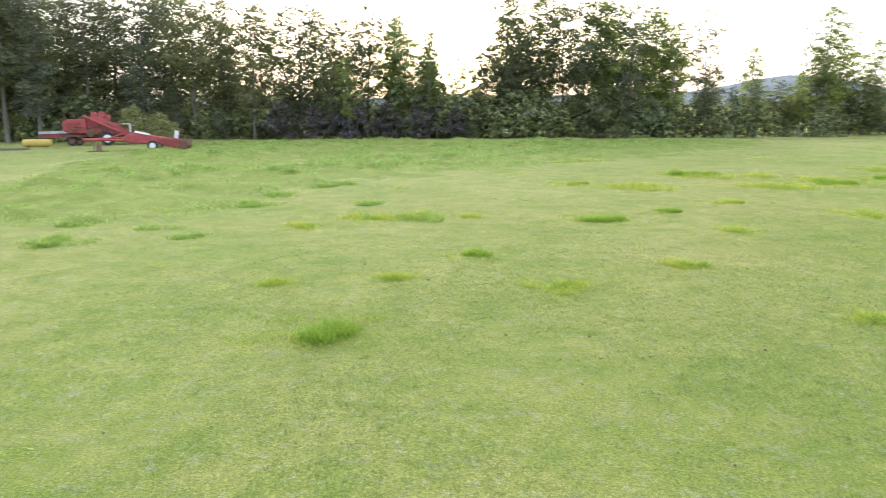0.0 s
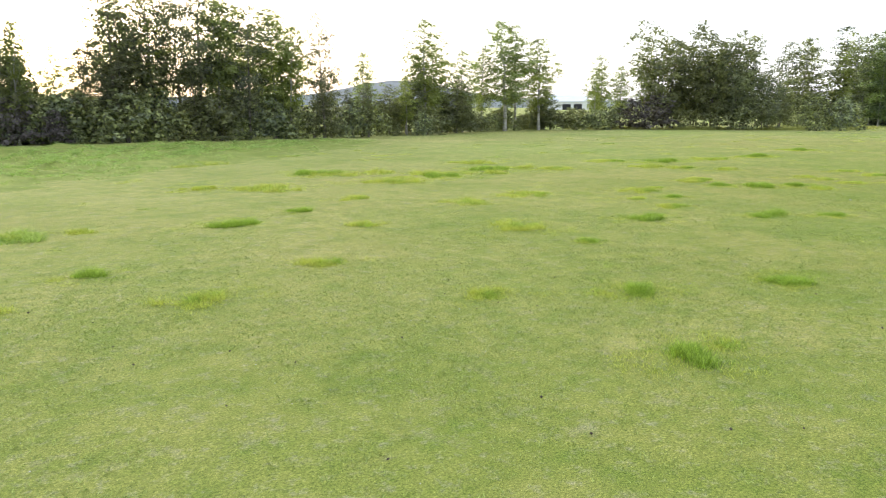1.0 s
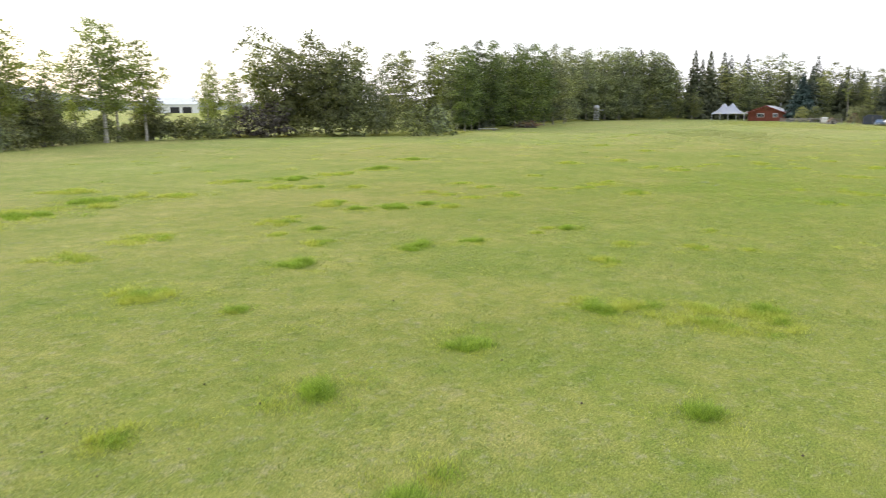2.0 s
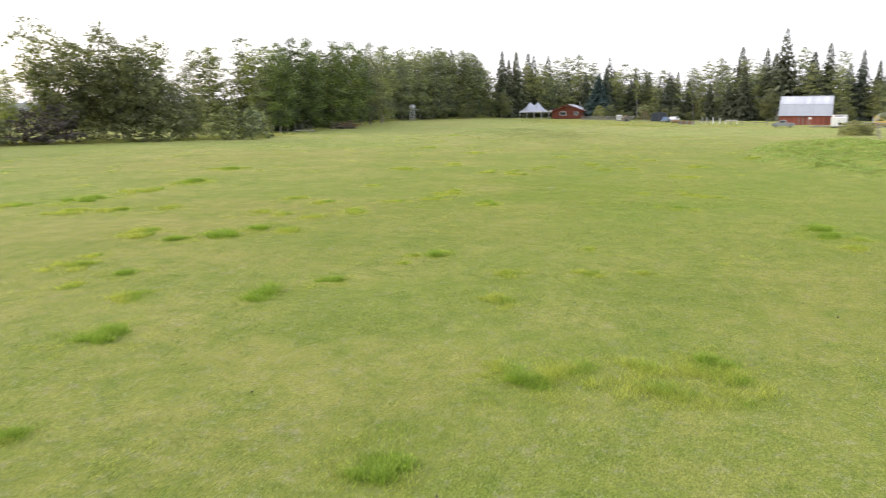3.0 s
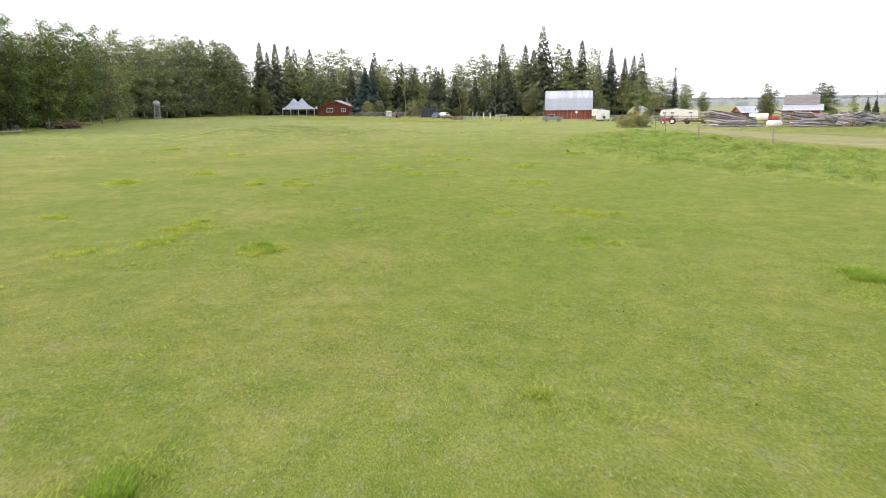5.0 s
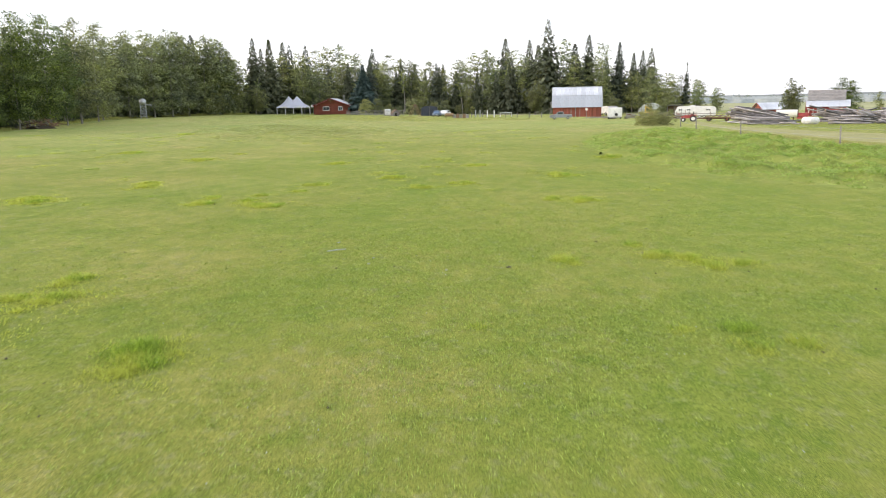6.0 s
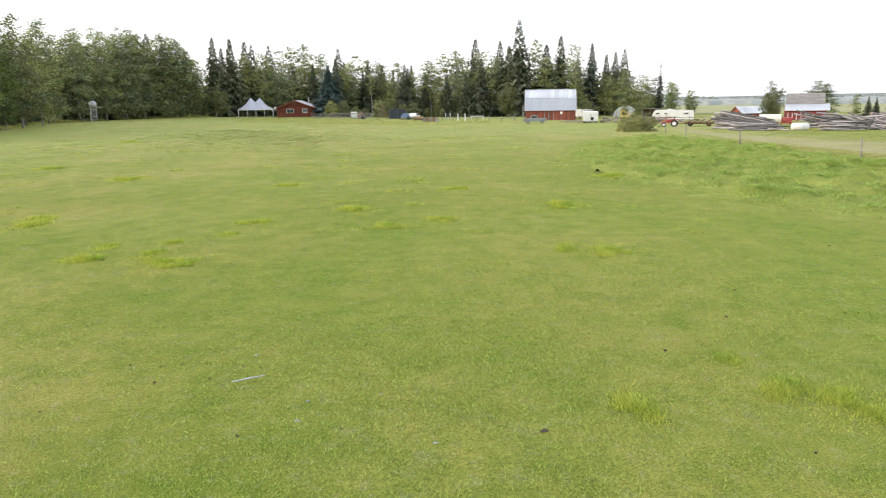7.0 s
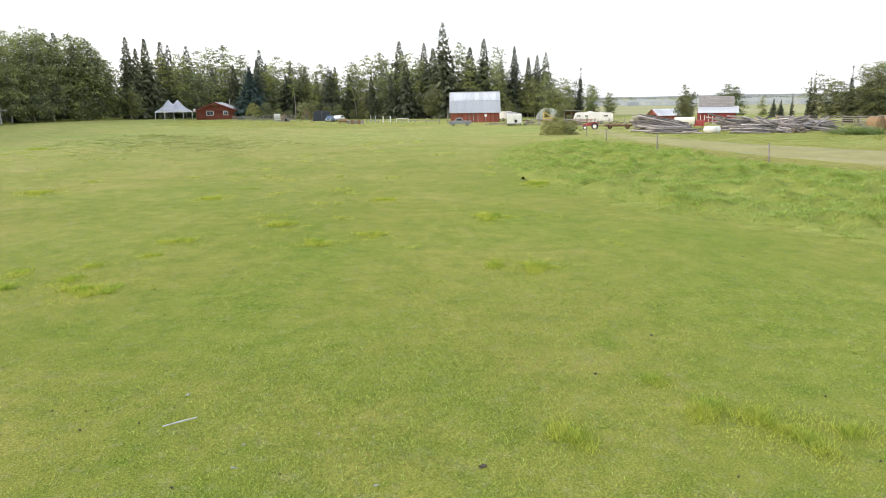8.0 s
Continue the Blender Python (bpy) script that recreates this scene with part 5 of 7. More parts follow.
def build_horse_trailer():
    c = thing("box_trailer", "white box trailer seen from its rear doors", "trailer", 157.9, -18.0, -101)
    c.scale = (0.92, 0.92, 0.92)
    bm = bmesh.new()
    box(bm, (0, 1.8, 1.28), (2.7, 3.6, 1.75), bevel=0.12)
    part("body", bm, WHITE, c)
    for s in (-1, 1):
        bm = bmesh.new()
        box(bm, (s * 0.66, -0.02, 1.25), (1.24, 0.05, 1.55), bevel=0.02)
        d = part("door", bm, WHITE, c)
        bm = bmesh.new()
        rod(bm, (s * 0.12, -0.06, 0.9), (s * 0.12, -0.06, 1.6), 0.025)
        part("handle", bm, STEEL, d)
        wheel(c, (s * 1.15, 1.7, 0.34), 0.34, 0.2).rotation_euler = (0, 0, radians(90))
    bm = bmesh.new()
    bmesh.ops.create_cone(bm, cap_ends=True, segments=20, radius1=0.28, radius2=0.28, depth=0.1, matrix=pose(0.25, -0.1, 0.85, 90, 0, 0))
    part("spare_wheel", bm, TYRE, c)
    bm = bmesh.new()
    box(bm, (0, -0.05, 0.36), (2.3, 0.1, 0.12))
    part("bumper", bm, STEEL, c)


def build_tractor():
    c = thing("lawn_tractor", "small red tractor with white wheel rims in the grass", "tractor", 132.6, -23.0, -112)
    bm = bmesh.new()
    box(bm, (0.1, 0, 0.72), (1.5, 0.55, 0.45), bevel=0.06)
    box(bm, (-0.75, 0, 0.62), (0.6, 0.5, 0.30), bevel=0.05)
    part("bonnet", bm, RED_PAINT, c)
    for y in (-0.5, 0.5):
        wheel(c, (0.55, y, 0.45), 0.45, 0.25)
        wheel(c, (-0.8, y * 0.9, 0.28), 0.28, 0.18)
        bm = bmesh.new()
        box(bm, (0.55, y, 0.95), (0.95, 0.3, 0.08), bevel=0.03)
        part("mudguard", bm, RED_PAINT, c)
    bm = bmesh.new()
    box(bm, (0.35, 0, 1.02), (0.42, 0.45, 0.1), bevel=0.03)
    box(bm, (0.55, 0, 1.25), (0.1, 0.45, 0.42), bevel=0.03)
    part("seat", bm, DARK, c)
    bm = bmesh.new()
    rod(bm, (-0.15, 0, 0.9), (0.02, 0, 1.25), 0.03)
    for k in range(12):
        a, b = math.tau * k / 12, math.tau * (k + 1) / 12
        rod(bm, (0.02, 0.2 * math.cos(a), 1.25 + 0.14 * math.sin(a)), (0.02, 0.2 * math.cos(b), 1.25 + 0.14 * math.sin(b)), 0.02, n=5)
    part("steering_wheel", bm, DARK, c)
    bm = bmesh.new()
    rod(bm, (-0.6, 0.1, 0.9), (-0.6, 0.1, 1.65), 0.035)
    part("exhaust", bm, RUST, c)
    f = thing("flat_trailer", "low rusty flat-bed farm trailer with scrap", "trailer", 133.2, -27.3, -113)
    bm = bmesh.new()
    for y in (-0.9, -0.3, 0.3, 0.9):
        box(bm, (0, y, 0.55), (3.9, 0.45, 0.1))
    part("deck", bm, BROWN_WOOD, f)
    bm = bmesh.new()
    for y in (-0.8, 0.8):
        box(bm, (0, y, 0.42), (3.8, 0.1, 0.14))
    rod(bm, (-1.9, 0, 0.42), (-3.2, 0, 0.4), 0.06)
    for k in range(5):
        rod(bm, (-1.5 + 0.8 * k, -0.7, 0.65), (-0.9 + 0.75 * k, 0.6, 0.8 + 0.06 * (k % 3)), 0.06)
    part("frame", bm, RUST, f)
    for x in (-1.2, 1.2):
        for y in (-0.95, 0.95):
            wheel(f, (x, y, 0.3), 0.3, 0.18, rim=RUST)


def disc(bm, c, r, w, n=20):
    """A short cylinder with its axle along y."""
    bmesh.ops.create_cone(bm, cap_ends=True, segments=n, radius1=r, radius2=r, depth=w, matrix=pose(*c, 90, 0, 0))


def build_combine():
    """Old pull-type combine: straw hood, body with drums on top, sloping feeder, belts and pulleys."""
    c = thing("combine_harvester", "old faded red combine harvester parked under the trees", "combine", -30.6, 62.2, 24)
    for name, outline, half in (("straw_hood", [(-2.5, 1.25), (-2.55, 1.9), (-2.25, 2.2), (-0.65, 2.25), (-0.65, 1.05), (-1.8, 1.0)], 0.72),
                                ("body", [(-0.6, 0.85), (-0.6, 2.35), (0.45, 2.42), (1.0, 2.15), (1.75, 1.5), (1.75, 0.85)], 0.62),
                                ("feeder_house", [(1.1, 1.75), (1.5, 1.95), (2.9, 0.95), (2.7, 0.55), (1.8, 0.95)], 0.5)):
        bm = bmesh.new()
        prism(bm, outline, -half, half)
        bmesh.ops.bevel(bm, geom=bm.edges[:], offset=0.05, segments=1, affect="EDGES")
        part(name, bm, RED_PAINT, c)
    for x, w in ((-2.0, 0.5), (-1.35, 0.55), (-0.25, 0.5), (0.55, 0.75)):
        bm = bmesh.new()
        box(bm, (x, -0.76 if x < -0.6 else -0.66, 1.62), (w, 0.05, 0.62), bevel=0.015)
        part("side_panel", bm, RED_DARK, c)
    for x, z, r in ((-0.05, 2.58, 0.27), (0.55, 2.60, 0.30), (1.05, 2.38, 0.22)):
        bm = bmesh.new()
        disc(bm, (x, -0.05, z), r, 0.8)
        part("drum", bm, RED_PAINT, c)
    for x, z, r in ((-1.7, 1.35, 0.22), (-0.4, 1.1, 0.34), (0.35, 1.25, 0.18), (1.0, 1.55, 0.26), (1.6, 1.2, 0.20)):
        bm = bmesh.new()
        disc(bm, (x, -0.82, z), r, 0.08)
        part("pulley", bm, RUST, c)
    bm = bmesh.new()
    for p, q in (((-1.7, 1.13), (-0.4, 0.76)), ((-1.7, 1.57), (-0.4, 1.44)), ((-0.4, 1.44), (1.0, 1.81)), ((-0.4, 0.76), (1.0, 1.29)), ((1.0, 1.8), (1.6, 1.4))):
        rod(bm, (p[0], -0.84, p[1]), (q[0], -0.84, q[1]), 0.025, n=5)
    part("belt", bm, TYRE, c)
    bm = bmesh.new()
    rod(bm, (-0.9, -0.88, 2.5), (1.9, -0.84, 1.15), 0.13)
    part("elevator_tube", bm, RED_PAINT, c)
    bm = bmesh.new()
    for x in (-2.3, -1.5, -0.7):
        rod(bm, (x, -0.68, 2.15), (x, -0.68, 2.75), 0.02, n=5)
    rod(bm, (-2.3, -0.68, 2.74), (-0.7, -0.68, 2.74), 0.02, n=5)
    part("handrail", bm, RUST, c)
    bm = bmesh.new()
    for y in (-0.55, 0.55):
        box(bm, (-0.3, y, 0.82), (4.2, 0.1, 0.16))
    box(bm, (0.9, 0, 0.60), (0.14, 1.9, 0.14))
    box(bm, (-1.9, 0, 0.42), (0.12, 1.3, 0.12))
    for x in (-2.0, -1.8, 0.8, 1.0):
        rod(bm, (x, -0.5, 0.45), (x * 0.95, -0.5, 1.2), 0.04)
    part("chassis", bm, RUST, c)
    for y in (-0.95, 0.95):
        wheel(c, (0.9, y, 0.58), 0.58, 0.34)
        wheel(c, (-1.9, y * 0.7, 0.36), 0.36, 0.2, rim=RUST)
    bm = bmesh.new()
    rod(bm, (2.2, 0, 0.7), (4.4, -0.2, 0.5), 0.08)
    rod(bm, (2.2, 0.5, 0.7), (4.4, -0.2, 0.5), 0.05)
    part("drawbar", bm, RED_DARK, c)
    bm = bmesh.new()
    box(bm, (2.75, -0.6, 1.45), (0.10, 0.5, 0.75))
    box(bm, (2.45, -0.6, 1.80), (0.7, 0.5, 0.05))
    part("shield", bm, WHITE, c, "pale sheet metal shield")

    h = thing("swather", "faded red pull-type swather with white-rimmed wheels and pale canvas", "swather", -23.2, 54.6, 12)
    bm = bmesh.new()
    prism(bm, [(-1.3, 0.75), (-0.9, 1.15), (-0.3, 1.35), (0.5, 1.15), (1.7, 1.0), (1.8, 0.65), (0.6, 0.5), (-0.6, 0.55)], -0.45, 0.45)
    bmesh.ops.bevel(bm, geom=bm.edges[:], offset=0.05, segments=1, affect="EDGES")
    part("body", bm, RED_PAINT, h)
    bm = bmesh.new()
    rod(bm, (-4.0, -0.2, 0.85), (-0.9, -0.2, 0.75), 0.10)
    rod(bm, (-4.0, -0.2, 0.85), (-0.9, 0.35, 0.95), 0.06)
    rod(bm, (-2.4, -0.2, 0.80), (-1.2, -0.2, 1.25), 0.05)
    part("drawbar", bm, RED_PAINT, h)
    bm = bmesh.new()
    prism(bm, [(1.5, 0.62), (1.6, 0.98), (2.6, 0.90), (3.3, 0.80), (3.45, 0.55), (2.9, 0.16), (2.2, 0.28)], -1.3, -0.35)
    bmesh.ops.bevel(bm, geom=bm.edges[:], offset=0.04, segments=1, affect="EDGES")
    part("table", bm, RED_DARK, h)
    bm = bmesh.new()
    prism(bm, [(3.0, 0.15), (3.15, 0.75), (3.6, 0.78), (3.75, 0.30), (3.5, 0.08)], -1.5, 0.6)
    part("scoop", bm, RUST, h)
    bm = bmesh.new()
    for k in range(6):
        a = math.tau * k / 6
        rod(bm, (3.2 + 0.42 * math.cos(a), -1.4, 0.72 + 0.42 * math.sin(a)), (3.2 + 0.42 * math.cos(a), 0.7, 0.72 + 0.42 * math.sin(a)), 0.025)
    part("reel", bm, BROWN_WOOD, h)
    for y in (-1.15, 0.75):
        wheel(h, (1.15, y, 0.38), 0.38, 0.22)
    bm = bmesh.new()
    rod(bm, (-3.3, -0.2, 0.0), (-3.3, -0.2, 0.85), 0.035)
    part("jack_stand", bm, RUST, h)
    bm = bmesh.new()
    box(bm, (2.75, -0.3, 1.15), (0.3, 0.05, 0.62), rot=(0, 10, 0))
    part("upright_plate", bm, WHITE, h, "pale upright metal plate")
    bm = bmesh.new()
    sheet(bm, [(-0.3, -0.5, 1.38), (0.9, -0.5, 1.14), (0.6, 0.3, 1.25), (-0.3, 0.3, 1.44)], 0.03)
    part("canvas", bm, CANVAS, h, "pale folded canvas")

    s = thing("grain_auger", "long tin-topped grain drill on low wheels", "grain drill", -33.0, 61.2, 20)
    bm = bmesh.new()
    prism(bm, [(-1.8, 1.0), (-1.8, 1.2), (1.9, 1.32), (1.9, 1.08)], -0.35, 0.35)
    part("hopper_lid", bm, STEEL, s, "bright tin lid")
    bm = bmesh.new()
    box(bm, (0, 0, 0.85), (3.5, 0.45, 0.3))
    part("hopper", bm, RED_DARK, s)
    for k in range(9):
        bm = bmesh.new()
        rod(bm, (-1.6 + 0.4 * k, 0, 0.7), (-1.7 + 0.4 * k, 0.35, 0.15), 0.03)
        part("drill_tube", bm, RUST, s)
    for x in (-1.3, 1.3):
        wheel(s, (x, -0.4, 0.3), 0.3, 0.14, rim=RUST)
    y2 = thing("yellow_tank", "yellow cylindrical tank lying in the grass", "tank", -33.6, 58.6, 8)
    bm = bmesh.new()
    rod(bm, (-1.15, 0, 0.36), (0.85, 0, 0.36), 0.30, n=18)
    for x in (-1.15, 0.85):
        bmesh.ops.create_uvsphere(bm, u_segments=16, v_segments=8, radius=0.31, matrix=pose(x, 0, 0.36) @ Matrix.Diagonal((0.55, 1, 1, 1)))
    part("body", bm, YELLOW, y2)
    bm = bmesh.new()
    for x in (-0.8, 0.5):
        box(bm, (x, 0, 0.05), (0.12, 0.6, 0.12))
    part("cradle", bm, RUST, y2)


build_camper()
build_horse_trailer()
build_tractor()
build_combine()


# ---- yard things: timber, fences, bales ----
LOG_MESHES = []
for i in range(6):
    lrnd = random.Random(200 + i)
    lv, lf = [], []
    ln = (5.8, 5.0, 4.2, 2.6, 2.0, 6.4)[i]
    fat = (0.125, 0.10, 0.13, 0.115, 0.11, 0.145)[i]
    lp = [Vector((ln * (k / 7 - 0.5), 0.035 * math.sin(k * 1.3 + i) + lrnd.uniform(-0.03, 0.03), 0.05 * math.sin(k * 0.7 + 2 * i) + lrnd.uniform(-0.02, 0.02))) for k in range(8)]
    tube(lv, lf, lp, [fat * (1 - 0.055 * k) * lrnd.uniform(0.94, 1.06) for k in range(8)], 9)
    for k in range(5):
        # stubs of limbs
        q = lp[1 + k].copy()
        turn = lrnd.uniform(0, math.tau)
        out = Vector((0.25, math.cos(turn), math.sin(turn)))
        tube(lv, lf, [q, q + out * lrnd.uniform(0.18, 0.32)], [0.035, 0.015], 4)
    lf += [tuple(range(8, -1, -1)), tuple(range(63, 72))]
    lm = wood_mesh("log", lv, lf, LOG_WOOD)
    lm.materials.append(LOG_END)
    for p in lm.polygons:
        if len(p.vertices) == 9:
            p.material_index = 1
            p.use_smooth = False
    LOG_MESHES.append(lm)


def build_log_pile(label, x, y, rz, layers, tilt, seed, which, slip=0.5, fan=4.0, gap=0.27, rough=1.5):
    """Logs in layers along local x; the heap narrows upwards and its upper logs have slid and turned."""
    r = random.Random(seed)
    pile = thing("log_pile", label, "log pile", x, y, rz, group="log piles of the yard")
    for j, n in enumerate(layers):
        for i in range(n):
            ob = part("log", LOG_MESHES[r.choice(which)], None, pile)
            ob.location = (r.uniform(-slip, slip), (i - n / 2 + 0.5 + 0.5 * (j % 2)) * gap + r.uniform(-0.05, 0.05), 0.12 + 0.19 * j + r.uniform(0, 0.05))
            turned = r.random() < 0.25
            ob.rotation_euler = (r.uniform(0, 6.28), radians(tilt * min(1, j / 2) * (-1 if turned else 1) + r.uniform(-rough, rough) * (j > 0)), radians(r.uniform(-fan, fan) + 180 * turned))
    if rough > 3:
        # a few logs thrown across the heap
        for k in range(9):
            ob = part("log", LOG_MESHES[r.choice((1, 2, 3))], None, pile)
            ob.location = (r.uniform(-1.6, 1.6), r.uniform(-1.3, 0.6), 0.19 * len(layers) * r.uniform(0.6, 1.0))
            ob.rotation_euler = (r.uniform(0, 6.28), radians(r.choice((-1, 1)) * r.uniform(6, 17)), radians(r.uniform(-60, 60)))
    return pile


build_log_pile("tall stack of long silvered logs sloping down in the grass", 120.0, -27.6, -124, (11, 10, 9, 8, 7, 5, 4, 3, 2), 10, 1, (0, 0, 1, 5), 0.7, 5.0, rough=2.5)
build_log_pile("low stack of silvered logs and poles", 114.1, -26.3, -112, (7, 6, 5, 3), 2, 2, (1, 2), fan=8.0)
build_log_pile("jumbled heap of silvered logs", 118.6, -37.3, -132, (10, 9, 8, 6, 5, 4, 3, 2), 6, 3, (0, 1, 2), 0.9, 17.0, 0.29, 6.0)
build_log_pile("jumbled heap of silvered logs", 113.6, -38.9, -150, (10, 9, 7, 6, 4, 3, 2), -8, 4, (0, 1, 2), 1.0, 20.0, 0.29, 7.0)
build_log_pile("short stack of logs with cut ends showing", 110.2, -33.9, -122, (9, 8, 7, 6, 4), 1, 5, (3, 3, 2), 0.3)
build_log_pile("short stack of logs with cut ends showing", 109.6, -38.1, -172, (9, 8, 7, 6, 4), 2, 7, (4, 3), 0.25)
build_log_pile("jumbled heap of silvered logs", 114.2, -43.0, -96, (8, 7, 6, 5, 4, 2), 7, 6, (0, 1, 2, 5), 1.1, 16.0, 0.29, 6.0)

for lx, ly, lz, lturn, which in ((108.2, -40.6, 0.55, -140, 5), (106.6, -42.4, 0.25, -120, 2), (121.8, -33.0, 0.2, -100, 1), (111.4, -27.6, 0.16, -150, 3)):
    fallen = tagged(new("fallen_log", LOG_MESHES[which]), "single silvered log fallen beside the log piles", "log", group="single logs in the yard")
    fallen.matrix_basis = pose(lx, ly, gz(lx, ly) + lz, 0, 8 if lz > 0.4 else 0, lturn)


def build_rail_fence(label, x0, y0, x1, y1, rails, height, step, mat, seed, lean=3.0, name="rail_fence"):
    r = random.Random(seed)
    d = math.hypot(x1 - x0, y1 - y0)
    f = thing(name, label, "fence", x0, y0, math.degrees(math.atan2(y1 - y0, x1 - x0)))
    n = max(1, round(d / step))
    bm = bmesh.new()
    rod(bm, (0, 0, -0.1), (0, 0, height + 0.12), 0.08, 0.065, 7)
    post = part("post", bm, mat, f)
    bm = bmesh.new()
    rod(bm, (-0.15, 0, 0), (d / n + 0.15, 0, 0), 0.055, 0.045, 6)
    rail = part("rail", bm, mat, f)
    for i in range(n + 1):
        p = post if i == 0 else part("post", post.data, None, f)
        p.location = (i * d / n, 0, 0)
        p.rotation_euler = (radians(r.uniform(-lean, lean)), radians(r.uniform(-lean, lean)), 0)
        if i == n:
            continue
        for k in range(rails):
            q = rail if (i, k) == (0, 0) else part("rail", rail.data, None, f)
            q.location = (i * d / n, 0.07 * (-1) ** k, height * (k + 0.6) / rails)
            q.rotation_euler = (0, radians(r.uniform(-1.5, 1.5)), 0)
    return f


build_rail_fence("silvered wooden rail fence behind the pasture", 210.0, 37.0, 205.0, 22.5, 4, 1.15, 2.4, GREY_WOOD, 21)
build_rail_fence("silvered wooden corral fence", 134.0, -51.5, 124.5, -60.5, 5, 1.5, 2.2, GREY_WOOD, 22)
build_rail_fence("silvered wooden corral fence", 124.5, -60.5, 112.0, -64.0, 5, 1.5, 2.2, GREY_WOOD, 23)
build_rail_fence("old wooden rail fence beside the trailer", 158, -22.5, 143, -37, 3, 1.1, 2.6, GREY_WOOD, 24)
build_rail_fence("grey wooden rail fence between trailer and sheds", 157.5, -20.0, 153.0, -29.5, 3, 1.1, 2.0, GREY_WOOD, 26)
build_rail_fence("low wooden rail fence in the yard", 190, 6.5, 178, -7.5, 1, 0.95, 3.0, GREY_WOOD, 25)


def build_wire_fence():
    """Thin leaning posts along the lane, joined by wire."""
    f = thing("wire_fence", "wire fence on thin weathered leaning posts beside the lane", "fence", 73.2, -13.3, 0)
    spots = [(-11.0, -5.2), (0.0, 0.0), (12.6, 1.2), (25.0, 0.6), (37.0, -1.6)]
    bm = bmesh.new()
    rod(bm, (0, 0, -0.15), (0.03, 0.02, 1.25), 0.055, 0.045, 7)
    post = part("post", bm, GREY_WOOD, f)
    r = random.Random(31)
    tops = []
    for i, (x, y) in enumerate(spots):
        p = post if i == 0 else part("post", post.data, None, f)
        lean = (radians(r.uniform(-4, 4)), radians(r.uniform(-4, 4)), 0)
        p.location, p.rotation_euler = (x, y, gz(73.2 + x, -13.3 + y) - gz(73.2, -13.3)), lean
        tops.append(Vector(p.location))
    for h in (0.55, 1.05):
        bm = bmesh.new()
        for a, b in zip(tops, tops[1:]):
            rod(bm, a + Vector((0, 0, h)), b + Vector((0, 0, h)), 0.006, n=4)
        part("wire", bm, STEEL, f)


build_wire_fence()


def build_bales():
    for k, (x, y, rz) in enumerate(((110.5, -49.1, -70), (107.7, -49.9, -66), (111.3, -51.6, -74))):
        b = thing("round_bale", "old brown round hay bale lying in the grass", "hay bale", x, y, rz, group="round bales by the corral")
        bm = bmesh.new()
        bmesh.ops.create_cone(bm, cap_ends=True, segments=28, radius1=0.82, radius2=0.82, depth=1.5, matrix=pose(0, 0, 0.78, 90, 0, 0))
        caps = [e for e in bm.edges if abs(e.verts[0].co.y - e.verts[1].co.y) < 1e-4]
        bmesh.ops.bevel(bm, geom=caps, offset=0.14, segments=3, affect="EDGES")
        bmesh.ops.subdivide_edges(bm, edges=bm.edges[:], cuts=1)
        for v in bm.verts:
            v.co += v.normal * 0.03 * noise.noise(v.co * 3.0 + Vector((k * 7, 0, 0)))
            v.co.z = max(0.0, v.co.z)
        part("body", bm, HAY, b)


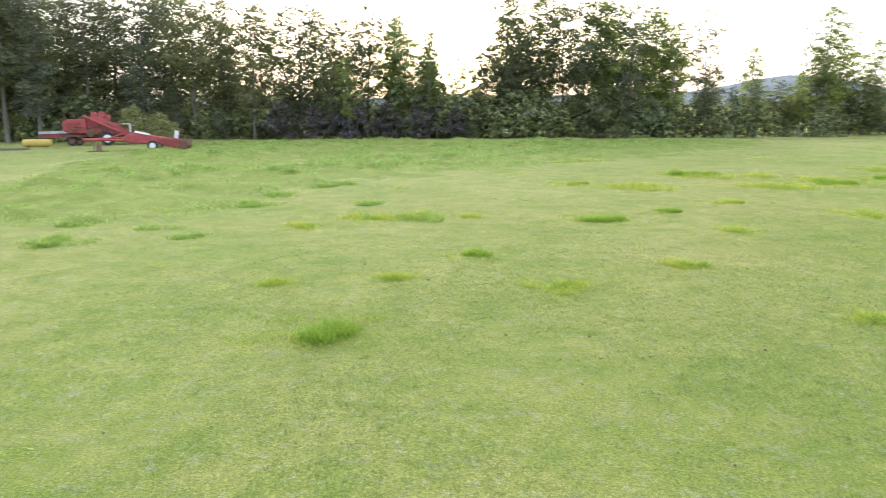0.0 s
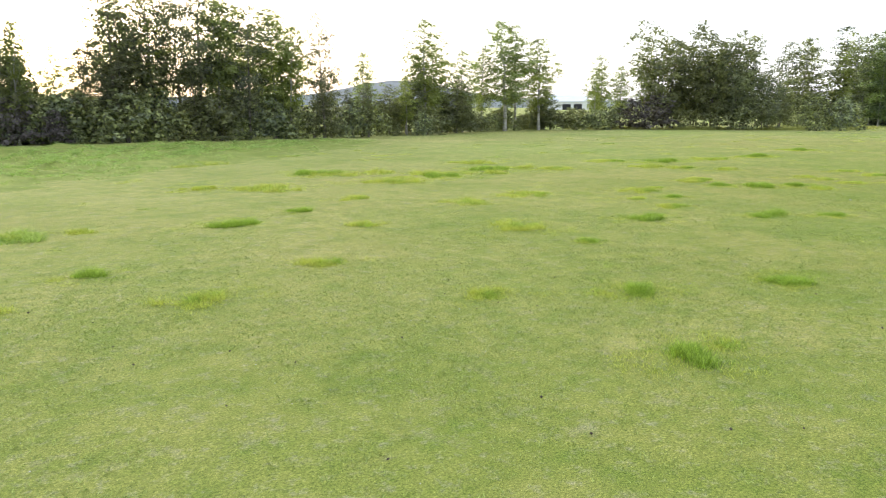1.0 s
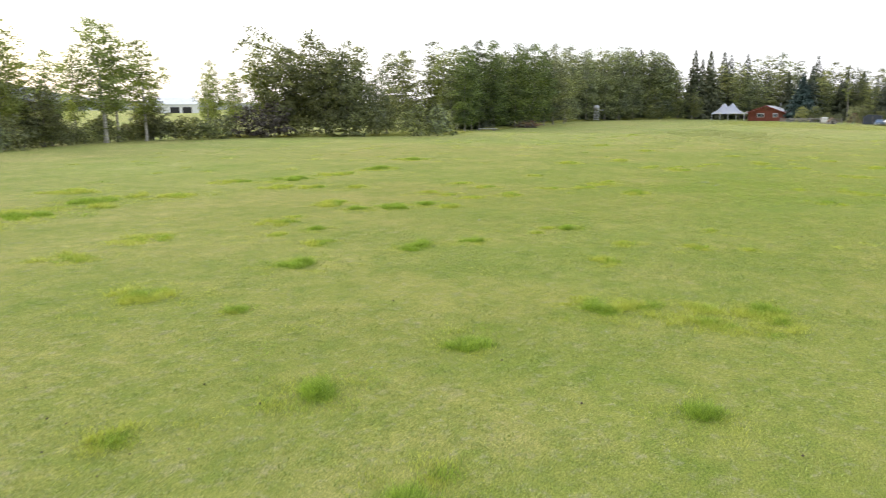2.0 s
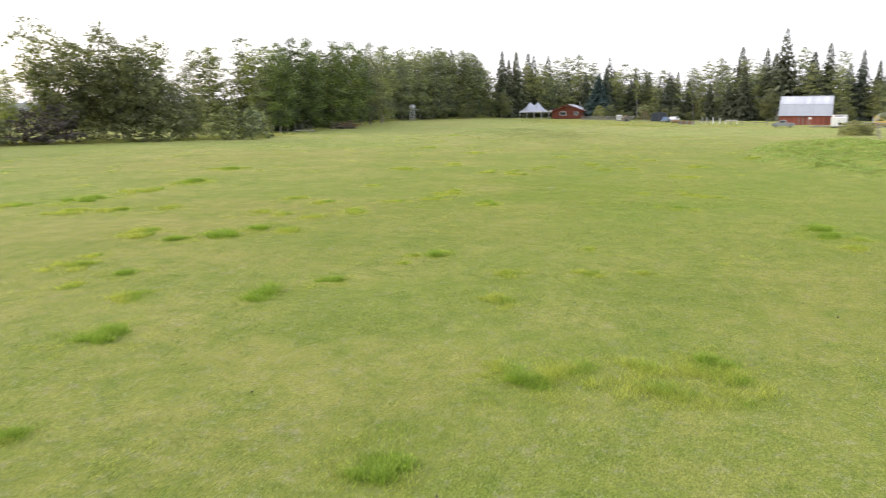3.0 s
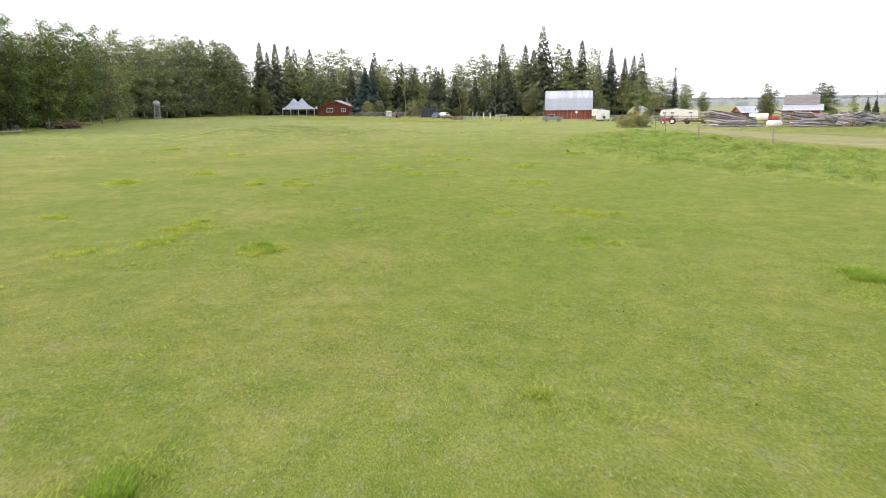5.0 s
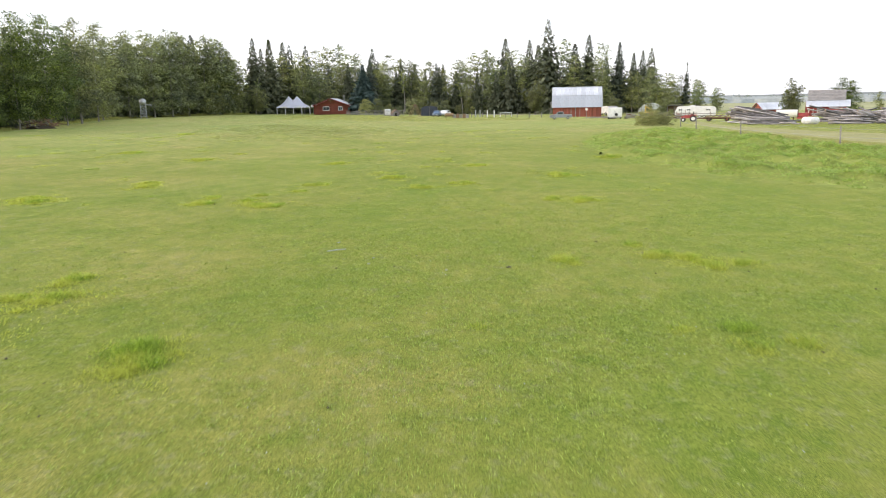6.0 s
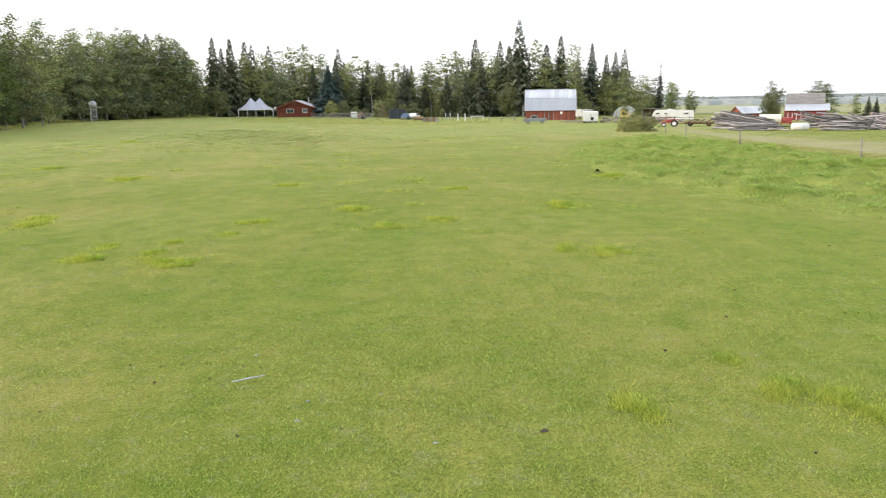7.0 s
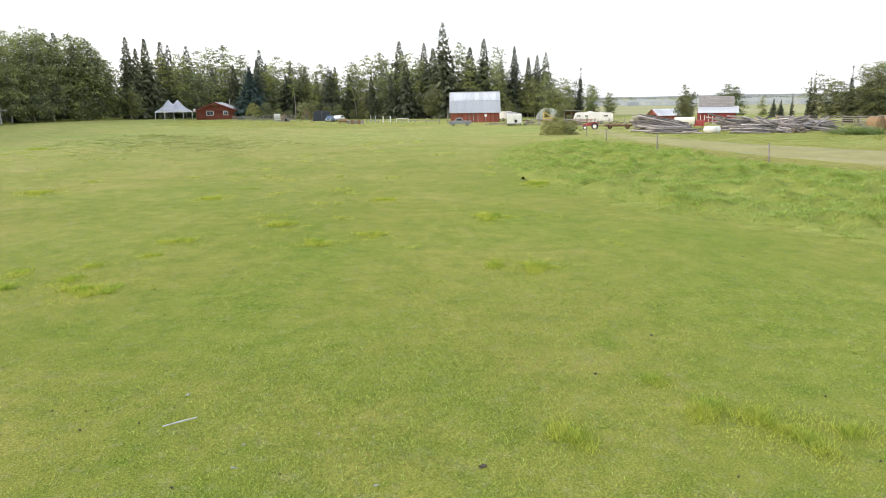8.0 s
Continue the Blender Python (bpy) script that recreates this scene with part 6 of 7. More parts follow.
def build_small_yard():
    t = thing("swing_frame", "wooden A-frame of a child's swing", "swing frame", 198.8, 19.7, -97)
    bm = bmesh.new()
    for y in (0, 2.6):
        for s in (-1, 1):
            rod(bm, (s * 1.3, y, 0), (0, y, 2.8), 0.065)
    rod(bm, (0, -0.3, 2.8), (0, 2.9, 2.8), 0.08)
    part("frame", bm, BROWN_WOOD, t)
    for y in (0.9, 1.7):
        bm = bmesh.new()
        for s in (-0.2, 0.2):
            rod(bm, (s, y, 0.5), (0, y, 2.75), 0.012, n=5)
        box(bm, (0, y, 0.5), (0.5, 0.22, 0.05))
        part("swing_seat", bm, BLUE, t)

    w = thing("white_crate", "white plastic bulk tank behind the fence", "tank", 211.5, 27.0, -85)
    bm = bmesh.new()
    box(bm, (0, 0, 0.85), (1.5, 1.3, 1.5), bevel=0.14)
    part("body", bm, WHITE, w)
    bm = bmesh.new()
    box(bm, (0, 0, 0.06), (1.6, 1.4, 0.12))
    part("pallet", bm, GREY_WOOD, w)

    r = thing("fuel_tank", "dull brownish fuel tank on a wooden stand", "tank", 185.0, 11.4, -92)
    bm = bmesh.new()
    rod(bm, (-0.9, 0, 0.7), (0.9, 0, 0.7), 0.36, n=18)
    part("body", bm, HAY, r)
    bm = bmesh.new()
    for x in (-0.7, 0.7):
        box(bm, (x, 0, 0.18), (0.15, 0.9, 0.36))
    part("stand", bm, BROWN_WOOD, r)
    s = thing("timber_stack", "stack of dark timbers and boxes", "timber", 183.6, 9.2, -92)
    s.scale = (1.25, 1.25, 1.25)
    for k in range(5):
        bm = bmesh.new()
        box(bm, (-0.9 + 0.55 * k, 0, 0.3 + 0.06 * (k % 2)), (0.5, 0.9, 0.6 + 0.12 * (k % 2)), bevel=0.02)
        part("box", bm, BROWN_WOOD if k % 2 else GREY_WOOD, s)

    tw = thing("lattice_tower", "pale grey lattice tower with a round hopper by the wood's edge", "tower", 182.5, 76.2, -68)
    tw.scale = (1.15, 1.15, 1.12)
    for x in (-0.5, 0.5):
        for y in (-0.5, 0.5):
            bm = bmesh.new()
            rod(bm, (x, y, 0), (x * 0.9, y * 0.9, 2.7), 0.07)
            part("leg", bm, STEEL, tw)
    for k in range(4):
        bm = bmesh.new()
        z = 0.35 + 0.62 * k
        for a, b in (((-0.49, -0.49), (0.49, -0.49)), ((0.49, -0.49), (0.49, 0.49)), ((0.49, 0.49), (-0.49, 0.49)), ((-0.49, 0.49), (-0.49, -0.49))):
            rod(bm, (*a, z), (*b, z), 0.045)
            rod(bm, (*a, z), (*b, min(2.7, z + 0.6)), 0.03)
        part("brace", bm, STEEL, tw)
    bm = bmesh.new()
    rod(bm, (0, 0, 2.65), (0, 0, 3.45), 0.62, n=18)
    rod(bm, (0, 0, 3.45), (0, 0, 3.72), 0.62, 0.22, n=18)
    for f in bm.faces:
        f.smooth = True
    part("hopper", bm, STEEL, tw)
    bm = bmesh.new()
    rod(bm, (0.5, 0, 2.62), (1.5, 0, 2.40), 0.09)
    box(bm, (1.05, 0, 2.62), (1.0, 0.5, 0.07))
    part("chute", bm, STEEL, tw)

    b = thing("board_stack", "low stack of pale boards under the trees", "boards", 116.0, 69.4, -80)
    b.scale = (0.95, 0.95, 0.95)
    for k in range(6):
        bm = bmesh.new()
        box(bm, (0.15 * (k % 2), 0.32 * (k % 3) - 0.3, 0.2 + 0.13 * (k // 3)), (4.6 - 0.3 * k, 0.28, 0.06))
        part("board", bm, WHITE if k > 2 else GREY_WOOD, b)
    bm = bmesh.new()
    for x in (-1.6, 1.4):
        box(bm, (x, 0, 0.08), (0.2, 1.1, 0.16))
    part("bearer", bm, GREY_WOOD, b)

    d = thing("brush_pile", "dark heap of dead branches and roots", "brush pile", 132.3, 69.9, -75)
    dr = random.Random(44)
    for k in range(46):
        dv, df = [], []
        a = dr.uniform(0, math.tau)
        p = Vector((dr.gauss(0, 1.5), dr.gauss(0, 0.8), abs(dr.gauss(0, 0.4)) + 0.05))
        q = p + Vector((math.cos(a), math.sin(a) * 0.6, dr.uniform(-0.2, 0.6))) * dr.uniform(1.0, 2.4)
        q.z = max(0.05, q.z)
        mid = (p + q) / 2 + Vector((dr.gauss(0, 0.08), dr.gauss(0, 0.08), 0.1))
        r = dr.uniform(0.05, 0.13)
        tube(dv, df, [p, mid, q], [r, r * 0.75, r * 0.25], 6)
        twig = mid + Vector((dr.gauss(0, 0.5), dr.gauss(0, 0.5), dr.uniform(0.1, 0.6)))
        tube(dv, df, [mid, (mid + twig) / 2, twig], [r * 0.5, r * 0.35, r * 0.12], 4)
        part("branch", wood_mesh("branch", dv, df, BROWN_WOOD if k % 3 else BARK), None, d)
    bm = bmesh.new()
    bmesh.ops.create_icosphere(bm, subdivisions=3, radius=1.0, matrix=pose(0, 0, 0.0) @ Matrix.Diagonal((2.0, 1.0, 0.42, 1)))
    for v in bm.verts:
        v.co += v.co.normalized() * 0.25 * noise.noise(v.co * 1.7)
    part("earth", bm, SOIL, d)

    c = thing("covered_tank", "long white-wrapped tank with rusty ends beside the shed", "tank", 131.5, -36.2, -114)
    bm = bmesh.new()
    rod(bm, (-1.35, 0, 0.95), (1.35, 0, 0.95), 0.55, n=20)
    part("body", bm, CANVAS, c)
    for s2 in (-1, 1):
        bm = bmesh.new()
        rod(bm, (s2 * 1.36, 0, 0.95), (s2 * 1.48, 0, 0.95), 0.5, 0.4, n=20)
        part("end_cap", bm, RUST, c, "rusty end cap")
        bm = bmesh.new()
        box(bm, (s2 * 0.9, 0, 0.25), (0.16, 0.9, 0.5))
        part("stand", bm, RUST, c)
    e = thing("red_bin", "dark red steel grain bin with a slanting auger", "bin", 134.2, -39.7, -116)
    e.scale = (0.8, 0.8, 0.62)
    bm = bmesh.new()
    prism(bm, [(-0.9, 0.3), (-1.1, 1.6), (1.1, 1.6), (0.9, 0.3)], -0.8, 0.8)
    part("body", bm, RED_PAINT, e)
    bm = bmesh.new()
    rod(bm, (-3.6, -0.9, 1.8), (1.0, -0.9, 0.5), 0.09)
    rod(bm, (1.2, -0.9, 0.4), (2.4, -0.9, 1.4), 0.07)
    part("auger", bm, RED_DARK, e)
    for x in (-0.7, 0.7):
        bm = bmesh.new()
        rod(bm, (x, -0.7, 0), (x, -0.7, 0.4), 0.06)
        rod(bm, (x, 0.7, 0), (x, 0.7, 0.4), 0.06)
        part("leg", bm, RUST, e)
    g = thing("propane_tank", "white rounded propane tank in the grass", "tank", 112.1, -30.2, -110, dz=-0.08)
    g.scale = (0.82, 0.82, 0.82)
    bm = bmesh.new()
    rod(bm, (-0.75, 0, 0.6), (0.75, 0, 0.6), 0.5, n=22)
    for x in (-0.75, 0.75):
        bmesh.ops.create_uvsphere(bm, u_segments=22, v_segments=12, radius=0.5, matrix=pose(x, 0, 0.6) @ Matrix.Diagonal((0.8, 1, 1, 1)))
    for f in bm.faces:
        f.smooth = True
    part("body", bm, WHITE, g)
    bm = bmesh.new()
    for x in (-0.55, 0.55):
        box(bm, (x, 0, 0.1), (0.14, 0.7, 0.2))
    part("foot", bm, STEEL, g)

    y = thing("yellow_machine", "faded yellow loader frame among the shrubs", "loader", 167.2, -26.2, -104)
    bm = bmesh.new()
    rod(bm, (-0.5, 0, 0.2), (-0.4, 0, 2.2), 0.12)
    box(bm, (0.6, 0, 0.75), (2.2, 1.0, 0.6), bevel=0.08)
    rod(bm, (-0.4, 0, 2.0), (1.2, 0, 1.1), 0.08)
    part("body", bm, YELLOW, y)
    for x in (-0.2, 1.3):
        for s3 in (-0.55, 0.55):
            wheel(y, (x, s3, 0.35), 0.35, 0.2, rim=YELLOW)
    jr = random.Random(71)
    for jx, jy, jl in ((159.6, -21.2, "heap of scrap boards and poles beside the trailer"), (150.0, -27.0, "heap of scrap boards and poles beside the fence"), (129.0, -28.8, "heap of rusty scrap and poles in the grass"), (108.5, -46.0, "heap of scrap boards and poles near the bales")):
        j = thing("scrap_heap", jl, "scrap heap", jx, jy, jr.uniform(-120, -90))
        for k in range(11):
            bm = bmesh.new()
            ln = jr.uniform(0.9, 2.4)
            box(bm, (jr.uniform(-0.8, 0.8), jr.uniform(-0.5, 0.5), 0.10 + 0.07 * k), (ln, jr.uniform(0.08, 0.26), jr.uniform(0.04, 0.12)), rot=(jr.uniform(-15, 15), jr.uniform(-14, 14), jr.uniform(-70, 70)))
            part("board", bm, jr.choice((GREY_WOOD, BROWN_WOOD, RUST, GREY_WOOD)), j)
    p = thing("plank_stack", "low stack of grey planks before the barn", "planks", 161.5, -15.7, -101)
    for k in range(6):
        bm = bmesh.new()
        box(bm, (0.1 * k, 0.3 * (k % 3) - 0.3, 0.22 + 0.14 * (k // 3)), (4.2 - 0.3 * k, 0.26, 0.09))
        part("plank", bm, GREY_WOOD, p)
    bm = bmesh.new()
    for x in (-1.2, 1.2):
        box(bm, (x, 0, 0.09), (0.15, 1.0, 0.18))
    part("bearer", bm, BROWN_WOOD, p)
    sg = thing("round_sign", "round white sign with red rim on a thin post", "sign", 161.9, -13.7, -100)
    bm = bmesh.new()
    rod(bm, (0, 0, 0), (0, 0, 1.75), 0.04)
    part("post", bm, GREY_WOOD, sg)
    bm = bmesh.new()
    bmesh.ops.create_cone(bm, cap_ends=True, segments=24, radius1=0.33, radius2=0.33, depth=0.03, matrix=pose(0, -0.05, 1.75, 90, 0, 0))
    part("rim", bm, RED_PAINT, sg)
    bm = bmesh.new()
    bmesh.ops.create_cone(bm, cap_ends=True, segments=24, radius1=0.25, radius2=0.25, depth=0.03, matrix=pose(0, -0.075, 1.75, 90, 0, 0))
    part("disc", bm, WHITE, sg)
    gp = [(184.5, 3.3), (183.4, 1.9), (192.0, 5.6), (191.6, 4.6)]
    for k, (x, yy) in enumerate(gp):
        q = thing("pale_post", "pale weathered gate post", "post", x, yy, 0, group="gate posts of the yard")
        bm = bmesh.new()
        box(bm, (0, 0, 0.75), (0.22, 0.22, 1.5), bevel=0.03)
        part("shaft", bm, WHITE if k < 2 else STEEL, q)
    rr = thing("hitching_rail", "pale wooden hitching rail on two posts", "rail", 183.8, -0.6, -94)
    bm = bmesh.new()
    box(bm, (0, 0, 0.95), (2.6, 0.12, 0.14))
    part("rail", bm, WHITE, rr)
    for x in (-1.2, 1.2):
        bm = bmesh.new()
        box(bm, (x, 0, 0.45), (0.12, 0.12, 0.9))
        part("post", bm, WHITE, rr)


    st = thing("tree_stump", "weathered tree stump standing in trampled earth", "stump", -25.5, 52.8, 30)
    sv, sf = [], []
    tube(sv, sf, [Vector((0, 0, -0.05)), Vector((0, 0, 0.15)), Vector((0.02, 0, 0.45)), Vector((0.03, 0.01, 0.62))], [0.30, 0.21, 0.18, 0.19], 11)
    sf.append(tuple(range(33, 44)))
    part("wood", wood_mesh("wood", sv, sf, BROWN_WOOD), None, st)
    for x, y3, sx, sy, seed in ((-25.5, 52.6, 0.9, 0.5, 3), (-34.6, 55.0, 2.6, 1.6, 8)):
        e2 = thing("bare_soil", "patch of dark bare trampled soil in the grass", "soil", x, y3, 15)
        bm = bmesh.new()
        rim = []
        for k in range(28):
            a = math.tau * k / 28
            f = 1 + 0.35 * noise.noise((math.cos(a) * 1.7, math.sin(a) * 1.7, seed))
            rim.append([bm.verts.new((sx * f * g * math.cos(a), sy * f * g * math.sin(a), z)) for g, z in ((1.0, -0.04), (0.85, 0.04), (0.45, 0.05 + 0.03 * noise.noise((k, seed, 1.5))))])
        for p4, q4 in zip(rim, rim[1:] + rim[:1]):
            for k in range(2):
                bm.faces.new((p4[k], q4[k], q4[k + 1], p4[k + 1]))
        bm.faces.new([p4[2] for p4 in rim])
        bmesh.ops.recalc_face_normals(bm, faces=bm.faces)
        part("earth", bm, SOIL, e2)


build_bales()
build_small_yard()


# ---- grass ----
grass_rng = np.random.default_rng(77)


def patch_noise(x, y, scale, seed):
    """Smooth random value of a place, from a few crossed waves."""
    r = np.random.default_rng(seed)
    v = np.zeros_like(x)
    for k in range(7):
        a, p = r.uniform(0, math.tau), r.uniform(0, math.tau)
        f = scale * r.uniform(0.6, 1.8)
        v += np.sin(f * (x * math.cos(a) + y * math.sin(a)) + p)
    return v / 7


def blades(x, y, z, height, width, lean):
    """Single leaning blades, three corners each, standing at the given places."""
    n = len(x)
    b = grass_rng.uniform(0, math.tau, n)
    a = b + math.pi / 2 + grass_rng.normal(0, 0.4, n)
    h = height * grass_rng.uniform(0.55, 1.35, n)
    l = lean * h * grass_rng.uniform(0.35, 1.5, n)
    wx, wy = np.cos(a) * width / 2, np.sin(a) * width / 2
    lx, ly = np.cos(b) * l, np.sin(b) * l
    left = np.stack([x + wx, y + wy, z - 0.01], 1)
    tip = np.stack([x + lx, y + ly, z + h * max(0.3, 1 - 0.4 * lean)], 1)
    right = np.stack([x - wx, y - wy, z - 0.01], 1)
    return np.stack([left, tip, right], 1)


def ground_heights(x, y):
    return np.array([gz(a, b) for a, b in zip(x, y)]) + np.array([0.05 * max(0.0, 1 - math.hypot(a - 60, b - 10) / 260) * noise.noise((a * 0.12, b * 0.12, 3.0)) for a, b in zip(x, y)])


def scatter(n, x0, x1, y0, y1):
    return grass_rng.uniform(x0, x1, n), grass_rng.uniform(y0, y1, n)


def build_turf_blades(name, label, stretches, mat):
    """Short grazed grass, thickest below the flight and thinning out around it. stretches: middle, spread and number of plants."""
    xs, ys = [], []
    for mx, my, sx, sy, n in stretches:
        x, y = grass_rng.normal(mx, sx, n), grass_rng.normal(my, sy, n)
        thin = patch_noise(x, y, 0.9, 3) + 0.6 * patch_noise(x, y, 3.1, 4) + grass_rng.normal(0, 0.25, n)
        keep = thin > -0.15
        xs.append(np.repeat(x[keep], 4))
        ys.append(np.repeat(y[keep], 4))
    x, y = np.concatenate(xs), np.concatenate(ys)
    x, y = x + grass_rng.normal(0, 0.03, len(x)), y + grass_rng.normal(0, 0.03, len(x))
    q = blades(x, y, ground_heights(x, y) + 0.006, 0.036, 0.012, 1.0)
    tagged(new(name, quads(name, q, mat, 3)), label, "grass", kind="stuff")


def tuft_quads(x, y, r, h, n, lean=0.8, width=0.012):
    """One uneven tuft: several small crowns of blades set close together."""
    m = max(4, int(9 * (r / 0.5)))
    ca, cd = grass_rng.uniform(0, math.tau, m), r * grass_rng.uniform(0, 1, m) ** 0.75
    ch = h * grass_rng.uniform(0.25, 1.35, m)
    pick = grass_rng.integers(0, m, n)
    px = x + np.cos(ca[pick]) * cd[pick] * 1.3 + grass_rng.normal(0, 0.07 + 0.08 * r, n)
    py = y + np.sin(ca[pick]) * cd[pick] + grass_rng.normal(0, 0.07 + 0.08 * r, n)
    return blades(px, py, np.full(n, gz(x, y)), ch[pick] + 0.02, width, lean)


GREEN_TUFTS = (
    (0.4, 10.0, 0.59), (2.5, 15.6, 0.36), (6.1, 20.7, 0.82), (8.3, 22.5, 0.45), (9.3, 7.2, 0.48), (11.0, 10.0, 0.56), (12.6, 34.9, 1.20),
    (13.2, 14.3, 0.19), (13.2, 5.4, 0.42), (14.0, 9.4, 0.46), (16.9, 16.3, 0.60), (17.0, 8.2, 0.50), (18.7, 5.6, 0.36), (18.6, 1.9, 0.45), (17.4, 30.9, 1.19), (20.4, 15.1, 0.59),
    (21.1, 19.7, 0.37), (21.3, 33.0, 1.20), (22.0, 14.4, 0.35), (25.6, 21.7, 0.46), (25.8, 13.0, 0.34), (26.6, 20.8, 0.67), (28.2, 20.3, 0.50),
    (31.9, 2.1, 0.61), (32.8, 32.9, 1.20), (33.1, 2.0, 0.48), (33.9, 2.0, 0.38), (36.9, 14.6, 0.35), (37.4, 6.7, 0.23), (41.2, 33.4, 0.84),
    (49.0, 36.6, 0.81),
)
YELLOW_TUFTS_WEST = (
    (-2.3, 19.4, 0.56), (-1.3, 13.0, 0.33), (-0.9, 21.0, 0.85), (0.6, 21.2, 0.95), (0.7, 13.6, 0.51), (2.3, 21.3, 0.44), (4.0, 12.9, 0.61),
    (6.5, 30.6, 0.60), (6.7, 14.8, 0.55), (8.6, 11.0, 0.43), (8.8, 29.5, 1.06), (9.2, 19.0, 0.70), (10.0, 7.3, 0.27), (10.8, 24.6, 0.67),
    (12.7, 16.9, 0.81), (13.9, 22.0, 1.20), (14.0, 29.8, 1.20), (17.0, 22.9, 1.15), (17.2, 6.0, 0.48), (17.2, 5.3, 0.29), (18.3, 5.7, 0.53),
    (19.0, 17.8, 0.35), (19.5, 18.1, 0.51), (19.6, 20.1, 0.46), (21.3, 9.9, 0.58), (21.4, 21.8, 0.84), (22.5, 37.8, 1.20), (22.7, 22.3, 0.33),
    (23.9, 10.4, 0.40), (24.1, 31.8, 1.20), (24.4, 13.4, 0.18), (24.5, 8.5, 0.41),
)
YELLOW_TUFTS_NEAR = (
    (18.8, 2.1, 0.60), (18.7, 2.8, 0.45), (19.0, 1.4, 0.55), (17.6, 7.8, 0.70), (17.4, 8.8, 0.45), (18.3, 6.7, 0.60), (17.3, 6.5, 0.75), (17.9, 5.3, 0.60), (18.7, 5.9, 0.45),
)
YELLOW_TUFTS_MID = (
    (25.1, 7.2, 0.19), (25.4, 13.6, 0.22), (25.8, 23.6, 0.66), (26.5, 24.1, 0.60), (27.8, 8.9, 0.17), (28.0, 19.3, 0.67), (29.4, 30.4, 0.96),
    (29.9, 34.5, 1.20), (30.0, -1.0, 0.40), (30.0, 1.7, 0.54), (30.5, 28.9, 0.73), (31.0, 19.9, 0.56), (31.4, 21.5, 0.41), (31.5, 27.2, 0.61),
    (31.5, 1.2, 0.33), (31.9, 22.7, 0.47), (32.6, 19.0, 0.76), (33.2, 19.4, 0.47), (35.1, 21.7, 0.57), (36.0, 23.7, 0.61), (36.3, 18.7, 0.47),
    (36.4, 32.9, 1.20), (36.4, 14.4, 0.50), (36.7, 6.7, 0.33), (36.8, 6.1, 0.28), (37.4, 7.5, 0.22), (37.6, 17.5, 0.63), (37.6, 10.2, 0.16),
    (39.3, 17.2, 0.55), (39.4, 17.8, 0.29), (40.7, 17.5, 0.48), (41.3, 5.7, 0.38),
)
YELLOW_TUFTS_EAST = (
    (41.4, 5.1, 0.26), (41.7, 22.3, 0.46), (41.8, 8.3, 0.36), (41.9, 5.9, 0.41), (42.2, 6.4, 0.42), (43.3, 6.7, 0.19), (50.0, 16.1, 0.56),
    (50.1, 16.7, 0.46), (50.4, 6.5, 0.69), (50.6, 18.6, 0.67), (50.7, 7.4, 0.34), (51.0, 17.2, 0.54), (51.6, 24.6, 0.57), (52.1, 18.7, 0.42),
    (52.5, 17.2, 0.36), (52.6, 25.0, 0.52), (53.5, 16.0, 0.38), (54.5, 11.8, 0.47), (55.4, 15.8, 0.67), (55.6, 10.2, 0.43), (56.0, 22.6, 0.54),
    (57.2, 22.9, 0.37), (58.0, 5.9, 0.86), (58.0, 13.1, 0.57), (63.2, 9.4, 0.46), (65.4, 16.6, 0.49), (67.1, 2.1, 0.79), (69.3, 25.0, 0.69),
    (76.0, 31.9, 1.06), (94.1, 24.0, 1.20), (98.2, 21.8, 1.20), (105.8, 39.2, 1.20),
)


NORTH_MOUNDS = (
    (-12.2, 26.7, 0.90), (-10.6, 25.9, 0.65), (-11.0, 22.5, 0.70), (-12.4, 22.5, 0.51), (-6.3, 19.0, 0.37), (-5.0, 26.2, 0.72), (-5.0, 23.6, 0.71),
    (-7.9, 29.6, 0.90), (-7.3, 32.9, 0.63), (-3.8, 29.6, 0.49), (-3.1, 30.4, 0.41), (-7.6, 16.8, 0.81), (-1.2, 24.1, 0.59), (-2.2, 42.5, 1.30),
    (-1.1, 36.0, 1.17), (-0.3, 45.7, 0.98), (-13.4, 24.9, 0.35), (0.9, 20.9, 0.74), (-8.6, 19.4, 0.38), (-4.8, 17.7, 0.39), (8.7, 43.6, 1.30),
    (7.3, 42.2, 0.57), (15.5, 33.7, 1.08), (13.6, 33.3, 0.69), (17.5, 32.2, 1.08), (22.7, 36.7, 0.97), (23.4, 33.4, 0.81), (20.4, 31.0, 0.82),
    (14.7, 29.0, 0.78), (9.3, 28.4, 0.76), (12.6, 34.0, 0.60),
)


def blade_width(x, y, n):
    """Fine, plentiful blades where the flight passes near, broader and fewer further out: their width and number."""
    off = math.hypot(max(0 - x, 0, x - 42), y - 8)
    return (0.010, n * 3 // 2) if off < 9 else (0.014, n) if off < 16 else (0.024, n)


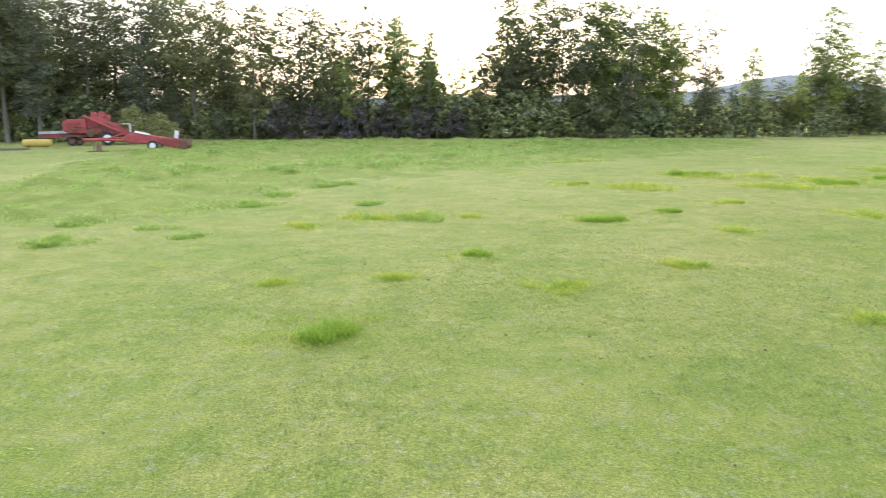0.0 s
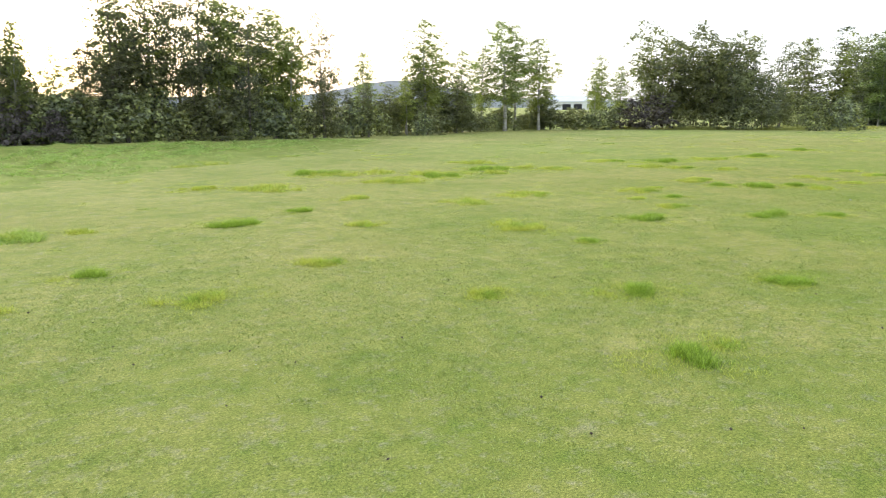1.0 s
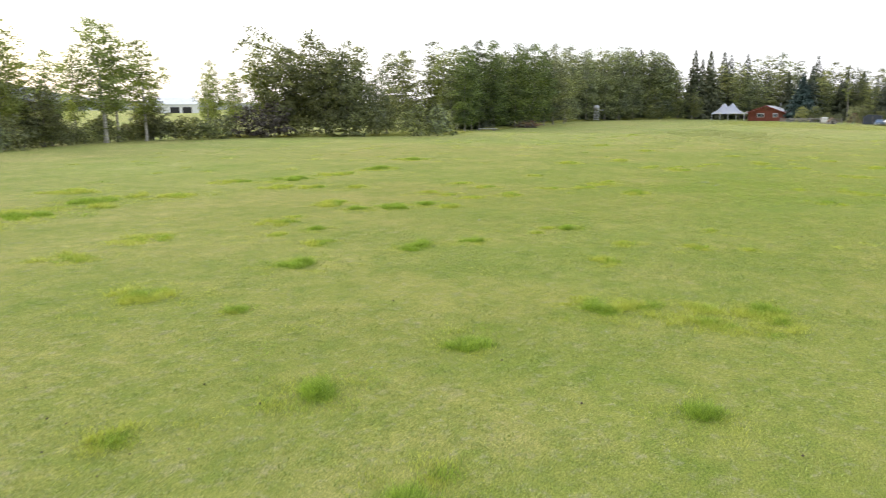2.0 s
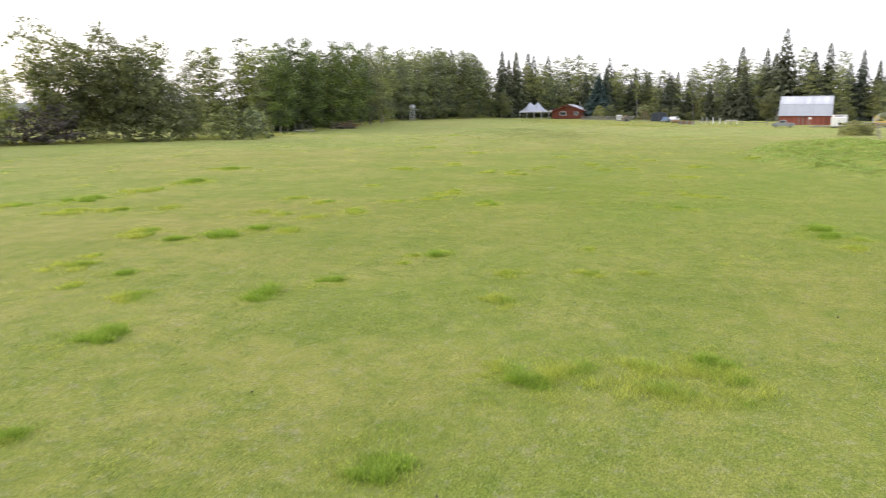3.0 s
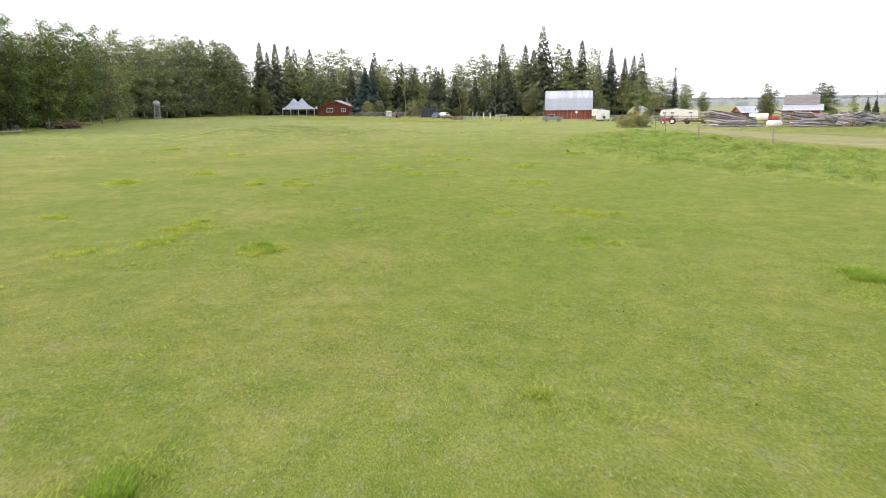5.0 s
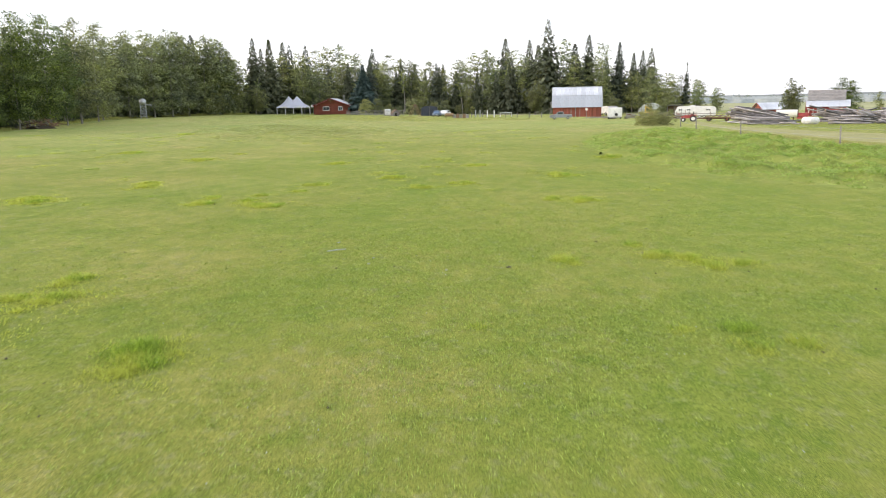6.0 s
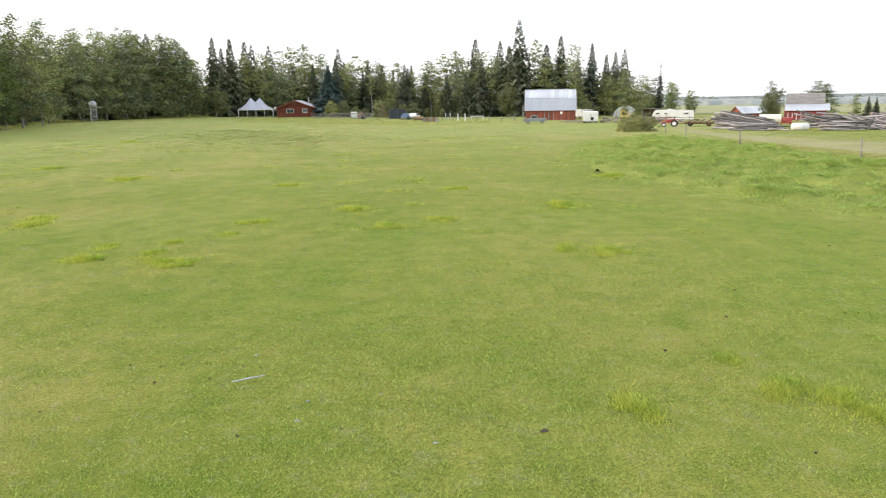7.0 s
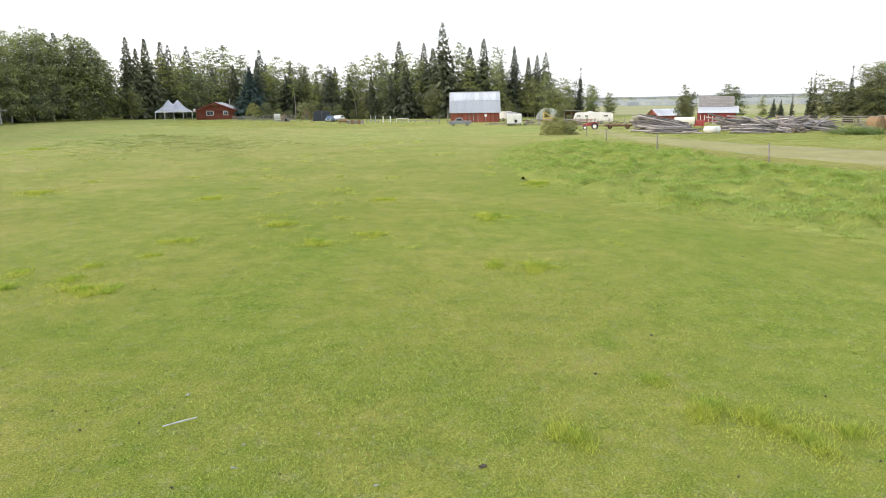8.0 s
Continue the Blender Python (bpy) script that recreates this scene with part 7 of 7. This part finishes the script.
def build_tufts():
    lush, dry = [], []
    for k, (x, y, r) in enumerate(GREEN_TUFTS):
        # a dark leafy mound with yellowing blades round its foot
        n = int(1150 * (min(r, 0.8) / 0.4) ** 1.5)
        tall = 0.10 + 0.11 * min(r, 0.8)
        wide, n = blade_width(x, y, n)
        lush.append(tuft_quads(x, y, r * 0.62, tall, n, 0.7, wide))
        lush.append(tuft_quads(x + 0.3 * r, y + 0.2 * r, r * 1.7, 0.045, n // 2, 1.0, wide))
        dry.append(tuft_quads(x - 0.2 * r, y, r * 1.7, 0.055, n * 2 // 3, 1.0, wide))
    for k, (x, y, r) in enumerate(YELLOW_TUFTS_WEST + YELLOW_TUFTS_NEAR + YELLOW_TUFTS_MID + YELLOW_TUFTS_EAST):
        n = int(460 * (min(r, 0.8) / 0.4) ** 1.2)
        wide, n = blade_width(x, y, n)
        dry.append(tuft_quads(x, y, r * 0.75, 0.06 + 0.10 * min(r, 0.8), n, 0.75, wide))
        dry.append(tuft_quads(x, y, r * 1.8, 0.04, n * 3 // 4, 1.0, wide))
        lush.append(tuft_quads(x + 0.2 * r, y - 0.15 * r, r * 0.45, 0.08 + 0.06 * r, n // 2, 0.8, wide))
    mounds = []
    for x, y, r in NORTH_MOUNDS:
        n = int(420 * (min(r, 1.0) / 0.4) ** 1.2)
        heap, n = (mounds, n) if x < 3 else (dry, n // 3)
        heap.append(tuft_quads(x, y, r * 0.75, 0.15 + 0.10 * r, n, 0.9, 0.026))
        heap.append(tuft_quads(x + 0.3 * r, y + 0.2 * r, r * 1.1, 0.12, n // 2, 1.1, 0.022))
        lush.append(tuft_quads(x - 0.1, y - 0.45 * r, r * 0.5, 0.10, n // 4, 1.0, 0.022))
    tagged(new("grass_mounds", quads("grass_mounds", np.concatenate(mounds), TUFT_GREEN, 3)), "bright green mounds of long grass before the tree row", "grass", kind="stuff")
    # fainter, flatter clumps strewn over the pasture
    sx, sy = scatter(380, -14, 110, 2, 62)
    for k, (x, y) in enumerate(zip(sx, sy)):
        far = math.hypot(x - 25, y - 8) > 32
        (lush if k % 6 == 0 else dry).append(tuft_quads(x, y, grass_rng.uniform(0.2, 0.5) * (1.6 if far else 1), 0.07 if not far else 0.17, 110, 1.4, 0.010 if not far else 0.022))
    tagged(new("green_tufts", quads("green_tufts", np.concatenate(lush), TUFT_LUSH, 3)), "lush dark green grass tufts standing in the pasture", "grass", kind="stuff")
    tagged(new("dry_tufts", quads("dry_tufts", np.concatenate(dry), TUFT_DRY, 3)), "yellowing grass tufts standing in the pasture", "grass", kind="stuff")


def inside(x, y, poly):
    ok = np.zeros(len(x), bool)
    for (x0, y0), (x1, y1) in zip(poly, poly[1:] + poly[:1]):
        cross = ((y0 > y) != (y1 > y)) & (x < (x1 - x0) * (y - y0) / (y1 - y0 + 1e-9) + x0)
        ok ^= cross
    return ok


def build_long_grass(name, label, poly, clumps, per, height, width, mat, lean=1.5, mask=None, lift=0.0, mat_shape=None, least=0.03):
    """Rank, half-lodged grass inside a stretch of ground, in hummocks."""
    px, py = zip(*poly)
    x, y = scatter(clumps * 3, min(px), max(px), min(py), max(py))
    v = patch_noise(x, y, 0.45, 9) + 0.6 * patch_noise(x, y, 1.4, 10)
    x, y = x + 1.6 * patch_noise(x, y, 0.8, 21), y + 1.6 * patch_noise(x, y, 0.8, 22)
    deep = np.zeros(len(x))
    for step in (2.5, 5.0, 9.0, 14.0):
        for dx, dy in ((step, 0), (-step, 0), (0, step), (0, -step)):
            deep += inside(x + dx, y + dy, poly) / 16
    keep = inside(x, y, poly) & (grass_rng.random(len(x)) < least + 1.25 * np.maximum(0, deep - 0.15) ** 1.5 + 0.35 * np.clip(v, 0, 1)) & (v + grass_rng.normal(0, 0.12, len(x)) > (-0.25 if mask is None else mask))
    x, y, v = x[keep][:clumps], y[keep][:clumps], v[keep][:clumps]
    cx, cy, cv = np.repeat(x, per), np.repeat(y, per), np.repeat(v, per)
    bx, by = cx + grass_rng.normal(0, 0.20, len(cx)), cy + grass_rng.normal(0, 0.20, len(cx))
    z = np.repeat(np.array([gz(a, b) for a, b in zip(x, y)]), per)
    hump = np.clip(0.5 + 0.9 * patch_noise(bx, by, 2.2, 31) + 0.5 * cv, 0.12, 1.5)
    if mat_shape:
        h, deep, lump = sward_heights(bx, by, poly, *mat_shape)
        z = z + np.maximum(h, 0)
        hump = np.clip(0.55 + 0.9 * lump, 0.15, 1.6) * (0.25 + 0.75 * deep)
    q = blades(bx, by, z + lift, height * (0.35 + 0.95 * hump), width, lean)
    tagged(new(name, quads(name, q, mat, 3)), label, "grass", kind="stuff")


def sward_heights(x, y, poly, height, rise, seed):
    """Height over the ground of a hummocky mat of lodged grass, which sinks into the turf at its edges; and how deep inside a place lies."""
    wx, wy = x + 1.8 * patch_noise(x, y, 0.5, 21), y + 1.8 * patch_noise(x, y, 0.5, 22)
    deep = np.zeros(len(x))
    for s in (0.8, 2.0, 3.5, 5.5):
        for dx, dy in ((s, 0), (-s, 0), (0, s), (0, -s)):
            deep += inside(wx + dx, wy + dy, poly) / 16
    lump = 0.8 * patch_noise(x, y, 1.5, seed) + 1.0 * patch_noise(x, y, 3.2, seed + 1) + 0.6 * patch_noise(x, y, 5.5, seed + 3) + 0.4 * patch_noise(x, y, 0.55, seed + 2)
    h = height * (0.30 + 0.8 * lump) + rise
    return np.where(deep > 0.999, h, (h + 0.12) * np.clip(deep * 1.3 - 0.3, 0, 1) - 0.12 * (1 - deep) - 0.02), deep, lump


def build_sward(name, label, poly, mat, step=0.4, mat_shape=(0.4, 0.0, 5)):
    px, py = zip(*poly)
    nx, ny = int((max(px) - min(px)) / step), int((max(py) - min(py)) / step)
    gx, gy = np.meshgrid(np.linspace(min(px), max(px), nx), np.linspace(min(py), max(py), ny))
    x, y = gx.ravel(), gy.ravel()
    x, y = x + grass_rng.uniform(-0.3, 0.3, len(x)) * step, y + grass_rng.uniform(-0.3, 0.3, len(x)) * step
    h, deep, lump = sward_heights(x, y, poly, *mat_shape)
    z = np.array([gz(a, b) for a, b in zip(x, y)]) + h + 0.03 * grass_rng.normal(size=len(x))
    faces = [(j * nx + i, j * nx + i + 1, j * nx + nx + i + 1, j * nx + nx + i) for j in range(ny - 1) for i in range(nx - 1) if deep[j * nx + i] > 0.02]
    me = bpy.data.meshes.new(name)
    me.from_pydata(list(zip(x.tolist(), y.tolist(), z.tolist())), [], faces)
    me.materials.append(mat)
    me.polygons.foreach_set("use_smooth", [True] * len(faces))
    tagged(new(name, me), label, "grass", kind="stuff")


RANK_EAST = [(39, -9), (46, -5.5), (53, -2.5), (58, 0.4), (66, 2.2), (80, 1.4), (94, -3), (107, -11.5), (89, -13.6), (73.5, -13.6), (62, -18.5)]
RANK_NORTH = [(-16, 19), (-6, 19.4), (-4, 29.4), (1, 34), (7, 41), (18, 52), (30, 69), (10, 70), (-10, 70), (-24, 62)]
build_turf_blades("turf_blades", "short grazed pasture grass, yellow-green and patchy", ((3, 9, 5, 4, 15000), (7, 12, 5, 5, 11000), (14, 11, 6, 5, 15000), (23, 10, 6, 5, 15000), (15, 22, 14, 9, 4000)), BLADE)
build_turf_blades("green_turf_blades", "short fresh green pasture grass", ((28, 10, 5, 5, 9000), (35, 10, 6, 5, 12000), (42, 9.5, 4, 5, 32000), (48, 10, 8, 8, 8000)), BLADE_GREEN)
build_tufts()
build_long_grass("rank_grass_east", "bright green lodged long grass beside the lane fence", RANK_EAST, 9000, 20, 0.17, 0.026, TUFT_GREEN, 1.1, mask=-0.4, mat_shape=(0.42, -0.06, 5))
build_sward("lush_sward_east", "hummocky mat of lush lodged grass beside the lane fence", RANK_EAST, SWARD, 0.3, (0.42, -0.06, 5))
build_long_grass("rank_grass_mixed", "yellow-green lodged grass mixed through the long grass", RANK_EAST, 1500, 16, 0.12, 0.024, TUFT_DRY, 1.1, mask=-0.6, mat_shape=(0.42, -0.06, 5))
build_long_grass("pale_grass", "pale unmown grass in the middle of the pasture", [(116.3, 43.8), (89.6, 30.5), (85.5, 21.8), (95.8, 17.6), (108.3, 13.9), (128.1, 20.4), (138.5, 36.5)], 2600, 16, 0.24, 0.045, PALE_GRASS, mask=-0.3, mat_shape=(0.20, 0.0, 25))
build_sward("pale_sward", "hummocky pale sward in the middle of the pasture", [(116.3, 43.8), (89.6, 30.5), (85.5, 21.8), (95.8, 17.6), (108.3, 13.9), (128.1, 20.4), (138.5, 36.5)], TURF, 0.7, (0.20, 0.0, 25))
build_long_grass("rank_grass_dry", "yellow seeding long grass along the lane fence", [(62, -18.8), (73, -14.2), (90, -13.4), (104, -13.6), (104, -15.6), (89, -15.4), (74, -16.4), (60, -22)], 2200, 18, 0.30, 0.020, STRAW_GRASS, mask=-2)
build_long_grass("rank_grass_north", "bright green long grass before the north tree row", RANK_NORTH, 7000, 22, 0.19, 0.028, TUFT_GREEN, 1.0, mask=-0.1, mat_shape=(0.34, -0.02, 15))
build_sward("lush_sward_north", "hummocky mat of lush grass before the tree row", RANK_NORTH, SWARD, 0.5, (0.34, -0.02, 15))
build_long_grass("seed_grass", "thin pale seeding grass over the far pasture", [(56, 4), (70, 36), (100, 60), (150, 62), (205, 60), (196, 16), (176, -4), (150, -8), (112, -8), (84, 0)], 3000, 8, 0.12, 0.05, SEED_GRASS, 2.2, mask=0.05)
build_long_grass("lane_stubble", "short straw-coloured stubble on the lane", [(46, -27), (66, -19), (89, -15.6), (118, -19.3), (120, -22), (98, -23), (82, -28), (58, -42)], 3600, 11, 0.09, 0.026, STRAW_GRASS, mask=-2, lift=0.03)
build_long_grass("yard_grass", "unmown yellow-green grass among the farm timber", [(86, -25), (98, -23), (108, -21), (122, -24), (134, -32), (134, -48), (108, -60), (90, -42)], 2400, 16, 0.26, 0.034, SEED_GRASS, mask=-2)
build_long_grass("weed_patch", "tall rank weeds before the bales", [(101, -38.8), (105, -39), (107, -42.5), (104, -44.5), (101, -43.2)], 700, 34, 1.1, 0.05, WEED, 0.9, mask=-2)
build_long_grass("wood_edge_grass", "pale ragged long grass along the foot of the wood", [(66, 88), (78, 74), (93, 63), (112, 67), (127, 71), (145, 75), (178, 81), (203, 80), (226, 63.5), (228, 68), (205, 85), (178, 86), (144, 79.5), (126, 74.5), (110, 69), (95, 66), (80, 78), (68, 92)], 15000, 10, 0.6, 0.06, PALE_GRASS, 0.7, mask=-0.25, least=0.7)
build_long_grass("yard_front_grass", "unmown pale grass before the cabin and barn", [(170, 44), (212, 56), (220, 40), (198, 16), (178, -6), (164, -10), (160, 20)], 2600, 10, 0.30, 0.07, PALE_GRASS, mask=-2)


# ---- litter in the turf ----
def build_litter():
    s = thing("white_stick", "bleached white stick lying in the turf", "stick", 42.9, 13.0, 119)
    lv2, lf2 = [], []
    tube(lv2, lf2, [Vector((-0.21, 0, 0.05)), Vector((0.0, 0.012, 0.06)), Vector((0.21, -0.01, 0.05))], [0.008, 0.011, 0.006], 6)
    part("wood", wood_mesh("wood", lv2, lf2, TIN_BRIGHT), None, s)
    lrnd2 = random.Random(5)
    for x, y, size, mat, label, name in ((43.8, 13.1, 0.05, TIN, "pale feather-like scrap in the turf", "pale_scrap"), (41.65, 12.17, 0.045, TIN, "pale feather-like scrap in the turf", "pale_scrap"),
                                         (41.05, 10.67, 0.04, TIN, "pale feather-like scrap in the turf", "pale_scrap"), (42.2, 12.15, 0.035, TIN, "pale feather-like scrap in the turf", "pale_scrap"),
                                         (25.5, 16.2, 0.07, TIN, "pale feather-like scrap in the turf", "pale_scrap"),
                                         (43.7, 7.4, 0.03, SOIL, "small dark clod on the turf", "dark_clod"), (41.3, 9.5, 0.045, SOIL, "small dark clod on the turf", "dark_clod"),
                                         (50.6, 1.2, 0.03, SOIL, "small dark clod on the turf", "dark_clod"), (45.2, 5.9, 0.03, SOIL, "small dark clod on the turf", "dark_clod")):
        c = thing(name, label, name.split("_")[1], x, y, lrnd2.uniform(-120, -70), group=name.replace("_", " ") + "s of the pasture")
        if name == "pale_scrap":
            # a matted tuft of thin pale barbs
            lv, lf = [], []
            for k in range(9):
                a = lrnd2.gauss(0, 0.7)
                foot = Vector((lrnd2.uniform(-0.6, 0.2), lrnd2.uniform(-0.25, 0.25), 0.6)) * size
                tip = foot + Vector((math.cos(a), math.sin(a) * 0.7, lrnd2.uniform(0.0, 0.5))) * size * lrnd2.uniform(0.6, 1.3)
                tube(lv, lf, [foot, (foot + tip) / 2 + Vector((0, 0, 0.15 * size)), tip], [0.06 * size, 0.09 * size, 0.02 * size], 4)
            part("barbs", wood_mesh("barbs", lv, lf, mat), None, c)
            continue
        bm = bmesh.new()
        bmesh.ops.create_icosphere(bm, subdivisions=2, radius=1.0, matrix=Matrix.Diagonal((size * 1.1, size * 0.7, size * 0.4, 1)))
        for v in bm.verts:
            v.co += v.co.normalized() * size * 0.35 * noise.noise(v.co * 30 + Vector((x, y, 0)))
            v.co.z += size * 0.3
        part("lump", bm, mat, c)


build_litter()


def build_clover():
    """Tiny white clover heads and dark droppings strewn through the near turf."""
    for name, label, n, size, mat, seed in (("clover_flowers", "tiny white clover heads scattered through the turf", 600, 0.006, TIN_BRIGHT, 61), ("turf_crumbs", "small dark crumbs of earth in the turf", 200, 0.016, SOIL, 62)):
        r = np.random.default_rng(seed)
        x = np.concatenate([r.normal(42, 7, n), r.normal(22, 8, n // 2), r.normal(5, 5, n // 3)])
        y = np.concatenate([r.normal(10, 6, n), r.normal(10, 6, n // 2), r.normal(9, 5, n // 3)])
        keep = patch_noise(x, y, 0.7, seed) + r.normal(0, 0.2, len(x)) > 0.05
        x, y = x[keep], y[keep]
        z = ground_heights(x, y) + (0.012 if mat is SOIL else 0.045)
        s = size * r.uniform(0.6, 1.5, (len(x), 1))
        c = np.stack([x, y, z], 1)
        v = [np.array(d) for d in ((1, 0, 0), (0, 1, 0), (-1, 0, 0), (0, -1, 0), (0, 0, 0.9), (0, 0, -0.7))]
        tri = [np.stack([c + v[i] * s, c + v[j] * s, c + v[k] * s], 1) for i, j, k in ((0, 1, 4), (1, 2, 4), (2, 3, 4), (3, 0, 4), (1, 0, 5), (2, 1, 5), (3, 2, 5), (0, 3, 5))]
        tagged(new(name, quads(name, np.concatenate(tri), mat, 3)), label, "crumbs" if mat is SOIL else "flowers", kind="stuff")


build_clover()
